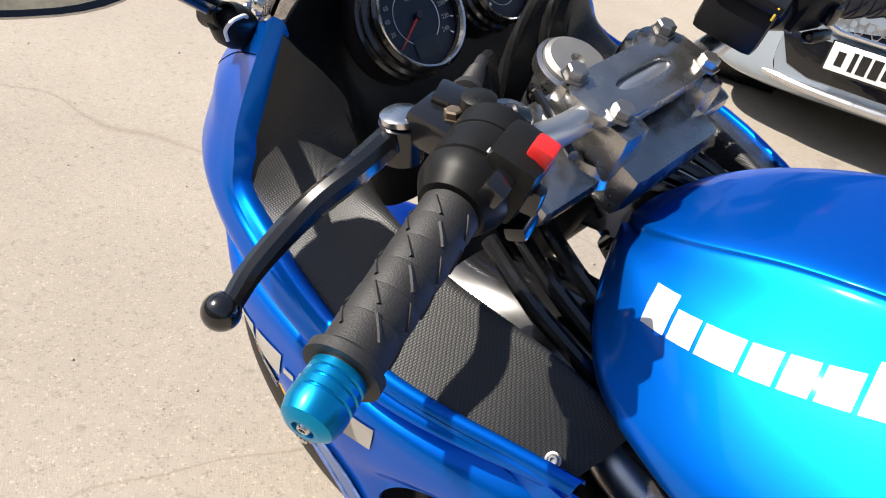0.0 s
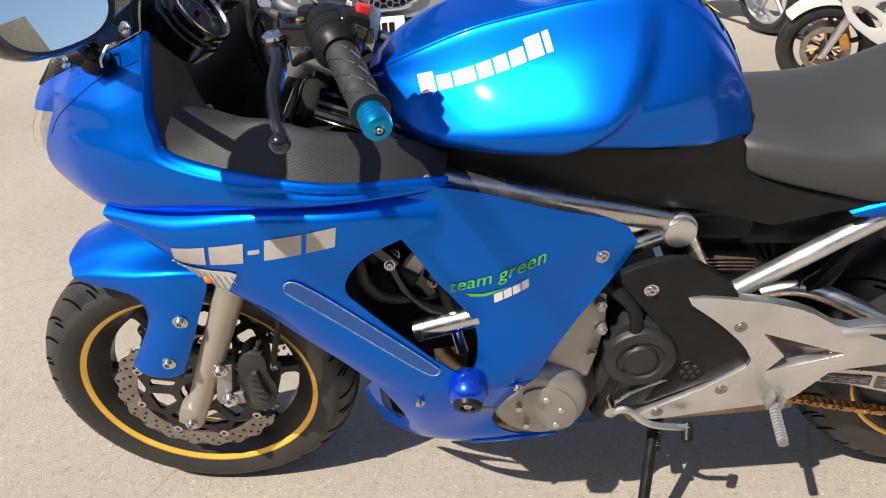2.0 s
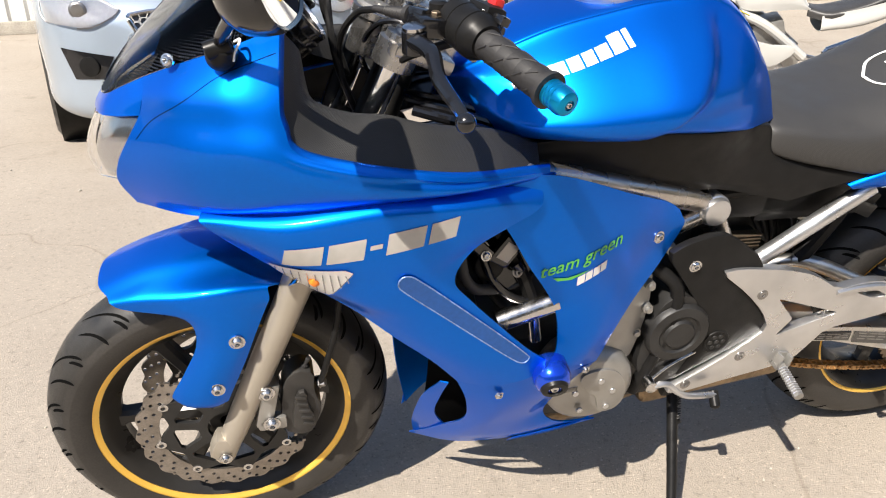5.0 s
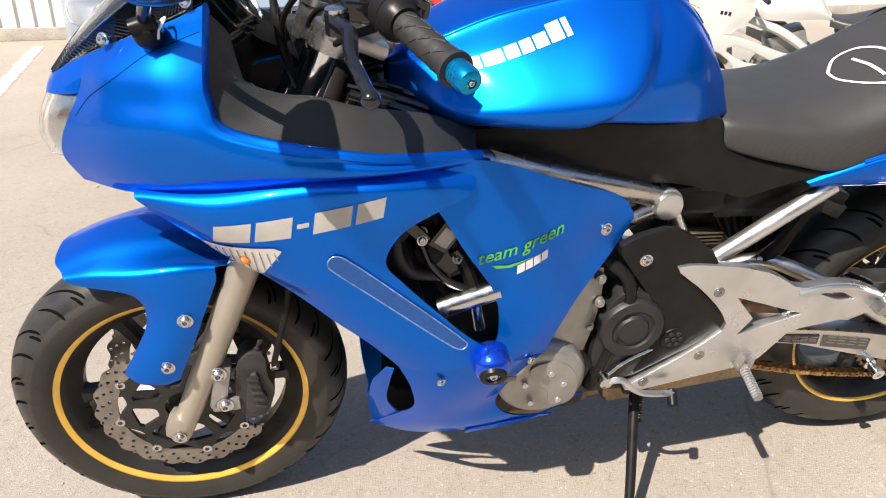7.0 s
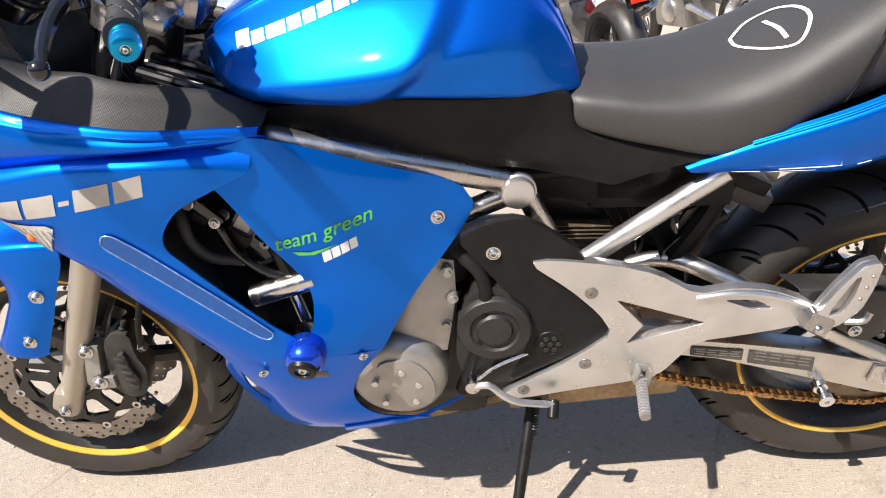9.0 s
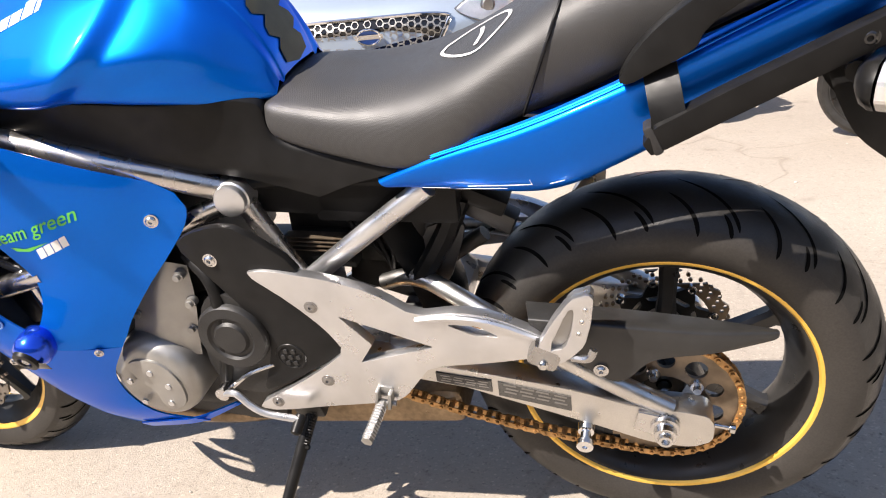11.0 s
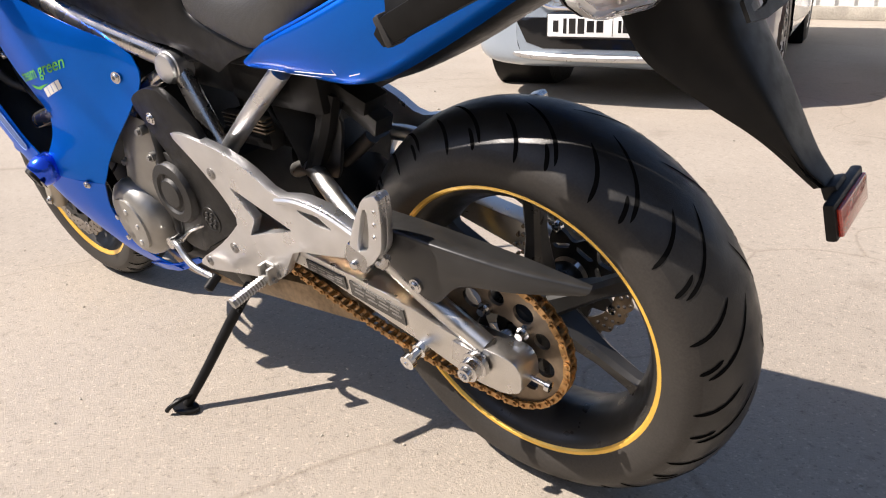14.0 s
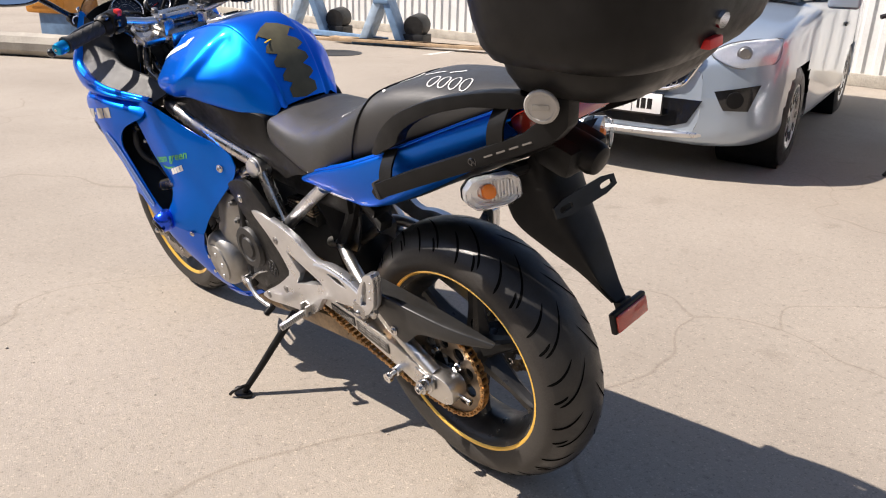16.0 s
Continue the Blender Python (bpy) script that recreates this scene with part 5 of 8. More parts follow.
part("undertail", loft([[(1.08, -0.12, 0.705), (1.27, -0.12, 0.70), (1.45, -0.105, 0.785), (1.70, -0.07, 0.90)], [(1.08, -0.06, 0.68), (1.27, -0.06, 0.685), (1.45, -0.05, 0.765), (1.70, -0.04, 0.885)], [(1.08, 0.06, 0.68), (1.27, 0.06, 0.685), (1.45, 0.05, 0.765), (1.70, 0.04, 0.885)], [(1.08, 0.12, 0.705), (1.27, 0.12, 0.70), (1.45, 0.105, 0.785), (1.70, 0.07, 0.90)]], 24, 16), BLACK, bike, "black undertail tray")

# ---- frame and running gear ----
for s in (-1, 1):
    fr = part("frame_tube", tube([(0.36, s * 0.10, 0.83), (0.45, s * 0.146, 0.806), (0.53, s * 0.150, 0.786), (0.62, s * 0.144, 0.758), (0.71, s * 0.132, 0.729), (0.790, s * 0.116, 0.699)], 0.0205, 30, 18), TUBE, bike, "silver-grey frame tube")
    part("frame_joint", lathe([(-0.03, 0.028), (0.014, 0.028), (0.016, 0.0255), (0.019, 0.0255), (0.024, 0.0235), (0.025, 0.021), (0.0245, 0)], (0.800, s * 0.118, 0.688), (0.06, s, 0.05), 36), ALU, fr, "round joint cap")
    part("frame_strut", tube([(0.812, s * 0.118, 0.68), (0.845, s * 0.122, 0.61), (0.885, s * 0.125, 0.53)], 0.0165, 12, 14), TUBE, fr)
    part("lower_strut", tube([(0.60, s * 0.12, 0.585), (0.70, s * 0.125, 0.645), (0.80, s * 0.118, 0.682)], 0.0165, 14, 14), TUBE, fr)
    part("down_tube", tube([(0.30, s * 0.07, 0.80), (0.37, s * 0.11, 0.68), (0.44, s * 0.13, 0.58), (0.50, s * 0.13, 0.52)], 0.018, 16, 14), ENGINE, fr)
    part("cross_tube", tube([(0.405, s * 0.215, 0.583), (0.50, s * 0.213, 0.609)], 0.0175, 6, 16), STEEL, fr, "bright tube behind the fairing opening")
    part("slider_stay", tube([(0.462, s * 0.212, 0.598), (0.474, s * 0.212, 0.535)], 0.010, 5, 12), STEEL, fr)
    part("subframe_tube", tube([(0.885, s * 0.126, 0.545), (0.99, s * 0.130, 0.625), (1.10, s * 0.132, 0.705)], 0.0155, 12, 14), ALU, fr, "silver subframe tube")
    part("rear_subframe", tube([(0.81, s * 0.10, 0.70), (1.1, s * 0.10, 0.72), (1.35, s * 0.09, 0.79), (1.62, s * 0.07, 0.90)], 0.012, 20, 10), BLACK, fr)

eng = part("engine", box((0.655, 0, 0.385), (0.36, 0.25, 0.25), (0, 0, 0), 0.03), ENGINE, bike, "black parallel twin engine")
part("cylinder_block", box((0.585, 0, 0.575), (0.24, 0.24, 0.19), (0, -18, 0), 0.02), ENGINE, eng)
part("cylinder_head", box((0.54, 0, 0.69), (0.22, 0.24, 0.09), (0, -18, 0), 0.02), ENGINE, eng)
part("oil_pan", box((0.62, 0, 0.235), (0.25, 0.16, 0.11), (0, 0, 0), 0.03), ENGINE, eng)
part("engine_side_case", loft([[(0.60, -0.150, 0.595), (0.65, -0.158, 0.60), (0.70, -0.150, 0.585)], [(0.59, -0.158, 0.54), (0.645, -0.170, 0.545), (0.70, -0.158, 0.53)], [(0.575, -0.165, 0.48), (0.635, -0.180, 0.48), (0.69, -0.165, 0.47)], [(0.55, -0.165, 0.43), (0.62, -0.185, 0.43), (0.68, -0.165, 0.42)]], 16, 16), CAST, eng, "cast silver engine side case")
for x, z in ((0.690, 0.575), (0.695, 0.525), (0.682, 0.475), (0.610, 0.585), (0.590, 0.50)):
    part("case_bolt", lathe([(0, 0.009), (0.012, 0.009), (0.012, 0.006), (0.018, 0.0055), (0.018, 0)], (x, -0.156, z), (0, -1, 0), 14), CAST, eng)
cov = part("generator_cover", lathe([(-0.06, 0.080), (-0.005, 0.082), (0.008, 0.078), (0.018, 0.066), (0.022, 0.05), (0.024, 0)], (0.597, -0.185, 0.388), (-0.06, -1, -0.02), 40), CAST, eng, "round cast silver generator cover")
part("cover_boss", plate(rounded([(0.56, 0.435), (0.625, 0.445), (0.66, 0.40), (0.655, 0.345), (0.61, 0.335), (0.605, 0.38), (0.585, 0.39)], 2), -0.2125, -0.185, (), 0.002), CAST, cov)
for x, z in ((0.607, 0.415), (0.632, 0.388), (0.625, 0.352), (0.575, 0.352), (0.562, 0.395)):
    part("cover_bolt", lathe([(0, 0.006), (0.004, 0.0055), (0.005, 0)], (x, -0.2105, z), (0, -1, 0), 10), ALU, cov)
part("sprocket_cover", lathe([(-0.05, 0.060), (0.0, 0.060), (0.006, 0.056), (0.008, 0.040), (0.004, 0.036), (0.004, 0.030), (0.009, 0.026), (0.010, 0)], (0.758, -0.178, 0.470), (0, -1, 0.03), 36), ENGINE, eng, "round black cover")
part("sprocket_case", plate(rounded([(0.69, 0.36), (0.70, 0.50), (0.74, 0.555), (0.80, 0.53), (0.84, 0.44), (0.80, 0.34)], 2), -0.172, -0.10, (), 0.006), ENGINE, eng)
part("coolant_hose", tube([(0.70, -0.14, 0.60), (0.745, -0.165, 0.555), (0.735, -0.172, 0.45), (0.70, -0.165, 0.33)], 0.012, 24, 12), BLACK, eng)
part("radiator", box((0.36, 0, 0.60), (0.045, 0.34, 0.25), (0, -14, 0), 0.008), ENGINE, bike, "black radiator")
part("radiator_hose", tube([(0.38, -0.14, 0.70), (0.40, -0.165, 0.64), (0.425, -0.17, 0.60), (0.46, -0.15, 0.55)], 0.017, 18, 14), BLACK, bike)
part("horn", lathe([(-0.02, 0.02), (-0.015, 0.038), (0.005, 0.040), (0.009, 0.034), (0.006, 0.02), (0.008, 0)], (0.425, -0.185, 0.665), (0.1, -1, 0.1), 28), GLOSSBLACK, bike, "black horn behind the fairing opening")
part("engine_hanger", join(box((0.405, -0.17, 0.68), (0.10, 0.015, 0.030), (0, 55, 0), 0.005), box((0.38, -0.17, 0.72), (0.05, 0.02, 0.05), (0, 20, 0), 0.006)), BLACK, bike)
part("battery_box", box((0.93, 0, 0.705), (0.30, 0.20, 0.13), (0, 4, 0), 0.012), BLACK, bike)
part("airbox", box((0.60, 0, 0.80), (0.36, 0.24, 0.10), (0, 12, 0), 0.02), BLACK, bike)
rec = part("rectifier", box((0.895, -0.062, 0.566), (0.105, 0.030, 0.056), (0, 3, 0), 0.003), ENGINE, bike, "black rectifier with bronze fins")
for k in range(4):
    part("fin", box((0.895, -0.076, 0.572 + 0.0075 * k), (0.110, 0.020, 0.0026), (0, 3, 0), 0.0006), SPROCKET, rec)
part("rectifier_print", box((0.900, -0.0775, 0.553), (0.050, 0.0010, 0.007), (0, 3, 0), 0.0002), LABEL, rec, "small unreadable print")
# two dark boxes added to close off the ground seen below the seat
part("under_seat_fill", join(box((0.945, 0.02, 0.60), (0.23, 0.13, 0.15), (0, 4, 0), 0.015), box((0.99, 0.03, 0.50), (0.16, 0.10, 0.12), (0, 20, 0), 0.02)), ENGINE, bike, "dark boxes added to fill the gap below the seat with shade")
for k in range(4):
    part("loom", tube([(0.93 + 0.02 * k, -0.055, 0.635), (0.96 + 0.015 * k, -0.064, 0.585 - 0.008 * k), (1.0, -0.055, 0.545 - 0.012 * k), (1.03, -0.04, 0.50)], 0.0045, 16, 8), BLACK, bike)
part("guard_bracket", join(box((1.155, -0.045, 0.622), (0.100, 0.034, 0.030), (0, 24, -8), 0.004), plate(rounded([(1.060, 0.600), (1.120, 0.625), (1.128, 0.600), (1.092, 0.505), (1.062, 0.505)], 1, 0.15), -0.070, -0.062, (), 0.002)), GUARD, bike, "grey plastic bracket ahead of the tyre")
part("rear_inner_guard", loft([[(0.98, -0.09, 0.66), (1.02, -0.09, 0.56), (1.05, -0.09, 0.46), (1.06, -0.085, 0.38)], [(1.02, -0.03, 0.66), (1.06, -0.03, 0.56), (1.09, -0.03, 0.46), (1.09, -0.03, 0.38)], [(1.02, 0.03, 0.66), (1.06, 0.03, 0.56), (1.09, 0.03, 0.46), (1.09, 0.03, 0.38)], [(0.98, 0.09, 0.66), (1.02, 0.09, 0.56), (1.05, 0.09, 0.46), (1.06, 0.085, 0.38)]], 16, 16), BLACK, bike, "black splash guard ahead of the rear wheel")
part("linkage_rod", tube([(1.147, -0.03, 0.571), (1.080, -0.03, 0.524), (1.013, -0.03, 0.478)], 0.0125, 8, 14), CAST_DARK, bike, "grey steel linkage tube")
part("under_seat_guard", box((1.02, 0, 0.665), (0.22, 0.20, 0.075), (0, 2, 0), 0.012), BLACK, bike)
part("bodywork_stay", join(tube([(1.125, -0.07, 0.655), (1.10, -0.075, 0.60), (1.05, -0.08, 0.52)], 0.017, 10, 8), box((1.15, -0.05, 0.652), (0.09, 0.05, 0.025), (0, 25, 0), 0.005)), BLACK, bike)
shock = part("shock_absorber", tube([(0.90, 0.03, 0.60), (1.06, 0.03, 0.47)], 0.020, 6, 14), ENGINE, bike)
bm = bmesh.new()
tube([(Vector((0.91, 0.03, 0.592)).lerp(Vector((1.04, 0.03, 0.486)), k / 70) + Vector((0.63 * math.cos(k * 0.72), 0, 0.77 * math.cos(k * 0.72))) * 0.028 + Vector((0, 0.028 * math.sin(k * 0.72), 0))) for k in range(71)], 0.0055, 220, 8, bm)
part("shock_spring", bm, ALU, shock)

# swingarm
for s in (-1, 1):
    ARM = [(0.84, 0.445), (1.06, 0.415), (1.18, 0.397), (1.284, 0.376), (1.375, 0.352), (1.440, 0.349), (1.472, 0.343), (1.482, 0.326), (1.480, 0.294), (1.452, 0.280), (1.40, 0.283), (1.30, 0.313), (1.21, 0.342), (1.10, 0.378), (0.84, 0.405)]
    bm = plate(rounded(ARM, 1, 0.18), s * 0.160, s * 0.120, (), 0.010)
    for v in bm.verts:
        if abs(v.co.y) > 0.135:
            v.co.y += s * 0.004 * ease((v.co.x - 1.30) / 0.10)
    a = part("swingarm", bm, SWING, bike, "silver box-section swingarm with a bulky rounded end", sharp=30)
    part("swingarm_brace", tube([(0.982, s * 0.066, 0.502), (1.02, s * 0.072, 0.516), (1.06, s * 0.086, 0.520), (1.11, s * 0.108, 0.508), (1.21, s * 0.138, 0.462), (1.30, s * 0.146, 0.408), (1.42, s * 0.150, 0.342)], 0.0135, 40, 14, r2=0.0165), SWING, a)
    part("axle_nut", join(lathe([(-0.006, 0.021), (0.003, 0.021), (0.004, 0.0165), (0.017, 0.016), (0.018, 0.011), (0.026, 0.010), (0.026, 0.006), (0.020, 0.006), (0.020, 0)], RC + Vector((0.0, s * 0.170, 0.0)), (0, s, 0), 6 * 4), box((1.398, s * 0.168, 0.328), (0.055, 0.006, 0.036), (0, 12, 0), 0.002)), STEEL, a, "bright axle nut and chain adjuster block")
    part("adjuster_bolt", lathe([(0, 0.004), (0.03, 0.004), (0.031, 0.008), (0.038, 0.008), (0.039, 0)], (1.474, s * 0.14, 0.307), (1, 0, -0.18), 12), STEEL, a)
    part("paddock_spool", lathe([(0, 0.013), (0.012, 0.012), (0.013, 0.008), (0.030, 0.0075), (0.031, 0.0125), (0.040, 0.0125), (0.041, 0.004), (0.037, 0.004), (0.037, 0)], (1.298, s * 0.155, 0.302), (0, s, -0.1), 20), CHROME, a, "chrome paddock stand spool")
    if s < 0:
        LABELED = a
        part("warning_plate", plate([(1.075, 0.402), (1.160, 0.390), (1.160, 0.368), (1.075, 0.384)], -0.1625, -0.160), LABEL, a, "grey warning label with unreadable print", smooth=False)
        part("tyre_plate", plate([(1.170, 0.388), (1.278, 0.366), (1.278, 0.338), (1.170, 0.362)], -0.1625, -0.160), LABEL, a, "grey warning label with unreadable print", smooth=False)
for x0, x1, z0, z1, h in ((1.080, 1.155, 0.3925, 0.3815, 0.013), (1.176, 1.272, 0.3780, 0.3570, 0.019)):
    for k in range(3):
        for j in range(4):
            u = (j + 0.5 + 0.12 * ((k + j) % 2)) / 4
            part("label_bar", box((x0 + (x1 - x0) * u, -0.1628, z0 + (z1 - z0) * u + h * (k - 1) * 0.36), ((x1 - x0) * 0.20, 0.0008, h * 0.14), (0, math.degrees(math.atan2(z0 - z1, x1 - x0)), 0)), SCREW, LABELED, smooth=False)
part("swingarm_bridge", box((1.04, 0, 0.405), (0.10, 0.26, 0.06), (0, 10, 0), 0.015), ALU, bike)
part("rear_axle", tube([(RC.x, -0.17, RC.z), (RC.x, 0.17, RC.z)], 0.010, 4, 12), STEEL, bike)

# chain guard over the rear sprocket
HUG = [[(1.215, -0.112, 0.503), (1.30, -0.112, 0.498), (1.38, -0.110, 0.489), (1.47, -0.106, 0.475), (1.562, -0.100, 0.455)],
       [(1.225, -0.160, 0.512), (1.30, -0.163, 0.509), (1.385, -0.156, 0.497), (1.475, -0.138, 0.478), (1.564, -0.106, 0.455)],
       [(1.228, -0.168, 0.502), (1.305, -0.170, 0.498), (1.388, -0.163, 0.486), (1.476, -0.145, 0.469), (1.563, -0.110, 0.450)],
       [(1.245, -0.169, 0.475), (1.315, -0.171, 0.465), (1.392, -0.164, 0.462), (1.477, -0.147, 0.456), (1.558, -0.112, 0.446)],
       [(1.270, -0.166, 0.452), (1.345, -0.166, 0.404), (1.396, -0.160, 0.440), (1.478, -0.146, 0.446), (1.550, -0.113, 0.443)]]
hug = part("chain_guard", thicken(loft(HUG, 44, 28), 0.003), GUARD, bike, "matt black chain guard", sharp=60)
part("guard_screw", bolt((1.324, -0.171, 0.428), (0, -1, 0), 0.008, 0.005), STEEL, hug)

# sprocket and chain
spr = part("rear_sprocket", plate(circle(RC.x, RC.z, 0.1085, 172, 0.0035, 43), -0.110, -0.104, [circle(RC.x, RC.z, 0.045, 24)] + [circle(RC.x + 0.074 * math.cos(k * math.tau / 10 + 0.3), RC.z + 0.074 * math.sin(k * math.tau / 10 + 0.3), 0.0165 if k % 2 else 0.0135, 16) for k in range(10)]), SPROCKET, bike, "dull brown steel sprocket with round holes", smooth=False)
for k in range(5):
    a = k * math.tau / 5 + 0.62
    part("sprocket_nut", lathe([(0, 0.010), (0.008, 0.010), (0.008, 0.0065), (0.018, 0.006), (0.018, 0)], (RC.x + 0.056 * math.cos(a), -0.110, RC.z + 0.056 * math.sin(a)), (0, -1, 0), 12), STEEL, spr)
part("cush_drive", lathe([(-0.02, 0.062), (0.01, 0.060), (0.02, 0.045)], (RC.x, -0.085, RC.z), (0, -1, 0), 36), RIM, spr)
FS, FSR, RSR = Vector((0.80, 0, 0.43)), 0.040, 0.1110
loop = []
d = RC - FS
base = math.atan2(d.z, d.x)
off = math.acos((RSR - FSR) / d.length)
for k in range(25):
    a = base + off - (off * 2) * k / 24
    loop.append(Vector((RC.x + RSR * math.cos(a), 0, RC.z + RSR * math.sin(a))))
for k in range(13):
    a = base - off - (math.tau - 2 * off) * k / 12
    loop.append(Vector((FS.x + FSR * math.cos(a), 0, FS.z + FSR * math.sin(a))))
loop.append(loop[0])
seglen = [0.0]
for p, q in zip(loop, loop[1:]):
    seglen.append(seglen[-1] + (q - p).length)
total = seglen[-1]
nlink = int(total / 0.0159) // 2 * 2


def along_chain(sv):
    sv %= total
    for i in range(len(loop) - 1):
        if sv <= seglen[i + 1]:
            t = (sv - seglen[i]) / max(1e-9, seglen[i + 1] - seglen[i])
            p = loop[i].lerp(loop[i + 1], t)
            # the lower run hangs a little slack
            if i == 24:
                p = p - Vector((0, 0, 0.030 * 4 * t * (1 - t)))
            return p
    return loop[-1]


bm = bmesh.new()
for k in range(nlink):
    p, q = along_chain(k * total / nlink), along_chain((k + 1) * total / nlink)
    d = (q - p).normalized()
    n = Vector((-d.z, 0, d.x))
    wide = 0.0074 if k % 2 else 0.0052
    for s in (-1, 1):
        out = []
        for c, sg in ((p, -1), (q, 1)):
            for j in range(4):
                a = -1.2 + 2.4 * j / 3
                out.append(c + d * (sg * 0.0065 * math.cos(a)) + n * (sg * 0.0058 * math.sin(a)))
        y0 = -0.107 + s * wide
        f0 = [bm.verts.new(v + Vector((0, y0, 0))) for v in out]
        f1 = [bm.verts.new(v + Vector((0, y0 + s * 0.0018, 0))) for v in out]
        bm.faces.new(f0), bm.faces.new(f1)
        for i in range(8):
            bm.faces.new((f0[i], f0[(i + 1) % 8], f1[(i + 1) % 8], f1[i]))
    lathe([(-0.0125, 0), (-0.0125, 0.0028), (-0.0095, 0.0032), (-0.0060, 0.0032), (-0.0060, 0.0050), (0.0060, 0.0050), (0.0060, 0.0032), (0.0125, 0.0028), (0.0125, 0)], (p.x, -0.107, p.z), (0, 1, 0), 7, bm)
part("drive_chain", bm, CHAINMAT, bike, "worn gold drive chain", smooth=False)

# footrest plates
PLATE = [(0.812, 0.592), (0.846, 0.597), (0.941, 0.582), (1.005, 0.562), (1.066, 0.521), (1.127, 0.531), (1.18, 0.523), (1.245, 0.494), (1.258, 0.470), (1.245, 0.455), (1.17, 0.440), (1.075, 0.427), (1.050, 0.395), (1.030, 0.368), (1.010, 0.354), (0.968, 0.346), (0.90, 0.336), (0.80, 0.318), (0.765, 0.322), (0.775, 0.336), (0.85, 0.380), (0.900, 0.415), (0.943, 0.450), (0.920, 0.492), (0.875, 0.540)]
HOLE = rounded([(0.946, 0.517), (1.086, 0.465), (0.966, 0.430), (0.990, 0.465)], 1, 0.03)
SLOT = rounded([(1.108, 0.508), (1.156, 0.506), (1.186, 0.488), (1.150, 0.489)], 1, 0.12)
for s in (-1, 1):
    fp = part("footrest_plate", plate(rounded(PLATE, 1, 0.2), s * 0.180, s * 0.162, [HOLE, SLOT], 0.0032), ALU, bike, "silver cast footrest plate with a triangular opening", sharp=30)
    part("plate_rib", tube([(1.066, s * 0.179, 0.514), (1.12, s * 0.182, 0.522), (1.18, s * 0.182, 0.514), (1.245, s * 0.180, 0.486)], 0.0055, 14, 8), ALU, fp)
    bolts("plate_bolt", [(x, s * 0.180, z) for x, z in ((0.907, 0.533), (0.902, 0.390), (0.802, 0.338))], (0, s, 0), 0.0078, 0.003, SCREW, fp)
    # rider's footrest
    pd = Vector((-0.08, s * 0.98, -0.16)).normalized()
    p0 = Vector((0.992, s * 0.180, 0.362))
    peg = part("footrest", join(tube([p0 + pd * 0.012, p0 + pd * 0.045, p0 + pd * 0.084], 0.0080, 8, 6, r2=0.0095), join(join(box((0.984, s * 0.184, 0.370), (0.006, 0.026, 0.032), (0, 10, 0), 0.002), box((1.004, s * 0.184, 0.366), (0.006, 0.026, 0.032), (0, 10, 0), 0.002)), join(box((0.996, s * 0.176, 0.378), (0.024, 0.016, 0.016), (0, 10, 0), 0.004), tube([(0.978, s * 0.188, 0.362), (1.012, s * 0.188, 0.357)], 0.0045, 4, 8)))), CAST, bike, "ribbed steel footrest", sharp=40)
    bm = bmesh.new()
    for k in range(11):
        lathe([(0, 0.0088), (0.0006, 0.0100), (0.0024, 0.0100), (0.003, 0.0088)], p0 + pd * (0.020 + 0.0055 * k), pd, 6, bm)
    tagged(part("peg_rib", bm, ALU, peg), kind="stuff")
    # pillion footrest folded up
    PEG = rounded([(1.234, 0.466), (1.243, 0.492), (1.262, 0.530), (1.290, 0.572), (1.314, 0.580), (1.320, 0.572), (1.316, 0.535), (1.306, 0.495), (1.284, 0.470), (1.252, 0.452)], 1, 0.15)
    WELL = rounded([(1.256, 0.484), (1.285, 0.553), (1.294, 0.556), (1.289, 0.520), (1.279, 0.490)], 1, 0.2)
    pp = part("pillion_footrest", join(plate(PEG, s * 0.190, s * 0.178, (), 0.003), plate(PEG, s * 0.202, s * 0.1895, [WELL], 0.003)), ALU, bike, "silver pillion footrest folded up", sharp=30)
    part("footrest_well", plate(WELL, s * 0.1925, s * 0.1890), CAST, pp, "dull grooved inset", smooth=False)
    part("pillion_bracket", join(box((1.250, s * 0.186, 0.470), (0.045, 0.036, 0.036), (0, 25, 0), 0.009), tube([(1.288, s * 0.196, 0.470), (1.310, s * 0.206, 0.478), (1.318, s * 0.204, 0.492)], 0.006, 10, 8)), POLISHED, pp)
    part("hinge_pin", lathe([(0, 0.007), (0.012, 0.007), (0.014, 0.005), (0.014, 0)], (1.247, s * 0.196, 0.463), (0.1, s, -0.1), 14), STEEL, pp)
    bolts("peg_stud", [(1.309 - 0.005 * k, s * 0.2015, 0.556 - 0.020 * k) for k in range(3)], (0, s, 0), 0.0030, 0.002, STEEL, pp)
cv = part("engine_guard", plate(rounded([(0.706, 0.636), (0.735, 0.655), (0.780, 0.667), (0.818, 0.664), (0.90, 0.600), (0.885, 0.560), (0.925, 0.500), (0.944, 0.450), (0.90, 0.415), (0.82, 0.372), (0.775, 0.350), (0.798, 0.400), (0.818, 0.455), (0.79, 0.52), (0.75, 0.575)], 1, 0.22), -0.1735, -0.158, (), 0.005), BLACK, bike, "matt black guard behind the fairing", sharp=30)
part("guard_bolt", bolt((0.761, -0.1735, 0.610), (0, -1, 0), 0.0085, 0.005), STEEL, cv)
em = part("guard_emblem", lathe([(0, 0.026), (0.0015, 0.025), (0.0015, 0.021), (0.0005, 0.020), (0.0005, 0)], (0.846, -0.1735, 0.430), (0, -1, 0), 28), BLACK, cv)
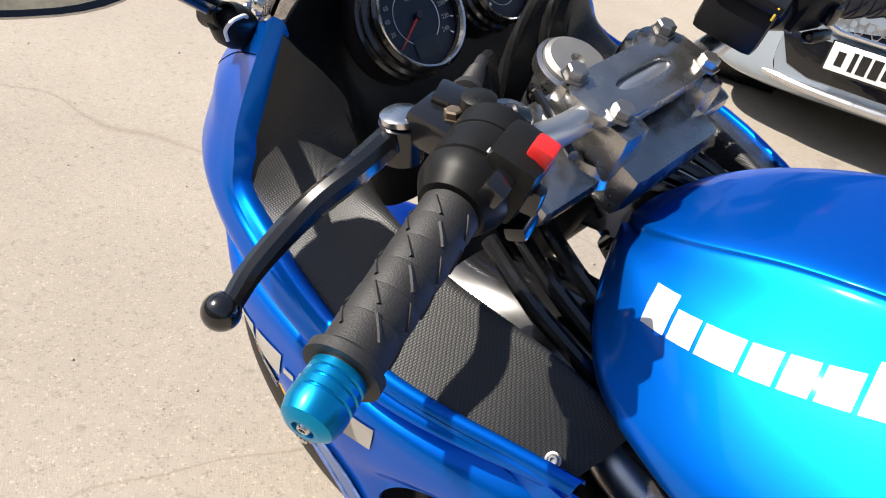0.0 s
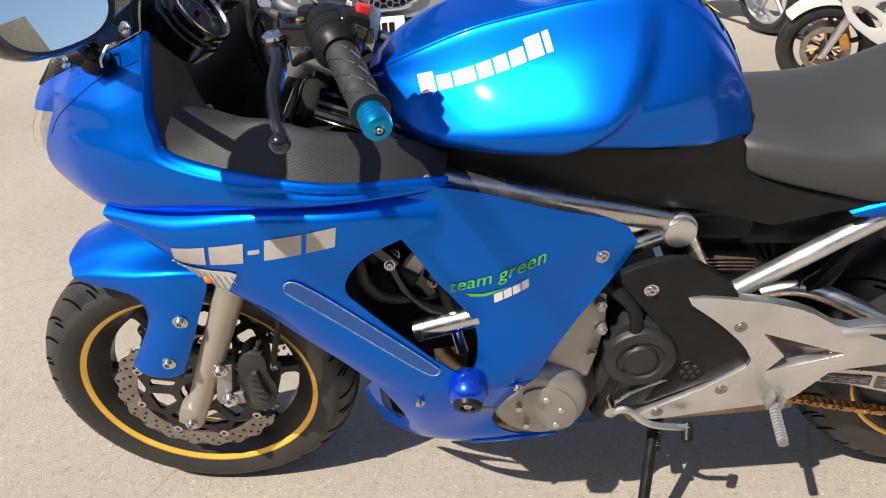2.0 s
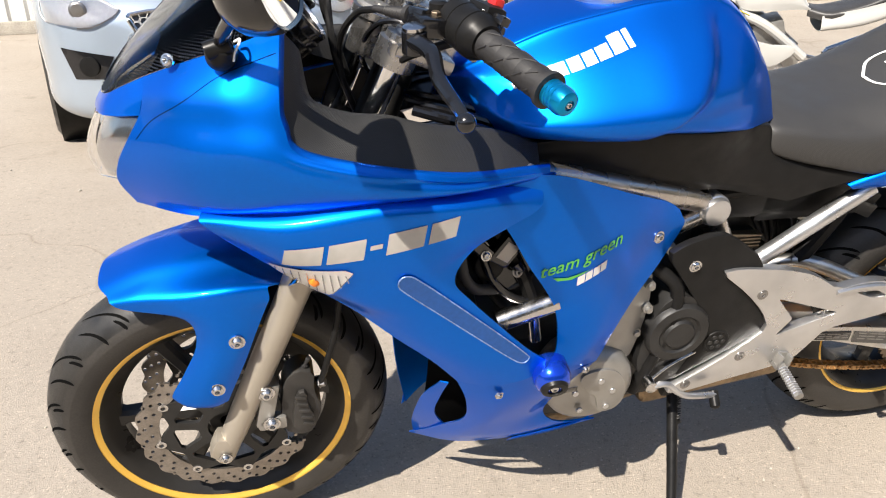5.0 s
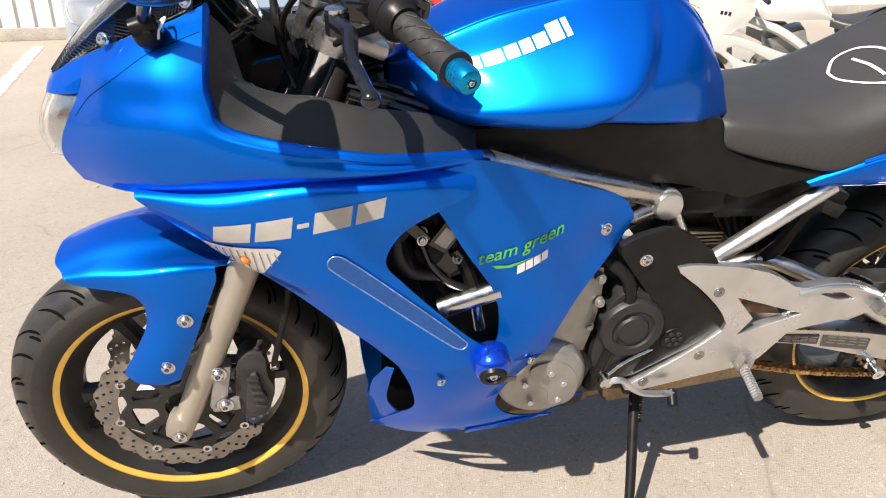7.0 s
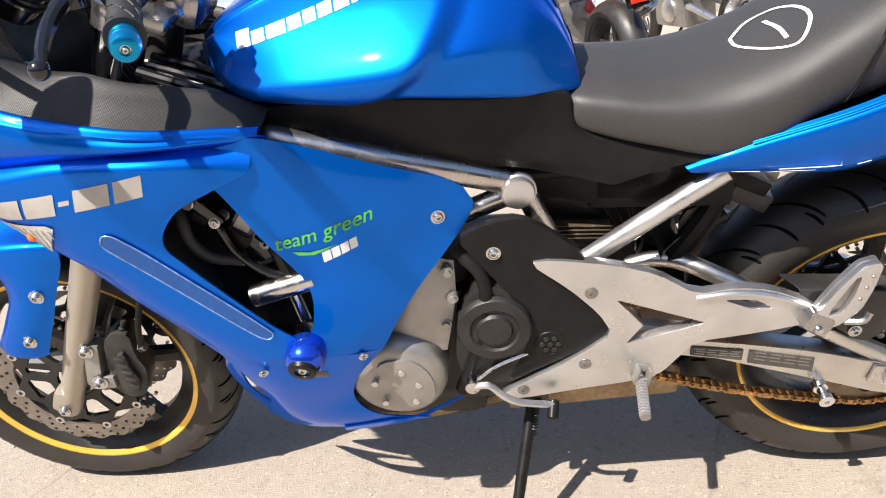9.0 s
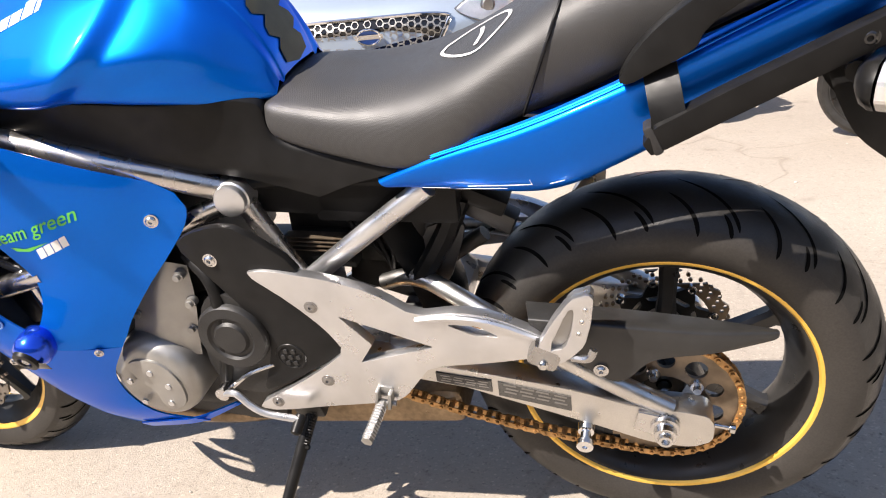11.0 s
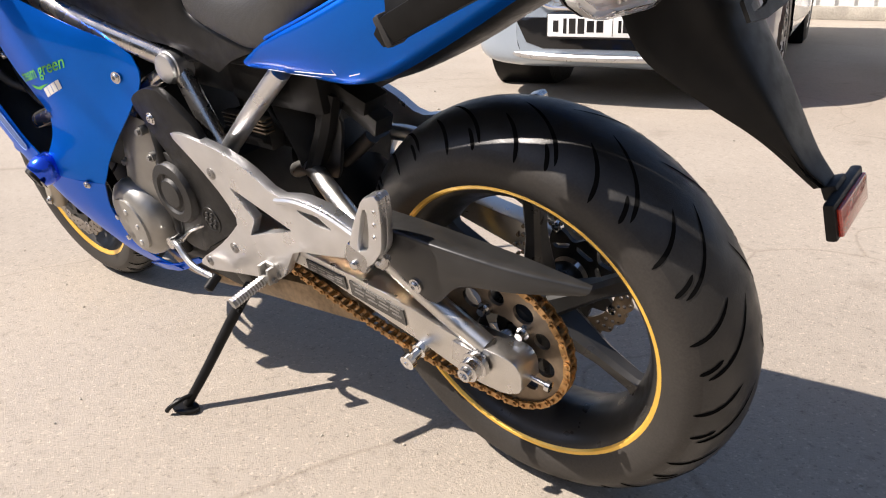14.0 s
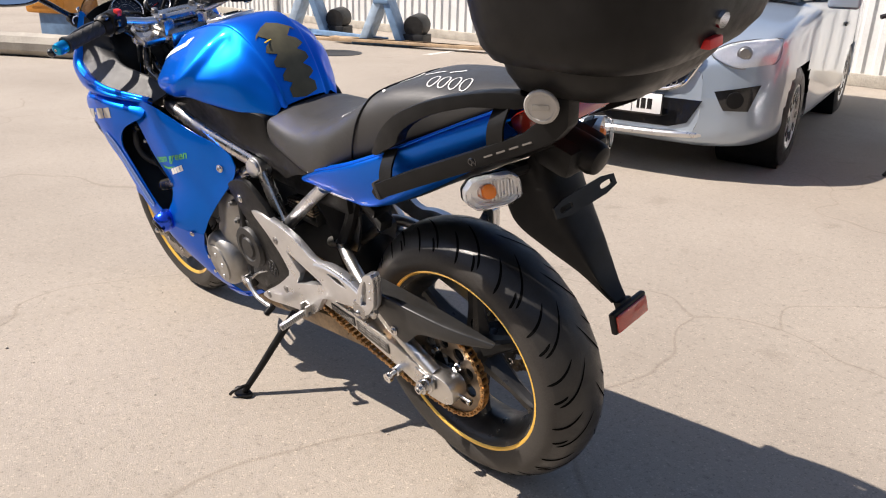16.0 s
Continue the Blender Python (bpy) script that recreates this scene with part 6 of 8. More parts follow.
for k in range(7):
    a, q = k * math.tau / 6, 0.013 if k < 6 else 0.0
    part("emblem_dot", lathe([(0, 0.0045), (0.0025, 0.004), (0.0025, 0)], (0.846 + q * math.cos(a), -0.174, 0.430 + q * math.sin(a)), (0, -1, 0), 10), ENGINE, em)

# gear lever, side stand, muffler
gl = part("gear_lever", tube([(0.718, -0.198, 0.366), (0.745, -0.203, 0.372), (0.768, -0.207, 0.352), (0.795, -0.209, 0.338), (0.850, -0.209, 0.330)], 0.0060, 24, 10), ALU, bike, "bright gear lever with a rubber toe piece")
part("lever_pivot", lathe([(-0.03, 0.008), (0.0, 0.012), (0.012, 0.012), (0.014, 0.006), (0.016, 0)], (0.718, -0.19, 0.366), (0, -1, 0), 16), STEEL, gl)
part("toe_rubber", lathe([(0, 0.008), (0.002, 0.0095), (0.030, 0.0095), (0.033, 0.006), (0.034, 0)], (0.850, -0.200, 0.332), (-0.15, -0.80, -0.55), 16), BLACK, gl)
part("shift_rod", tube([(0.720, -0.18, 0.36), (0.76, -0.175, 0.39), (0.81, -0.17, 0.41)], 0.004, 8, 8), STEEL, gl)
st = part("side_stand", tube([(0.822, -0.125, 0.262), (0.802, -0.19, 0.195), (0.782, -0.255, 0.125), (0.762, -0.308, 0.068)], 0.0115, 16, 12, r2=0.0088), BLACK, bike, "black side stand lowered to the ground")
bm = bmesh.new()
foot = []
for z in (0.0012, 0.0068):
    ringv = []
    for k in range(28):
        a = k * math.tau / 28
        x, y = 0.757 + 0.034 * math.cos(a) * (1 + 0.25 * math.sin(a)), -0.312 + 0.021 * math.sin(a)
        ringv.append(bm.verts.new((x, y, (z - y * math.sin(radians(LEAN))) / math.cos(radians(LEAN)))))
    foot.append(ringv)
for k in range(28):
    bm.faces.new((foot[0][k], foot[0][(k + 1) % 28], foot[1][(k + 1) % 28], foot[1][k]))
bm.faces.new(foot[0]), bm.faces.new(foot[1])
part("stand_foot", bm, BLACK, st, sharp=50)
part("stand_tang", tube([(0.772, -0.292, 0.088), (0.766, -0.318, 0.090), (0.757, -0.336, 0.084), (0.748, -0.344, 0.074)], 0.0045, 14, 8), BLACK, st)
bm = bmesh.new()
tube([Vector((0.838, -0.112, 0.292)).lerp(Vector((0.820, -0.166, 0.228)), k / 80) + Vector((0.0050 * math.cos(k * 1.4), 0.0036 * math.sin(k * 1.4), -0.0036 * math.sin(k * 1.4))) for k in range(81)], 0.0014, 320, 5, bm)
part("stand_spring", bm, ENGINE, st, "small coil spring")
part("spring_peg", tube([(0.803, -0.168, 0.222), (0.824, -0.168, 0.222)], 0.0045, 4, 8), BLACK, st)
part("stand_bracket", box((0.822, -0.115, 0.285), (0.055, 0.045, 0.05), (15, 0, 0), 0.008), ENGINE, st)
mf = part("muffler", box((0.93, 0.0, 0.252), (0.32, 0.20, 0.070), (0, -5, 0), 0.020, seg=3), MUFFLER, bike, "scorched steel underslung muffler")
part("exhaust_pipe", tube([(0.42, -0.05, 0.50), (0.40, -0.06, 0.36), (0.46, -0.07, 0.22), (0.60, -0.06, 0.185), (0.80, -0.03, 0.20)], 0.022, 30, 14), MUFFLER, mf)
part("exhaust_pipe", tube([(0.42, 0.05, 0.50), (0.40, 0.06, 0.36), (0.46, 0.07, 0.22), (0.60, 0.06, 0.185), (0.80, 0.03, 0.20)], 0.022, 30, 14), MUFFLER, mf)

# fairing fittings
LOWLIP = [[(0.48, -0.150, 0.232), (0.56, -0.168, 0.262), (0.62, -0.165, 0.272), (0.70, -0.150, 0.300)], [(0.48, -0.130, 0.205), (0.56, -0.150, 0.235), (0.62, -0.150, 0.250), (0.70, -0.140, 0.288)]]
for s in (-1, 1):
    part("belly_lip", thicken(loft(LOWLIP, 20, 6, -s), 0.003), BLUE, bike, "blue lower fairing lip under the engine")
    sl = part("crash_slider", lathe([(-0.022, 0.010), (-0.021, 0.022), (-0.016, 0.027), (0.0, 0.030), (0.014, 0.030), (0.026, 0.025), (0.032, 0.016), (0.032, 0.008), (0.026, 0.0075), (0.026, 0)], (0.481, s * 0.268, 0.515), (-0.08, s * 0.92, -0.30), 32), DEEPBLUE, bike, "anodised blue crash slider")
    part("slider_collar", lathe([(0.028, 0.022), (0.034, 0.020), (0.035, 0.012), (0.030, 0.010)], (0.481, s * 0.268, 0.515), (-0.08, s * 0.92, -0.30), 28), BLACK, sl)
    part("slider_bolt", bolt(Vector((0.481, s * 0.268, 0.515)) + Vector((-0.08, s * 0.92, -0.30)).normalized() * 0.029, (-0.08, s * 0.92, -0.30), 0.0075, 0.005), STEEL, sl)
    part("slider_tag", box((0.502, s * 0.2965, 0.497), (0.026, 0.001, 0.016), (s * -18, 0, 0), 0.0003), GLOSSBLACK, sl)
    bolts("fairing_bolt", [(0.683, s * 0.1695, 0.675)], (0.3, s, 0.1), 0.0080, 0.005, STEEL, bike)
    bolts("fairing_bolt", [(0.557, s * 0.2405, 0.478), (0.405, s * 0.258, 0.468)], (0.3, s, -0.2), 0.0055, 0.004, STEEL, bike)
    # front indicator, flush in the fairing
    if s < 0:
        q = decal([[(0.075, 0.742), (0.172, 0.750), (0.182, 0.745), (0.152, 0.695), (0.130, 0.690), (0.105, 0.705)]], SKIN["side_fairing"], 0.004)
    else:
        q = bmesh.new()
        vs = [q.verts.new((x, 0, z)) for x, z in [(0.075, 0.742), (0.172, 0.750), (0.182, 0.745), (0.152, 0.695), (0.130, 0.690), (0.105, 0.705)]]
        q.faces.new(vs)
        drape(q, tree_of(loft(SIDE, 44, 44, -1)), 0.004, (0, -1, 0))
    bm2 = q.copy()
    bmesh.ops.translate(bm2, vec=(0, -s * 0.002, 0), verts=bm2.verts)
    ind = part("front_indicator", thicken(q, 0.003), LENS, bike, "clear ribbed flush indicator")
    part("indicator_bowl", bm2, FACET, ind)
    bb = bmesh.new()
    for k in range(10):
        x0 = 0.084 + 0.0098 * k
        z1 = 0.706 if x0 < 0.11 else 0.694 if x0 < 0.145 else 0.694 + (x0 - 0.145) * 1.1
        pts = []
        for q in range(5):
            z = 0.741 + (z1 + 0.004 - 0.741) * q / 4
            hit = SKIN["side_fairing"].ray_cast(Vector((x0 + 0.004 * q / 4, -2, z)), Vector((0, 1, 0)))[0]
            if hit:
                pts.append((hit.x, (hit.y - 0.0035) * -s, hit.z))
        if len(pts) > 2:
            tube(pts, 0.0009, 6, 5, bb)
    tagged(part("lens_rib", bb, REFLECTOR, ind), kind="stuff")
    part("indicator_bulb", lathe([(0, 0.004), (0.004, 0.008), (0.010, 0.007), (0.014, 0)], (0.132, s * 0.238, 0.722), (0.3, s, 0), 14), AMBER, ind, "amber bulb")
# raised side strip, words and marks
STRIP = rounded([(0.239, 0.722), (0.246, 0.735), (0.260, 0.733), (0.276, 0.717), (0.440, 0.562), (0.440, 0.551), (0.430, 0.546), (0.410, 0.560), (0.247, 0.706)], 2)
strip = part("side_strip", decal([STRIP], SKIN["side_fairing"], 0.003), material("greyed_blue_film", (0.012, 0.115, 0.48), 0.36, 0.85, coat=0.8, fine=0.08, fine_scale=150), bike, "scuffed clear protective strip")
edge = []
for x, z in STRIP + STRIP[:1]:
    hit = SKIN["side_fairing"].ray_cast(Vector((x, -2, z)), Vector((0, 1, 0)))[0]
    if hit:
        edge.append(hit + Vector((0, -0.003, 0)))
# pale tube along the film's edge, a highlight drawn as colour
part("strip_edge", tube(edge, 0.0011, 90, 6), material("pale_film_edge", (0.16, 0.27, 0.52), 0.35, 0.3, fine=0.4, fine_scale=120), strip, "pale rim of the film, its edge highlight put into the colour")
ERMARK = [(0.050, 0, 1), (0.048, 0, 1), (0.016, 0.40, 0.62), (0.050, 0, 1), (0.038, 0, 1)]
for line in blocks((0.093, 0.750), (1, 0.17), ERMARK, 0.029, 0.35, 0.22):
    part("model_mark", decal([line], SKIN["side_fairing"]), SILVERPRINT, bike, "slanted plain silver block of a mark")
part("slogan", letters("team green", SKIN["rear_fairing"], (0.458, 0.671), (1, 0.22), 0.031, 0.35), GREENPRINT, bike, "green slogan lettering")
part("slogan_underline", decal([[(0.480, 0.668), (0.505, 0.665), (0.545, 0.674), (0.510, 0.660), (0.488, 0.661)]], SKIN["rear_fairing"]), GREENPRINT, bike)
for line in blocks((0.522, 0.646), (1, 0.36), [(0.013, 0, 1), (0.012, 0, 1), (0.012, 0, 1), (0.011, 0, 1)], 0.016, 0.3, 0.1):
    part("white_mark", decal([line], SKIN["rear_fairing"]), WHITE, bike, "slanted plain white block of a mark")

# rack, handles, rear lamps, number-plate holder
for s in (-1, 1):
    bm = plate(rounded([(1.390, 0.774), (1.380, 0.790), (1.392, 0.808), (1.46, 0.838), (1.605, 0.896), (1.70, 0.936), (1.742, 0.970), (1.752, 1.010), (1.785, 1.010), (1.780, 0.955), (1.755, 0.928), (1.700, 0.902), (1.605, 0.862), (1.46, 0.803)], 1, 0.07), -0.014, 0.014, (), 0.0085)
    for v in bm.verts:
        v.co.y = s * (v.co.y + 0.193 - 0.22 * (v.co.x - 1.394))
    rk = part("rack_arm", bm, BLACK, bike, "black steel luggage rack arm", sharp=30)
    part("end_cap", box((1.392, s * 0.1935, 0.7925), (0.012, 0.030, 0.037), (0, -24, 0), 0.0055), GRIP, rk, "rounded black end plug")
    for pts in ([(1.410, 0.198, 0.806), (1.404, 0.186, 0.835), (1.398, 0.162, 0.862)], [(1.648, 0.146, 0.910), (1.653, 0.146, 0.945), (1.655, 0.124, 0.978)]):
        rows = [[(x + dx, s * y, z + dx * 0.3) for x, y, z in pts] for dx in (-0.018, 0.018)]
        part("rack_strap", thicken(loft(rows, 10, 3), 0.004), BLACK, rk)
    part("rack_bolt", bolt((1.605, s * 0.158, 0.879), (0, s, 0), 0.008, 0.004), GLOSSBLACK, rk)
    for k in range(4):
        part("rack_print", box((1.640 + 0.024 * k, s * (0.1540 - 0.0053 * k), 0.894 + 0.0098 * k), (0.018, 0.0010, 0.0030), (0, -22, s * -12.4), 0.0002), SCREW, rk, "small unreadable print")
    BLADE = [(1.352, 0.850), (1.366, 0.877), (1.386, 0.901), (1.410, 0.922), (1.440, 0.942), (1.490, 0.964), (1.546, 0.982), (1.630, 0.998), (1.690, 0.997), (1.715, 0.982), (1.695, 0.970), (1.640, 0.972), (1.598, 0.970), (1.532, 0.953), (1.481, 0.930), (1.456, 0.914), (1.442, 0.900), (1.437, 0.887), (1.422, 0.876), (1.395, 0.863), (1.366, 0.847)]
    bm = plate(rounded(BLADE, 1, 0.2), -0.013, 0.013, (), 0.0075)
    for v in bm.verts:
        far = crom([(1.34, 0.158, 0), (1.44, 0.166, 0), (1.54, 0.162, 0), (1.64, 0.140, 0), (1.74, 0.096, 0)], 41)[max(0, min(40, int((v.co.x - 1.34) * 100 + 0.5)))].y
        v.co.y = s * (v.co.y + far - 0.10 * (v.co.z - 0.88))
    part("grab_handle", bm, BLACK, bike, "tapered black plastic grab handle", sharp=30)
    # a hexagonal clear lens over a faceted bowl, facing back and a little outwards
    at, out, lat = Vector((1.632, s * 0.146, 0.832)), Vector((0.88, s * 0.47, 0.0)), Vector((-0.47, s * 0.88, 0.0))
    HEXA = rounded([(0.052, 0.009), (0.036, 0.027), (-0.030, 0.027), (-0.048, 0.016), (-0.050, -0.018), (-0.026, -0.030), (0.032, -0.029), (0.052, -0.011)], 1, 0.12)

    def cone(steps):
        """Rings of the lamp's outline, each at its own depth and size."""
        bm = bmesh.new()
        rings = [[bm.verts.new(at + out * d + lat * (u * k) + Vector((0, 0, w * k))) for u, w in HEXA] for d, k in steps]
        for r0, r1 in zip(rings, rings[1:]):
            for i in range(len(HEXA)):
                j = (i + 1) % len(HEXA)
                bm.faces.new((r0[i], r0[j], r1[j], r1[i]))
        bm.faces.new(rings[-1])
        return bm

    ri = part("rear_indicator", cone([(-0.002, 0.97), (-0.002, 1.0), (-0.008, 0.99), (-0.018, 0.84), (-0.026, 0.50)]), BLACK, bike, "rear indicator with a clear faceted lens", sharp=40)
    part("indicator_lens", thicken(cone([(-0.002, 0.990), (0.022, 0.97), (0.036, 0.72)]), 0.0015), LENS, ri, "clear faceted lens", smooth=False)
    part("indicator_rim", cone([(0.001, 0.975), (0.018, 0.955), (0.018, 0.94), (0.011, 0.90), (0.013, 0.76), (0.006, 0.70), (0.009, 0.52), (0.003, 0.44), (0.004, 0.25)]), FACET, ri, smooth=False)
    for k in range(7):
        part("bowl_rib", box(at + out * 0.010 + lat * (0.002 - 0.006 * k) + Vector((0, 0, -0.001)), (0.004, 0.0022, 0.040 - 0.002 * k), (0, 0, math.degrees(math.atan2(out.y, out.x))), 0.0006), FACET, ri)
    part("indicator_bulb", lathe([(0, 0.010), (0.010, 0.0135), (0.018, 0.011), (0.022, 0)], at + out * 0.003 + lat * 0.008, out, 14), AMBER, ri, "amber bulb")
    part("indicator_stalk", tube([(1.640, s * 0.03, 0.838), (1.620, s * 0.08, 0.836), (1.606, s * 0.13, 0.833)], 0.013, 10, 10), BLACK, ri)
FLAP = [[(1.588, -0.068, 0.83), (1.608, -0.080, 0.780), (1.634, -0.082, 0.737), (1.684, -0.060, 0.690), (1.734, -0.036, 0.646), (1.784, -0.012, 0.589)],
        [(1.625, -0.056, 0.84), (1.648, -0.062, 0.796), (1.676, -0.058, 0.744), (1.724, -0.042, 0.682), (1.770, -0.021, 0.613), (1.789, -0.012, 0.591)],
        [(1.655, -0.045, 0.87), (1.680, -0.042, 0.805), (1.700, -0.038, 0.758), (1.734, -0.030, 0.692), (1.768, -0.022, 0.624), (1.792, -0.014, 0.593)]]
bm = loft(FLAP + [[(x, -y, z) for x, y, z in r] for r in reversed(FLAP)], 30, 30)
mg = part("rear_mudguard", slab(bm, (-0.004, 0, -0.003)), BLACK, bike, "long black rear mudguard", sharp=30)
part("reflector_stay", box((1.797, 0, 0.586), (0.016, 0.034, 0.016), (0, -20, 0), 0.003), BLACK, mg)
rf = part("rear_reflector", box((1.808, 0, 0.570), (0.012, 0.102, 0.042), (0, -10, 0), 0.004), BLACK, mg)
part("reflector_lens", box((1.816, 0, 0.570), (0.006, 0.092, 0.032), (0, -10, 0), 0.003), REDLENS, rf, "red rectangular reflector")
bm = plate(rounded([(-0.086, -0.016), (0.086, -0.016), (0.086, 0.016), (-0.086, 0.016)], 1, 0.2), -0.002, 0.002, [rounded([(0.040, -0.005), (0.074, -0.005), (0.074, 0.005), (0.040, 0.005)], 1, 0.2), rounded([(-0.074, -0.005), (-0.040, -0.005), (-0.040, 0.005), (-0.074, 0.005)], 1, 0.2)])
bmesh.ops.transform(bm, matrix=pose(1.735, -0.020, 0.793, -22, 0, 90), verts=bm.verts)
part("plate_bracket", bm, BLACK, mg, "slotted black plate bracket with no plate")

part("plate_lamp", join(lathe([(-0.07, 0.030), (-0.01, 0.030), (0.0, 0.026), (0.004, 0.018), (0.004, 0)], (1.752, 0.0, 0.852), (0.9, 0, -0.3), 24), box((1.68, 0, 0.868), (0.10, 0.11, 0.055), (0, 18, 0), 0.015)), BLACK, mg)

# ---- luggage ----
case = thing("top_case", "black rounded plastic top case on the rear rack", "top case", m=BIKE)
HX, HY = 0.188, 0.212


def shell(levels, n=64, e=0.55):
    bm = bmesh.new()
    rings = []
    for z, k, shift in levels:
        rings.append([bm.verts.new((1.795 + shift + HX * k * math.copysign(abs(math.cos(a)) ** e, math.cos(a)), HY * k * math.copysign(abs(math.sin(a)) ** e, math.sin(a)), z)) for a in (q * math.tau / n for q in range(n))])
    for r0, r1 in zip(rings, rings[1:]):
        for i in range(n):
            bm.faces.new((r0[i], r0[(i + 1) % n], r1[(i + 1) % n], r1[i]))
    bm.faces.new(rings[0]), bm.faces.new(rings[-1])
    return bm


part("case_bottom", shell([(1.052, 0.74, -0.01), (1.058, 0.83, -0.01), (1.080, 0.91, -0.005), (1.12, 0.965, 0), (1.178, 1.0, 0), (1.182, 0.985, 0)]), BLACK, case, "black lower shell")
part("case_lid", shell([(1.184, 1.0, 0), (1.190, 1.015, 0), (1.24, 1.0, 0), (1.29, 0.93, -0.005), (1.325, 0.80, -0.01), (1.340, 0.60, -0.015), (1.345, 0.2, -0.02)]), BLACK, case, "black domed lid")
part("rack_plate", shell([(0.992, 0.50, -0.04), (1.002, 0.60, -0.03), (1.030, 0.70, -0.02), (1.051, 0.74, -0.015)]), BLACK, case, "black mounting plate")
for s in (-1, 1):
    lg = part("round_badge", lathe([(0, 0.027), (0.004, 0.027), (0.006, 0.025), (0.006, 0.021), (0.005, 0.020), (0.005, 0)], (1.757, s * 0.152, 0.995), (0.35, s * 0.93, -0.1), 32), SILVERPRINT, case, "round champagne badge")
    part("badge_bar", box(Vector((1.757, s * 0.152, 0.995)) + Vector((0.35, s * 0.93, -0.1)).normalized() * 0.006, (0.026, 0.001, 0.009), (0, 0, s * -20), 0.0002), CAST, lg)
part("case_lock", lathe([(0, 0.012), (0.006, 0.011), (0.006, 0)], (1.9735, -0.046, 1.112), (1, -0.1, -0.25), 20), CHROME, case, "chrome lock")
part("case_latch", box((1.966, -0.052, 1.083), (0.016, 0.032, 0.015), (0, 0, -4), 0.004), RED, case, "red latch")

# hardware seen through the fairing opening
part("horn_bracket", join(tube([(0.40, -0.175, 0.735), (0.43, -0.19, 0.69), (0.455, -0.20, 0.63), (0.462, -0.205, 0.60)], 0.011, 14, 8), box((0.395, -0.172, 0.725), (0.045, 0.018, 0.06), (0, 25, 0), 0.006)), BLACK, bike)
part("radiator_cap", lathe([(-0.03, 0.016), (0.0, 0.024), (0.008, 0.024), (0.011, 0.019), (0.011, 0)], (0.392, -0.188, 0.675), (0.15, -1, 0.25), 20), BLACK, bike)
part("radiator_hose", tube([(0.36, -0.15, 0.745), (0.40, -0.18, 0.765), (0.44, -0.18, 0.755), (0.47, -0.165, 0.72), (0.49, -0.155, 0.66)], 0.0135, 24, 12), GLOSSBLACK, bike)
part("wiring_loom", tube([(0.37, -0.165, 0.70), (0.41, -0.19, 0.635), (0.45, -0.195, 0.64), (0.50, -0.18, 0.68)], 0.004, 24, 8), ENGINE, bike)
bolts("bracket_bolt", [(0.382, -0.192, 0.71), (0.436, -0.203, 0.665), (0.41, -0.190, 0.628)], (0, -1, 0.2), 0.0065, 0.005, SCREW, bike)
part("coolant_pipe", tube([(0.345, -0.175, 0.745), (0.372, -0.205, 0.715), (0.392, -0.212, 0.665), (0.428, -0.212, 0.625), (0.470, -0.205, 0.605)], 0.0065, 24, 10), GLOSSBLACK, bike)
for p, ax in (((0.40, -0.18, 0.765), (0.6, -0.3, 0.2)), ((0.462, -0.170, 0.733), (0.5, 0.2, -0.6))):
    part("hose_clamp", lathe([(-0.004, 0.0150), (0.004, 0.0150), (0.005, 0.0142), (-0.005, 0.0142)], p, ax, 20), STEEL, bike, "steel hose clamp")
coil = part("ignition_coil", join(box((0.415, -0.196, 0.705), (0.034, 0.022, 0.050), (0, 35, 0), 0.005), lathe([(0, 0.011), (0.018, 0.010), (0.022, 0.007), (0.030, 0.006)], (0.43, -0.198, 0.682), (0.6, 0, -0.8), 14)), GLOSSBLACK, bike)
part("connector", box((0.352, -0.192, 0.716), (0.022, 0.016, 0.028), (0, 30, 0), 0.003), GRIP, bike, "black wiring connector")
part("coil_plate", box((0.4155, -0.2075, 0.706), (0.022, 0.001, 0.030), (0, 35, 0), 0.0003), SCREW, coil)
part("vent_hose", tube([(0.318, -0.200, 0.752), (0.336, -0.226, 0.728), (0.342, -0.232, 0.694), (0.362, -0.226, 0.662), (0.40, -0.205, 0.640)], 0.0085, 24, 12), GRIP, bike, "ribbed black hose")
part("fairing_stay", join(box((0.362, -0.214, 0.735), (0.070, 0.010, 0.018), (0, 48, 0), 0.003), box((0.345, -0.222, 0.752), (0.024, 0.016, 0.022), (0, 20, 0), 0.004)), GLOSSBLACK, bike)
bolts("stay_bolt", [(0.350, -0.2235, 0.748), (0.378, -0.2205, 0.714)], (0, -1, 0.3), 0.006, 0.005, STEEL, bike)

# ---- the yard ----
FENCE = material("pale_profiled_sheet", (0.62, 0.62, 0.60), 0.5, 0.1, vary=0.08, scale=2.0, fine=0.05, fine_scale=40, rough_vary=0.1)
CONCRETE = material("rough_concrete", (0.36, 0.33, 0.28), 0.9, vary=0.2, scale=5, bump=0.003, bump_scale=40, fine=0.15, fine_scale=80)
PAINTLINE = material("worn_white_road_paint", (0.55, 0.53, 0.48), 0.8, vary=0.3, scale=12, fine=0.3, fine_scale=60)


def sheet_fence(x0, x1, y, h, pitch=0.19):
    """A profiled sheet fence with its base rail."""
    bm = bmesh.new()
    rows = []
    x = x0
    while x < x1:
        for dx, dy in ((0, 0), (0.030, -0.030), (0.095, -0.030), (0.125, 0)):
            rows.append((x + dx, y + dy))
        x += pitch
    lo = [bm.verts.new((a, b, 0.07)) for a, b in rows]
    hi = [bm.verts.new((a, b, h)) for a, b in rows]
    for i in range(len(rows) - 1):
        bm.faces.new((lo[i], lo[i + 1], hi[i + 1], hi[i]))
    return bm


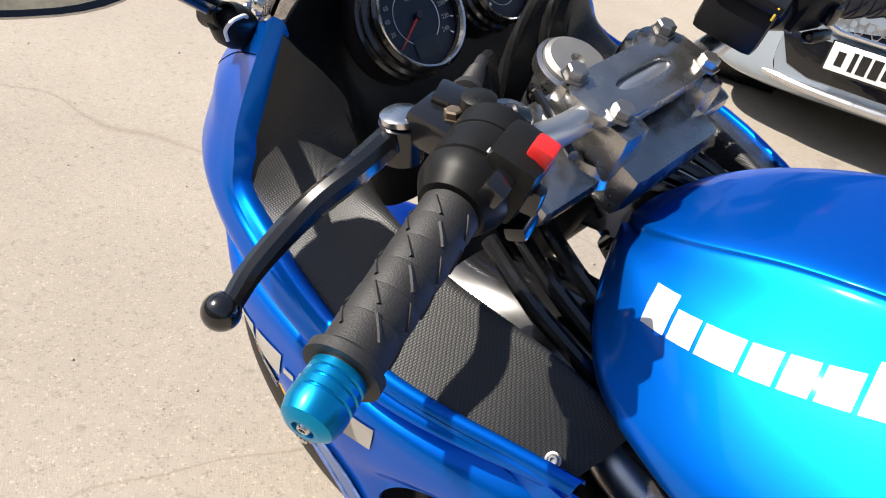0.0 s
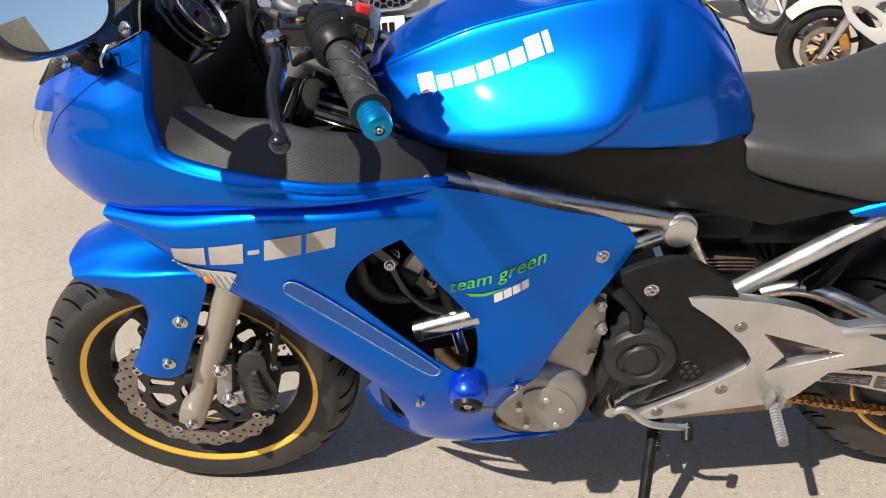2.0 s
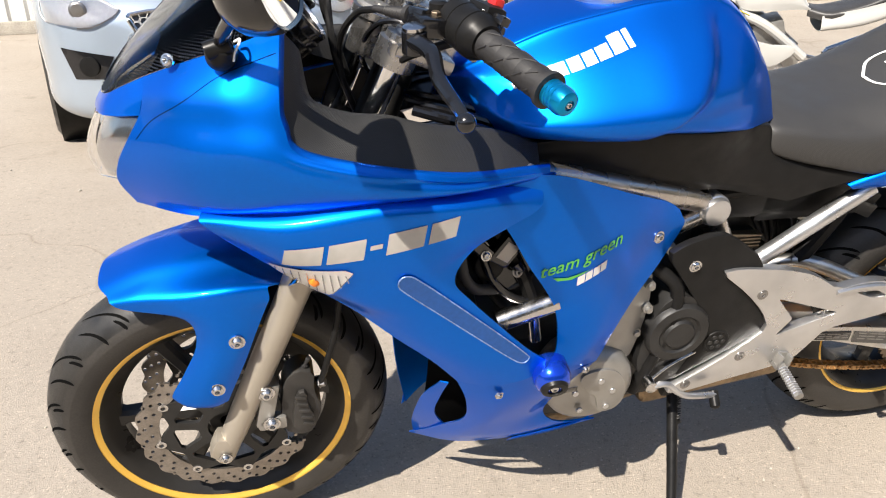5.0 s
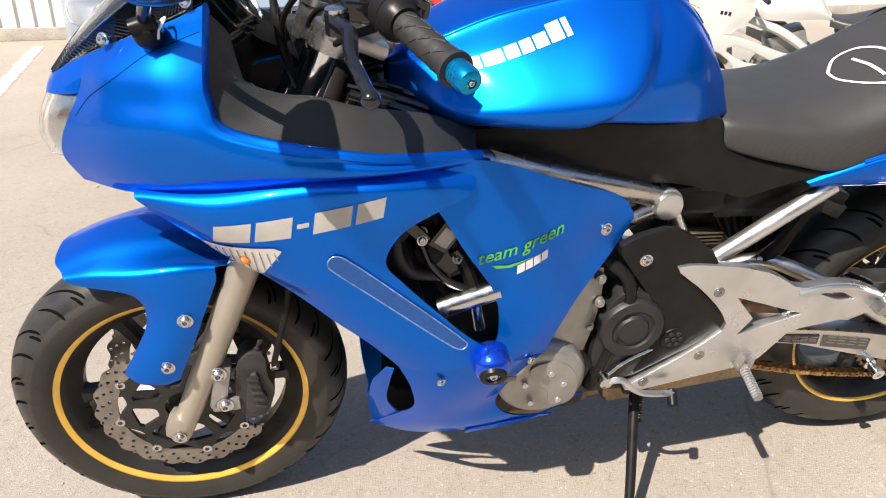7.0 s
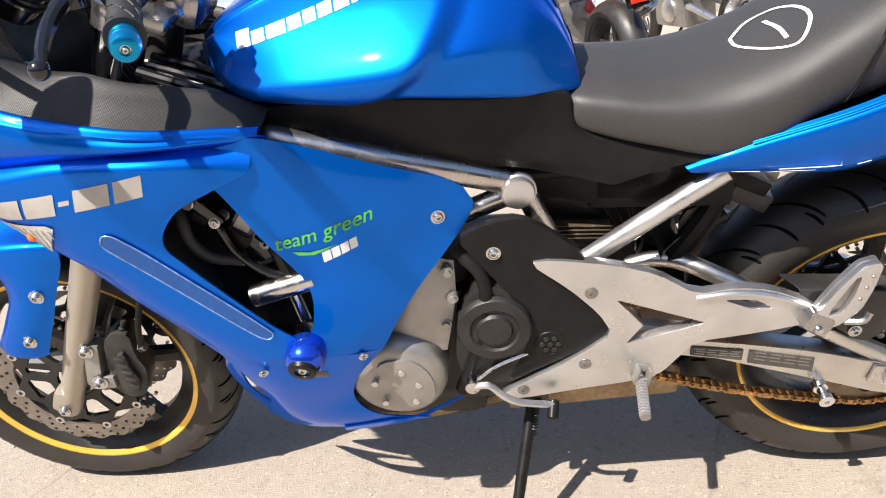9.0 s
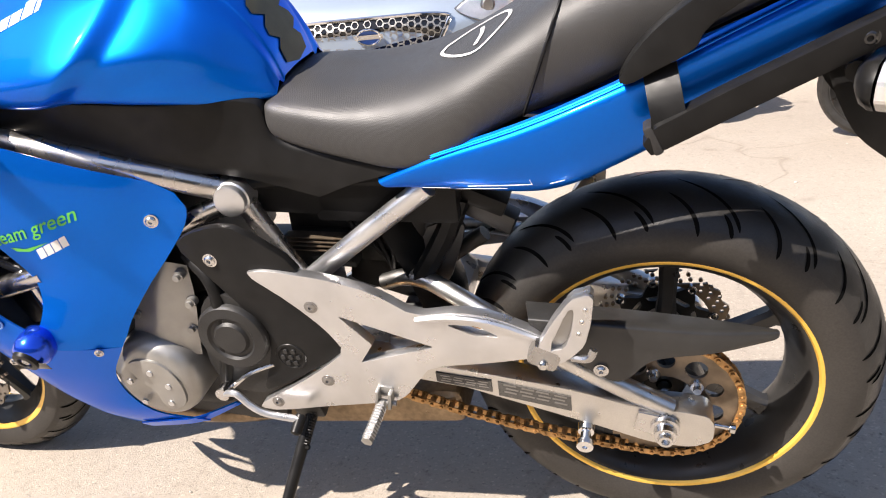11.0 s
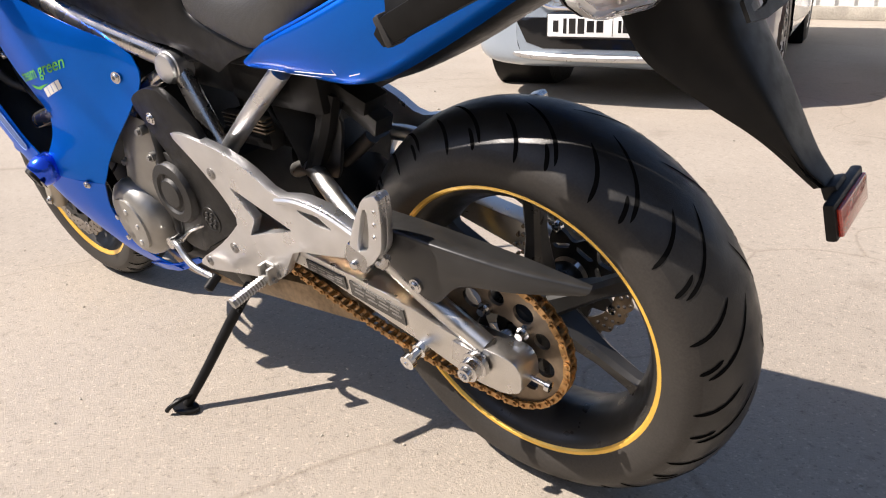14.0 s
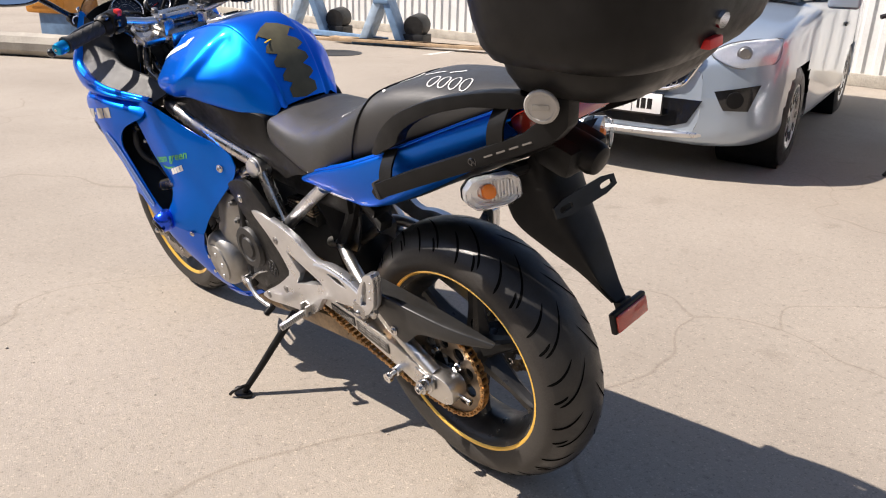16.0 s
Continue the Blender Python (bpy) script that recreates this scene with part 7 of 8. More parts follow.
fence = tagged(part("fence", sheet_fence(-26, 12.0, 8.3, 2.6), FENCE, smooth=False), "pale profiled metal sheet fence round the yard", "fence", kind="structure")
part("base_rail", box((-7.0, 8.26, 0.07), (38.0, 0.09, 0.14), (0, 0, 0), 0.01), CONCRETE, fence)
for x in (-22.0, -12.4, -6.2, -2.1, 0.35, 4.9, 9.0):
    part("fence_post", box((x, 8.20, 1.3), (0.10, 0.10, 2.6), (0, 0, 0), 0.01), FENCE, fence)
bm = bmesh.new()
for k in range(22):
    t = k / 21
    c = (-1.98 - 0.55 * t, 4.4 + 3.2 * t)
    vs = [bm.verts.new((c[0] + dx * 0.06 + random.uniform(-0.012, 0.012), c[1] + dy * 0.07 + random.uniform(-0.02, 0.02), 0.003)) for dx, dy in ((-1, -1), (1, -1), (1, 1), (-1, 1))]
    bm.faces.new(vs)
tagged(part("road_marking", bm, PAINTLINE, smooth=False), "worn white parking line on the asphalt", "road marking", kind="structure")
bm = bmesh.new()
for k in range(26):
    t = k / 25
    c = (-5.4 - 0.45 * t, 6.2 + 2.0 * t)
    vs = [bm.verts.new((c[0] + dx * 0.06 + random.uniform(-0.012, 0.012), c[1] + dy * 0.04 + random.uniform(-0.01, 0.01), 0.003)) for dx, dy in ((-1, -1), (1, -1), (1, 1), (-1, 1))]
    bm.faces.new(vs)
tagged(part("road_marking", bm, PAINTLINE, smooth=False), "worn white parking line on the asphalt", "road marking", kind="structure")

# ---- parked car ----
CARPAINT = material("silver_blue_car_paint", (0.40, 0.47, 0.55), 0.34, 0.55, coat=1.0, vary=0.03, scale=2, fine=0.04, fine_scale=900)
CARDARK = material("dark_car_glass", (0.02, 0.022, 0.025), 0.06, coat=0.5)
CARX = pose(-0.047, 2.733, 0, 0, 0, 12.4) @ Matrix.Scale(1.016, 4)
car = thing("car", "pale silver-blue hatchback with a honeycomb grille parked facing the motorcycle", "car", m=CARX)
ST = [(0.00, 0.46, 0.24, 0.60, 0.66), (0.05, 0.62, 0.21, 0.68, 0.73), (0.14, 0.74, 0.19, 0.75, 0.80), (0.34, 0.815, 0.18, 0.83, 0.885), (0.75, 0.840, 0.18, 0.885, 0.945), (1.10, 0.848, 0.18, 0.915, 0.985), (1.35, 0.85, 0.18, 0.93, 1.01), (2.2, 0.855, 0.18, 0.95, 1.00), (3.3, 0.85, 0.19, 0.96, 1.00), (3.9, 0.82, 0.22, 0.95, 1.0), (4.02, 0.76, 0.28, 0.92, 0.97)]
secs = []
for y, w, zb, zs, zt in ST:
    half = [(0, y, zb), (w * 0.7, y, zb), (w * 0.97, y + 0.01, zb + 0.06), (w, y + 0.015, zb + 0.24), (w, y + 0.02, zs - 0.14), (w * 0.965, y + 0.03, zs), (w * 0.80, y + 0.02, zt - 0.03), (w * 0.45, y + 0.005, zt - 0.004), (0, y, zt)]
    secs.append([(-px, py, pz) for px, py, pz in reversed(half)] + half[1:])
bm = loft(secs, 96, 120)
gone = [f for f in bm.faces if abs((c := f.calc_center_median()).x) > 0.5 and min((c.y - 0.80) ** 2, (c.y - 3.28) ** 2) + (c.z - 0.30) ** 2 < 0.345 ** 2]
bmesh.ops.delete(bm, geom=gone, context="FACES")
nose = [bm.verts.new(v) for v in crom(secs[0], 40)]
bm.faces.new(nose)
CARSKIN = tree_of(bm)
part("car_body", bm, CARPAINT, car, "silver-blue body with hood", sharp=40)
CAB = [[(-0.70, 1.12, 0.97), (-0.4, 1.05, 1.0), (0, 1.02, 1.005), (0.4, 1.05, 1.0), (0.70, 1.12, 0.97)], [(-0.66, 1.55, 1.22), (-0.36, 1.48, 1.26), (0, 1.46, 1.265), (0.36, 1.48, 1.26), (0.66, 1.55, 1.22)], [(-0.58, 1.92, 1.42), (-0.32, 1.88, 1.465), (0, 1.86, 1.47), (0.32, 1.88, 1.465), (0.58, 1.92, 1.42)]]
part("windscreen", loft(CAB, 24, 16), CARDARK, car, "dark windscreen")
ROOF = [[(-0.58, 1.92, 1.42), (-0.32, 1.88, 1.467), (0, 1.86, 1.473), (0.32, 1.88, 1.467), (0.58, 1.92, 1.42)], [(-0.57, 2.8, 1.46), (-0.32, 2.8, 1.50), (0, 2.8, 1.505), (0.32, 2.8, 1.50), (0.57, 2.8, 1.46)], [(-0.52, 3.6, 1.38), (-0.3, 3.65, 1.41), (0, 3.68, 1.415), (0.3, 3.65, 1.41), (0.52, 3.6, 1.38)], [(-0.60, 3.98, 1.0), (-0.3, 4.03, 1.0), (0, 4.05, 1.0), (0.3, 4.03, 1.0), (0.60, 3.98, 1.0)]]
part("roof", loft(ROOF, 24, 24), CARPAINT, car)
for s in (-1, 1):
    part("side_glass", loft([[(s * 0.715, 1.2, 0.98), (s * 0.745, 2.2, 0.99), (s * 0.74, 3.3, 1.0), (s * 0.64, 3.9, 1.0)], [(s * 0.655, 1.6, 1.23), (s * 0.67, 2.2, 1.25), (s * 0.665, 3.2, 1.24), (s * 0.60, 3.7, 1.2)], [(s * 0.58, 1.92, 1.42), (s * 0.575, 2.4, 1.455), (s * 0.565, 3.0, 1.45), (s * 0.52, 3.6, 1.38)]], 24, 12), CARDARK, car, "dark side windows")
    part("door_handle", box((s * 0.858, 2.45, 0.80), (0.03, 0.16, 0.03), (0, 0, 0), 0.008), GLOSSBLACK, car)
    part("door_mirror", box((s * 0.93, 1.42, 1.0), (0.20, 0.10, 0.13), (0, 0, 0), 0.035, seg=3), CARPAINT, car, "door mirror")
    for y in (0.80, 3.28):
        w = part("car_wheel", lathe([(-0.10, 0.20), (-0.105, 0.27), (-0.085, 0.305), (0.085, 0.305), (0.105, 0.27), (0.10, 0.205)], (s * 0.735, y, 0.304), (s, 0, 0), 40), RUBBER, car, "black car tyre on a silver wheel")
        part("wheel_trim", lathe([(0.095, 0.205), (0.098, 0.19), (0.075, 0.16), (0.085, 0.06), (0.088, 0)], (s * 0.735, y, 0.304), (s, 0, 0), 32), ALU, w)
        for k in range(10):
            a = k * math.tau / 10
            part("trim_gap", box((s * 0.830, y + 0.125 * math.cos(a), 0.304 + 0.125 * math.sin(a)), (0.006, 0.036, 0.062), (math.degrees(a) + 90, 0, 0), 0.002), GLOSSBLACK, w)
        part("arch_liner", lathe([(-0.28, 0.0), (-0.28, 0.335), (0.085, 0.345)], (s * 0.735, y, 0.31), (s, 0, 0), 32), BLACK, car)


def on_car(outlines, proud, cell=0.03):
    b2 = bmesh.new()
    for line in outlines:
        b2.faces.new([b2.verts.new((x, 0, z)) for x, z in line])
    bmesh.ops.triangulate(b2, faces=b2.faces)
    return drape(b2, CARSKIN, proud, (0, 1, 0), cell)


def rim_on_car(line, proud, r, n=None):
    pts = []
    for x, z in line + line[:1]:
        for e in (0.0, 0.003, -0.004, 0.009, -0.012):
            hit = CARSKIN.ray_cast(Vector((x + e, -2, z - abs(e))), Vector((0, 1, 0)))[0]
            if hit and hit.y < 0.6:
                pts.append(hit + Vector((0, -proud, 0)))
                break
    return tube(pts, r, n or len(pts) * 3, 8)


GR = [(-0.44, 0.695), (-0.30, 0.712), (0.30, 0.712), (0.44, 0.695), (0.36, 0.550), (0.26, 0.505), (-0.26, 0.505), (-0.36, 0.550)]
grl = part("grille", on_car([GR], 0.006), GLOSSBLACK, car, "honeycomb grille with a bright surround")
part("grille_surround", rim_on_car(rounded(GR, 1, 0.15), 0.012, 0.012), CHROME, grl)
cells = []
hx = 0.038
for i in range(-14, 15):
    for j in range(-4, 5):
        cx, cz = i * hx * 0.87, 0.61 + (j + 0.5 * (i % 2)) * hx
        lim = 0.26 + 0.17 * max(0, min(1, (cz - 0.515) / 0.16))
        if abs(cx) < lim and 0.525 < cz < 0.702 and not (abs(cx) < 0.07 and abs(cz - 0.62) < 0.05):
            cells.append((cx, cz))
quads = []
for cx, cz in cells:
    o = [(cx + hx * 0.56 * math.cos(k * math.pi / 3), cz + hx * 0.56 * math.sin(k * math.pi / 3)) for k in range(6)]
    i_ = [(cx + hx * 0.45 * math.cos(k * math.pi / 3), cz + hx * 0.45 * math.sin(k * math.pi / 3)) for k in range(6)]
    for k in range(6):
        quads.append([o[k], o[(k + 1) % 6], i_[(k + 1) % 6], i_[k]])
tagged(part("honeycomb", on_car(quads, 0.016), CAST, grl), kind="stuff")
part("car_badge", on_car([[(0.062 * math.cos(a), 0.62 + 0.040 * math.sin(a)) for a in (k * math.tau / 28 for k in range(28))]], 0.022), material("badge_blue", (0.02, 0.08, 0.32), 0.3), grl, "blue oval badge with a bright bar")
part("badge_ring", rim_on_car([(0.062 * math.cos(a), 0.62 + 0.040 * math.sin(a)) for a in (k * math.tau / 24 for k in range(24))], 0.024, 0.006), CHROME, grl)
part("badge_bar", on_car([[(-0.075, 0.608), (0.075, 0.608), (0.075, 0.632), (-0.075, 0.632)]], 0.026), REFLECTOR, grl)
LG = [(-0.47, 0.46), (0.47, 0.46), (0.40, 0.33), (0.30, 0.30), (-0.30, 0.30), (-0.40, 0.33)]
part("lower_grille", on_car([LG], 0.006), GLOSSBLACK, car, "black lower grille")
part("bumper_lip", tube([(-0.60, 0.10, 0.275), (-0.35, -0.004, 0.262), (0, -0.03, 0.258), (0.35, -0.004, 0.262), (0.60, 0.10, 0.275)], 0.020, 30, 10), ALU, car, "silver bumper lip")
pl = part("car_number_plate", box((0.0, -0.040, 0.422), (0.535, 0.012, 0.125), (0, 0, 0), 0.003), GLOSSBLACK, car, "white number plate in a black frame")
part("plate_face", box((0.0, -0.047, 0.425), (0.52, 0.004, 0.112), (0, 0, 0), 0.0015), WHITE, pl)
for x, w, h in ((-0.215, 0.030, 0.058), (-0.165, 0.018, 0.076), (-0.125, 0.036, 0.076), (-0.078, 0.036, 0.076), (-0.028, 0.038, 0.058), (0.022, 0.036, 0.058), (0.125, 0.016, 0.06), (0.155, 0.028, 0.06), (0.192, 0.028, 0.06)):
    part("plate_bar", box((x, -0.0495, 0.417 + h * 0.08), (w, 0.001, h)), GLOSSBLACK, pl)
part("plate_bar", box((0.088, -0.0495, 0.425), (0.003, 0.001, 0.104)), GLOSSBLACK, pl)
for s in (-1, 1):
    HLO = [(s * 0.46, 0.722), (s * 0.56, 0.776), (s * 0.765, 0.806), (s * 0.788, 0.775), (s * 0.778, 0.672), (s * 0.62, 0.645), (s * 0.50, 0.690)]
    lamp = part("car_headlight", on_car([HLO], 0.004), FACET, car, "clear car headlight")
    part("headlight_glass", thicken(on_car([HLO], 0.016), 0.002), LENS, lamp)
    hit = CARSKIN.ray_cast(Vector((s * 0.635, -2, 0.725)), Vector((0, 1, 0)))[0]
    part("projector", lathe([(0, 0.040), (0.008, 0.040), (0.010, 0.032), (0.014, 0.028), (0.016, 0)], hit + Vector((0, -0.004, 0)), (s * 0.3, -1, 0), 24), SCREW, lamp)
    part("headlight_rim", rim_on_car(HLO, 0.008, 0.003), SCREW, lamp)
    FOG = [(s * 0.52, 0.515), (s * 0.74, 0.560), (s * 0.70, 0.415), (s * 0.58, 0.415)]
    fg = part("fog_pocket", on_car([FOG], 0.005), GLOSSBLACK, car, "black fog lamp pocket")
    hit = CARSKIN.ray_cast(Vector((s * 0.63, -2, 0.475)), Vector((0, 1, 0)))[0]
    part("fog_lamp", lathe([(0, 0.046), (0.010, 0.046), (0.012, 0.036), (0.008, 0)], hit + Vector((0, -0.008, 0)), (s * 0.5, -1, 0), 24), BLACK, fg)


# ---- other motorcycles in the row ----
def other_bike(label, paint, discs, frame_mat, tank_mat, faired, m, rim=RIM):
    b = thing("parked_motorcycle", label, "motorcycle", "motorcycles parked in the yard", m=m)
    for nm, cx, r, half in (("front_wheel", 0.0, 0.300, 0.058), ("rear_wheel", 1.43, 0.312, 0.085)):
        c = Vector((cx, 0, r))
        w = part(nm, lathe(tyre_profile(half, half * 1.25, r, 0.226), c, (0, 1, 0), 48), RUBBER, b, "black tyre")
        lip = half * 0.8
        part("rim", lathe([(-lip, 0.230), (-lip, 0.216), (-0.01, 0.19), (0.01, 0.19), (lip, 0.216), (lip, 0.230)], c, (0, 1, 0), 48), rim, w)
        for k in range(5):
            a = k * math.tau / 5 + 0.3
            part("spoke", tube([c + Vector((0.03 * math.cos(a), 0, 0.03 * math.sin(a))), c + Vector((0.195 * math.cos(a), 0, 0.195 * math.sin(a)))], 0.017, 4, 8), rim, w)
        part("hub", lathe([(-0.05, 0.0), (-0.05, 0.035), (0.05, 0.035), (0.05, 0)], c, (0, 1, 0), 20), rim, w)
        for s in ((-1, 1) if cx == 0 else (1,)):
            d = part("brake_disc", lathe([(s * 0.062, 0.112), (s * 0.062, 0.150 if cx == 0 else 0.11), (s * 0.067, 0.150 if cx == 0 else 0.11), (s * 0.067, 0.112)], c, (0, 1, 0), 48, closed=True), DISCMAT, w)
            bm = bmesh.new()
            for k in range(8):
                a = k * math.tau / 8
                tube([c + Vector((0.05 * math.cos(a), s * 0.064, 0.05 * math.sin(a))), c + Vector((0.114 * math.cos(a + 0.15), s * 0.064, 0.114 * math.sin(a + 0.15)))], 0.007, 3, 6, bm)
            part("disc_spider", bm, discs, d)
    for s in (-1, 1):
        f = part("fork_leg", lathe([(0, 0.022), (0.30, 0.028), (0.302, 0.021), (0.72, 0.021)], (-0.01, s * 0.10, 0.27), (0.40, 0, 0.916), 16), ALU, b, "fork leg")
        part("brake_caliper", box((0.10, s * 0.085, 0.37), (0.06, 0.05, 0.11), (0, -18, 0), 0.012), discs, f)
        part("bar_grip", tube([(0.33, s * 0.10, 0.98), (0.37, s * 0.25, 1.0), (0.42, s * 0.36, 0.98)], 0.015, 10, 10), GRIP, b, "handlebar half with grip")
        part("frame_beam", tube([(0.36, s * 0.10, 0.82), (0.60, s * 0.15, 0.72), (0.88, s * 0.13, 0.50)], 0.032, 14, 10), frame_mat, b, "frame beam")
        part("swingarm", tube([(0.88, s * 0.12, 0.44), (1.15, s * 0.13, 0.38), (1.44, s * 0.13, 0.312)], 0.026, 10, 8), ALU, b, "swingarm")
    part("front_mudguard", thicken(loft([arc(0.30 + dr, y, 55, 140, 6, Vector((0, 0, 0.30))) for y, dr in ((-0.075, -0.01), (-0.06, 0.035), (0, 0.05), (0.06, 0.035), (0.075, -0.01))], 20, 16), 0.004), paint, b)
    part("engine", join(box((0.66, 0, 0.42), (0.40, 0.30, 0.30), (0, 0, 0), 0.04), box((0.62, 0, 0.62), (0.26, 0.26, 0.22), (0, -15, 0), 0.03)), CAST, b, "cast engine")
    part("clutch_cover", lathe([(0, 0.09), (0.03, 0.085), (0.04, 0.06), (0.042, 0)], (0.68, -0.14, 0.40), (0, -1, 0), 24), ALU, b)
    part("fuel_tank", loft([[(x, -w, z0), (x, -w * 1.0, z0 + 0.4 * (z1 - z0)), (x, -w * 0.6, z1 - 0.02), (x, 0, z1), (x, w * 0.6, z1 - 0.02), (x, w, z0 + 0.4 * (z1 - z0)), (x, w, z0)] for x, w, z0, z1 in ((0.36, 0.06, 0.86, 0.93), (0.46, 0.14, 0.82, 1.0), (0.62, 0.16, 0.82, 1.03), (0.78, 0.12, 0.82, 0.96), (0.88, 0.09, 0.81, 0.83))], 24, 24), tank_mat, b, "fuel tank")
    part("seat", loft([[(x, -w, z - 0.06), (x, -w * 0.9, z - 0.01), (x, 0, z), (x, w * 0.9, z - 0.01), (x, w, z - 0.06)] for x, w, z in ((0.86, 0.09, 0.83), (1.0, 0.14, 0.81), (1.2, 0.13, 0.86), (1.36, 0.11, 0.92), (1.56, 0.08, 0.95))], 20, 16), VINYL, b, "black seat")
    part("tail", loft([[(x, -w, z), (x, -w, z - h), (x, w, z - h), (x, w, z)] for x, w, z, h in ((0.95, 0.13, 0.78, 0.10), (1.2, 0.14, 0.84, 0.12), (1.45, 0.11, 0.91, 0.10), (1.68, 0.06, 0.97, 0.05))], 20, 10), paint, b, "tail unit")
    part("tail_lamp", box((1.69, 0, 0.945), (0.03, 0.11, 0.05), (0, -15, 0), 0.01), REDLENS, b, "red tail lamp")
    part("rear_mudguard", box((1.68, 0, 0.74), (0.02, 0.13, 0.30), (0, -22, 0), 0.008), BLACK, b)
    part("rear_reflector", box((1.745, 0, 0.64), (0.01, 0.10, 0.035), (0, -10, 0), 0.003), REDLENS, b)
    part("bike_plate", box((1.725, 0, 0.76), (0.006, 0.22, 0.16), (0, -20, 0), 0.002), WHITE, b, "blank white plate")
    ex = part("exhaust", lathe([(0, 0.03), (0.03, 0.052), (0.40, 0.055), (0.43, 0.045), (0.43, 0.026), (0.38, 0.024), (0.38, 0)], (1.10, 0.19, 0.42), (0.93, 0.05, 0.36), 24), STEEL, b, "round steel silencer")
    part("exhaust_pipe", tube([(0.45, 0.06, 0.50), (0.42, 0.09, 0.30), (0.60, 0.12, 0.20), (0.95, 0.16, 0.28), (1.12, 0.19, 0.43)], 0.022, 24, 10), STEEL, ex)
    part("side_stand", tube([(0.80, -0.13, 0.28), (0.77, -0.23, 0.13), (0.75, -0.30, 0.05)], 0.012, 8, 8), BLACK, b, "side stand")
    part("headlight", lathe([(-0.06, 0.05), (0.0, 0.085), (0.015, 0.085), (0.03, 0.06), (0.035, 0)], (0.14, 0, 0.90), (-1, 0, 0.05), 24), REFLECTOR, b, "round headlight")
    if faired:
        for s in (-1, 1):
            part("side_fairing", thicken(loft([[(-0.06, s * 0.10, 0.93), (0.10, s * 0.19, 0.97), (0.28, s * 0.22, 0.98), (0.36, s * 0.20, 0.96)], [(-0.08, s * 0.13, 0.86), (0.08, s * 0.21, 0.86), (0.24, s * 0.235, 0.86), (0.36, s * 0.225, 0.86)], [(-0.03, s * 0.15, 0.77), (0.06, s * 0.20, 0.75), (0.14, s * 0.23, 0.74), (0.24, s * 0.235, 0.75)]], 20, 24), 0.004), paint, b, "side fairing")
            HO = [rounded([(0.08, 0.63), (0.15, 0.64), (0.28, 0.54), (0.27, 0.495), (0.19, 0.51)], 1), rounded([(0.20, 0.645), (0.29, 0.675), (0.53, 0.57), (0.53, 0.545), (0.38, 0.545), (0.29, 0.58)], 1)]
            part("frame_side", plate(rounded([(0.03, 0.66), (0.06, 0.76), (0.20, 0.74), (0.34, 0.71), (0.62, 0.61), (0.78, 0.61), (0.80, 0.56), (0.67, 0.46), (0.56, 0.49), (0.52, 0.46), (0.40, 0.37), (0.28, 0.40), (0.10, 0.53)], 1, 0.2), s * 0.205, s * 0.24, HO, 0.008), paint, b, "white cast side frame with two openings", sharp=30)
            part("fairing_indicator", box((0.02, s * 0.19, 0.80), (0.06, 0.02, 0.028), (0, 0, s * -25), 0.008), REDLENS, b)
            bm = box((0.16, s * 0.228, 0.885), (0.016, 0.003, 0.022), (0, 12, 0), 0)
            box((0.185, s * 0.231, 0.882), (0.016, 0.003, 0.022), (0, 12, 0), 0, bm)
            box((0.21, s * 0.235, 0.879), (0.016, 0.003, 0.022), (0, 12, 0), 0, bm)
            part("fairing_mark", bm, GLOSSBLACK, b)
        part("screen", loft([[(-0.07, -0.10, 0.94), (-0.09, 0, 0.95), (-0.07, 0.10, 0.94)], [(0.02, -0.12, 1.05), (0.0, 0, 1.07), (0.02, 0.12, 1.05)], [(0.14, -0.09, 1.13), (0.13, 0, 1.15), (0.14, 0.09, 1.13)]], 14, 12), SCREEN, b)
    return b


PEARL = material("pearl_white_paint", (0.46, 0.455, 0.43), 0.3, coat=0.7, vary=0.04, scale=4)
CHERRY = material("bright_red_paint", (0.60, 0.015, 0.01), 0.3, coat=0.8, vary=0.05, scale=6)
GRAPHITE = material("graphite_paint", (0.10, 0.10, 0.11), 0.3, 0.4, coat=0.8)
GOLDCAST = material("gold_caliper", (0.45, 0.22, 0.06), 0.4, 0.6, vary=0.2, scale=30)
other_bike("white half-faired motorcycle with gold front discs", PEARL, GOLDCAST, PEARL, PEARL, True, pose(2.42, 2.76, 0.0015, 8, 0, -24) @ Matrix.Scale(0.80, 4))
other_bike("red motorcycle seen from behind with a dusty rear tyre", CHERRY, GOLDCAST, CHERRY, CHERRY, False, pose(1.20, 4.70, 0.0015, 8, 0, -72))
other_bike("graphite motorcycle on its stand with a steel silencer", GRAPHITE, CAST, CAST, GRAPHITE, False, pose(2.25, 5.6, 0.0015, 8, 0, -70), ALU)

# ---- far corner of the yard ----
HOISTBLUE = material("faded_blue_steel", (0.16, 0.26, 0.40), 0.5, 0.2, vary=0.2, scale=8, rough_vary=0.1)
SUNLITBLUE = material("sunlit_blue_steel", (0.40, 0.50, 0.60), 0.5, 0.1, vary=0.2, scale=8, rough_vary=0.1)
TIMBER = material("weathered_timber", (0.40, 0.28, 0.17), 0.8, vary=0.3, scale=6, fine=0.2, fine_scale=60)
ORANGE = material("machine_orange", (0.62, 0.25, 0.03), 0.5, vary=0.15, scale=5, fine=0.1)
hoist = thing("lifting_frame", "faded blue steel lifting frame standing by the fence", "lifting frame", m=pose(-6.8, 6.6, 0, 0, 0, 25))
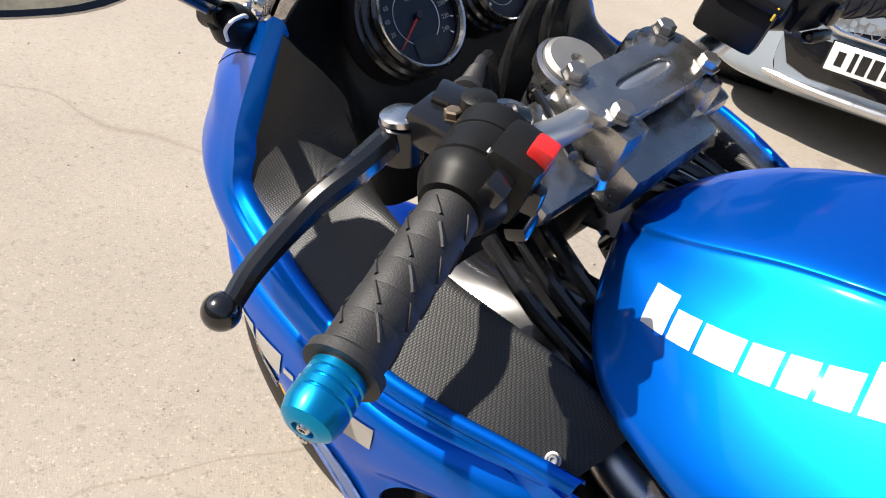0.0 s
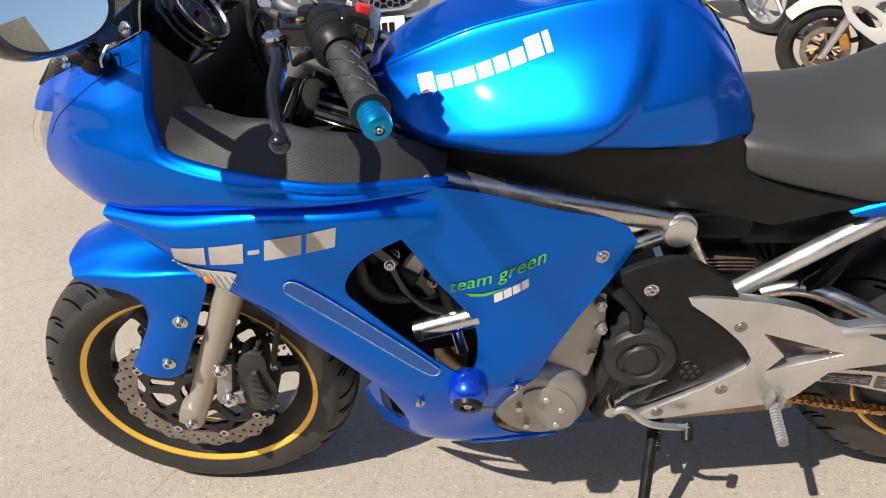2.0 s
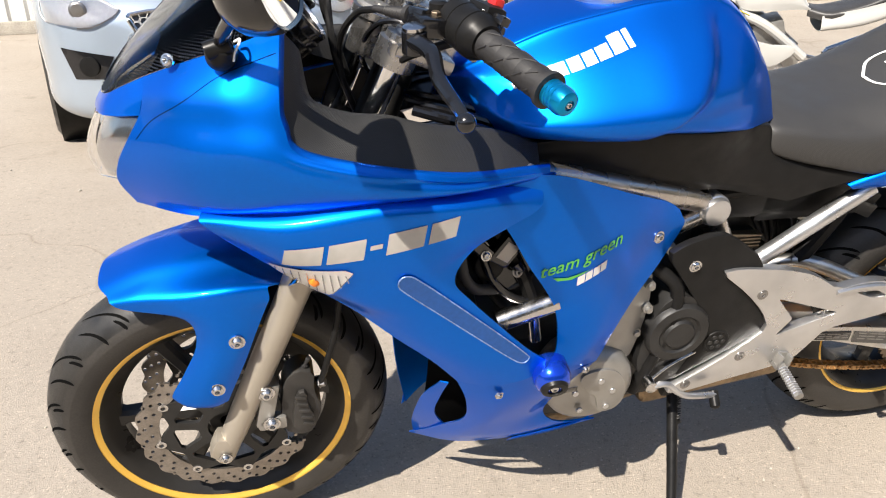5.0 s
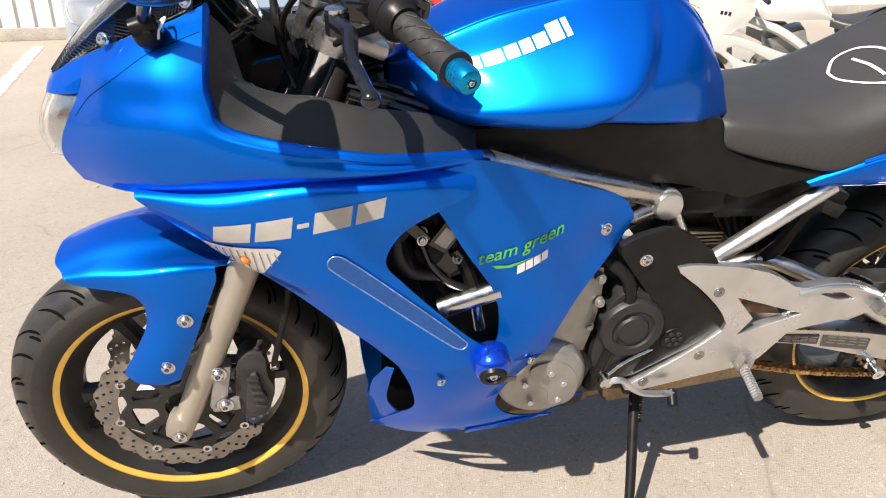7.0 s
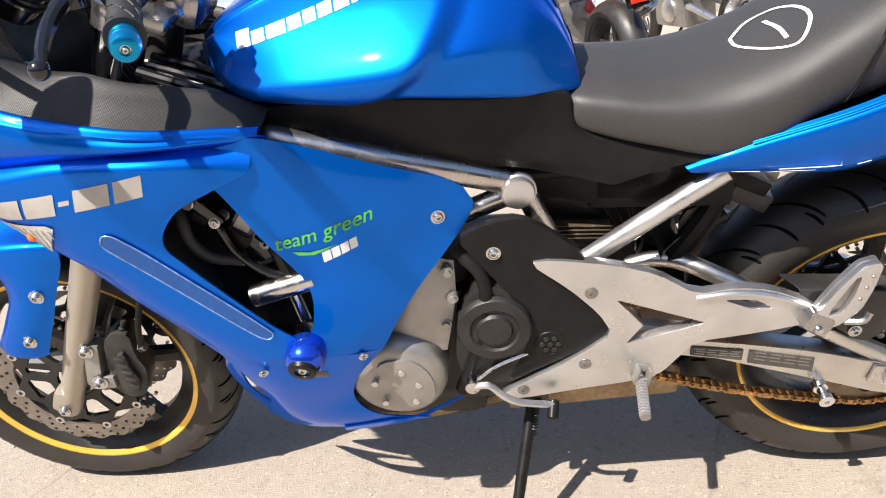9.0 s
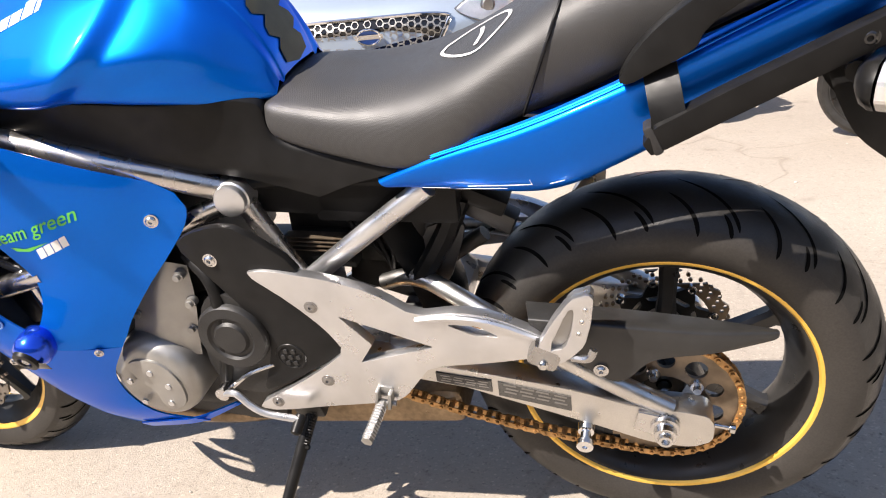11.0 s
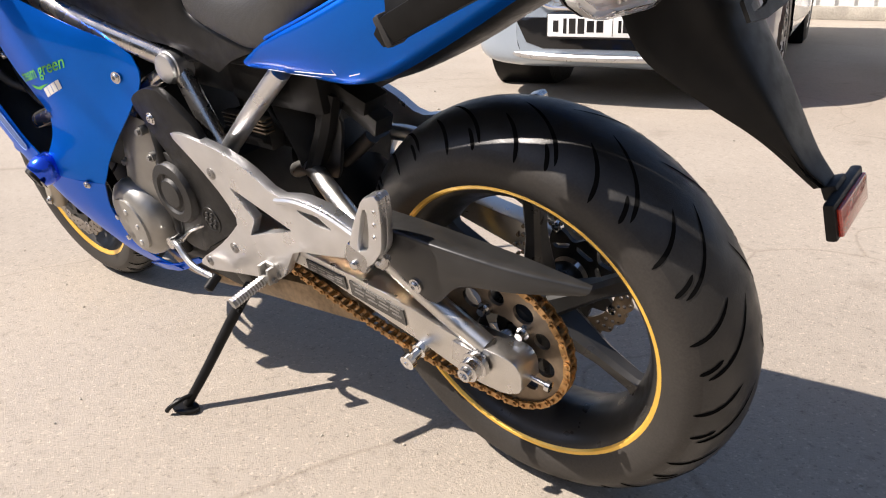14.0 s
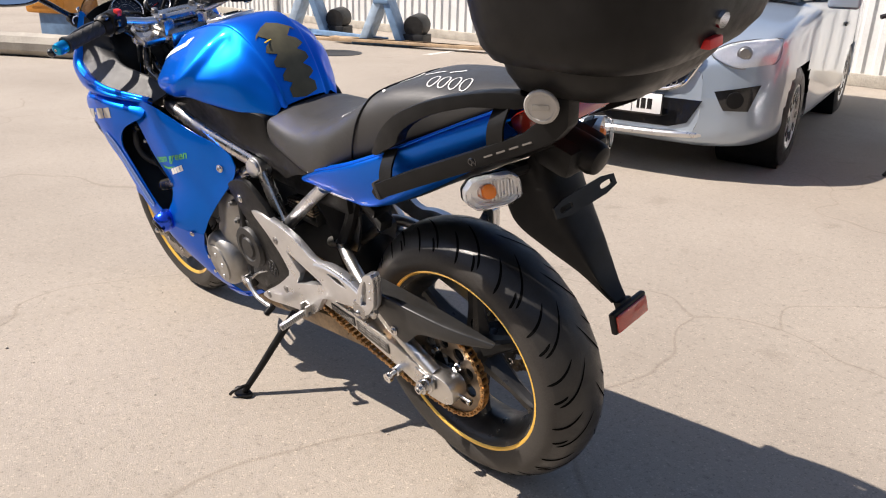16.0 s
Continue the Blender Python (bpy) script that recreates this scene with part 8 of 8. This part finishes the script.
for x, y, k in ((0.0, 0.0, 1.0), (-1.75, 0.75, 1.25)):
    # this leg takes a paler blue: sunlight put into the colour
    part("leg", box((x - 0.20, y, 0.32 * k), (0.13, 0.30, 0.68 * k), (0, 24, 0), 0.015), SUNLITBLUE, hoist, "blue leg plate with sunlight put into its pale colour")
    part("leg", box((x + 0.20, y, 0.32 * k), (0.11, 0.30, 0.68 * k), (0, -22, 0), 0.015), HOISTBLUE, hoist)
    part("head_plate", box((x, y, 0.64 * k), (0.24, 0.34, 0.06), (0, 0, 0), 0.01), HOISTBLUE, hoist)
    part("foot_plate", box((x, y, 0.025), (0.95, 0.40, 0.05), (0, 0, 0), 0.008), HOISTBLUE, hoist)
    # unclear dark machinery, drawn as a drum on a box
    part("dark_machinery", join(lathe([(-0.16, 0.0), (-0.16, 0.16), (-0.13, 0.17), (0.13, 0.17), (0.16, 0.16), (0.16, 0)], (x + 0.48, y + 0.15, 0.30), (0, 1, 0.1), 20), box((x + 0.48, y + 0.15, 0.09), (0.34, 0.36, 0.18), (0, 0, 0), 0.02)), ENGINE, hoist, "dark mass of unclear machinery")
part("beam", box((-0.9, 0.40, 0.07), (2.0, 0.10, 0.08), (0, 0, -23), 0.01), HOISTBLUE, hoist)
random.seed(7)
for k in range(6):
    pl = part("timber_plank", box((0, 0, 0), (2.2 + 0.25 * (k % 3), 0.16, 0.045), (0, 0, 0), 0.004), TIMBER)
    pl.matrix_world = pose(-7.6 + 0.35 * k, 6.55 + 0.10 * (k % 3), 0.0225 + 0.047 * (k // 3), 0, 0, 24 + random.uniform(-5, 5))
    tagged(pl, "weathered sawn timber plank lying on the asphalt", "timber", "planks by the fence")
mach = thing("yard_machine", "orange and blue steel machine standing in the yard", "machine", m=pose(-9.35, 2.75, 0, 0, 0, 30))
part("machine_body", join(box((0, 0, 0.72), (0.66, 0.60, 0.62), (0, 0, 0), 0.04), box((0.05, 0, 1.12), (0.45, 0.5, 0.25), (0, 0, 0), 0.03)), ORANGE, mach, "orange steel body")
part("machine_base", box((0.10, 0, 0.21), (0.52, 0.52, 0.42), (0, 0, 0), 0.03), HOISTBLUE, mach, "faded blue base")
part("machine_door", box((0, -0.303, 0.72), (0.44, 0.012, 0.44), (0, 0, 0), 0.004), ORANGE, mach)
log = part("concrete_kerb", tube([(-9.6, 0.4, 0.13), (-8.2, 1.55, 0.14), (-6.9, 2.4, 0.13)], 0.14, 14, 10), CONCRETE)
tagged(log, "rough grey concrete kerb beam lying on the asphalt", "kerb")
mh = part("manhole", lathe([(-0.02, 0.40), (0.006, 0.40), (0.008, 0.37), (0.005, 0.36), (0.005, 0)], (-6.25, 5.2, 0), (0, 0, 1), 36), ENGINE)
tagged(mh, "round dark iron manhole cover in the asphalt", "manhole", kind="structure")

# plain dark walls, added to block the bright horizon in reflections
WALLDARK = material("plain_dark_wall", (0.11, 0.105, 0.085), 0.85, vary=0.25, scale=0.8, fine=0.15, fine_scale=12)
for nm, c, sz in (("added_wall_south", (-5, -11.0, 2.6), (44, 0.3, 5.2)), ("added_wall_east", (14.0, -1.5, 2.6), (0.3, 19, 5.2)), ("added_wall_west", (-27.0, -1.5, 2.6), (0.3, 19, 5.2))):
    tagged(part(nm, box(c, sz, (0, 0, 0), 0.02), WALLDARK), "plain dark wall added to darken the horizon in reflections", "wall", kind="structure")

# loose grit on the asphalt
random.seed(21)
bm = bmesh.new()
for k in range(700):
    r = random.uniform(0.0015, 0.004) if random.random() < 0.92 else random.uniform(0.004, 0.009)
    m = pose(random.uniform(-3.0, 4.0), random.uniform(-2.2, 3.0), r * 0.45, random.uniform(0, 360), random.uniform(0, 40), random.uniform(0, 360)) @ Matrix.Diagonal((1.0, random.uniform(0.6, 1.0), random.uniform(0.45, 0.8), 1.0))
    bmesh.ops.create_icosphere(bm, subdivisions=1, radius=r, matrix=m)
tagged(part("grit", bm, CONCRETE, smooth=False), "loose grit scattered on the asphalt", "grit", kind="stuff")
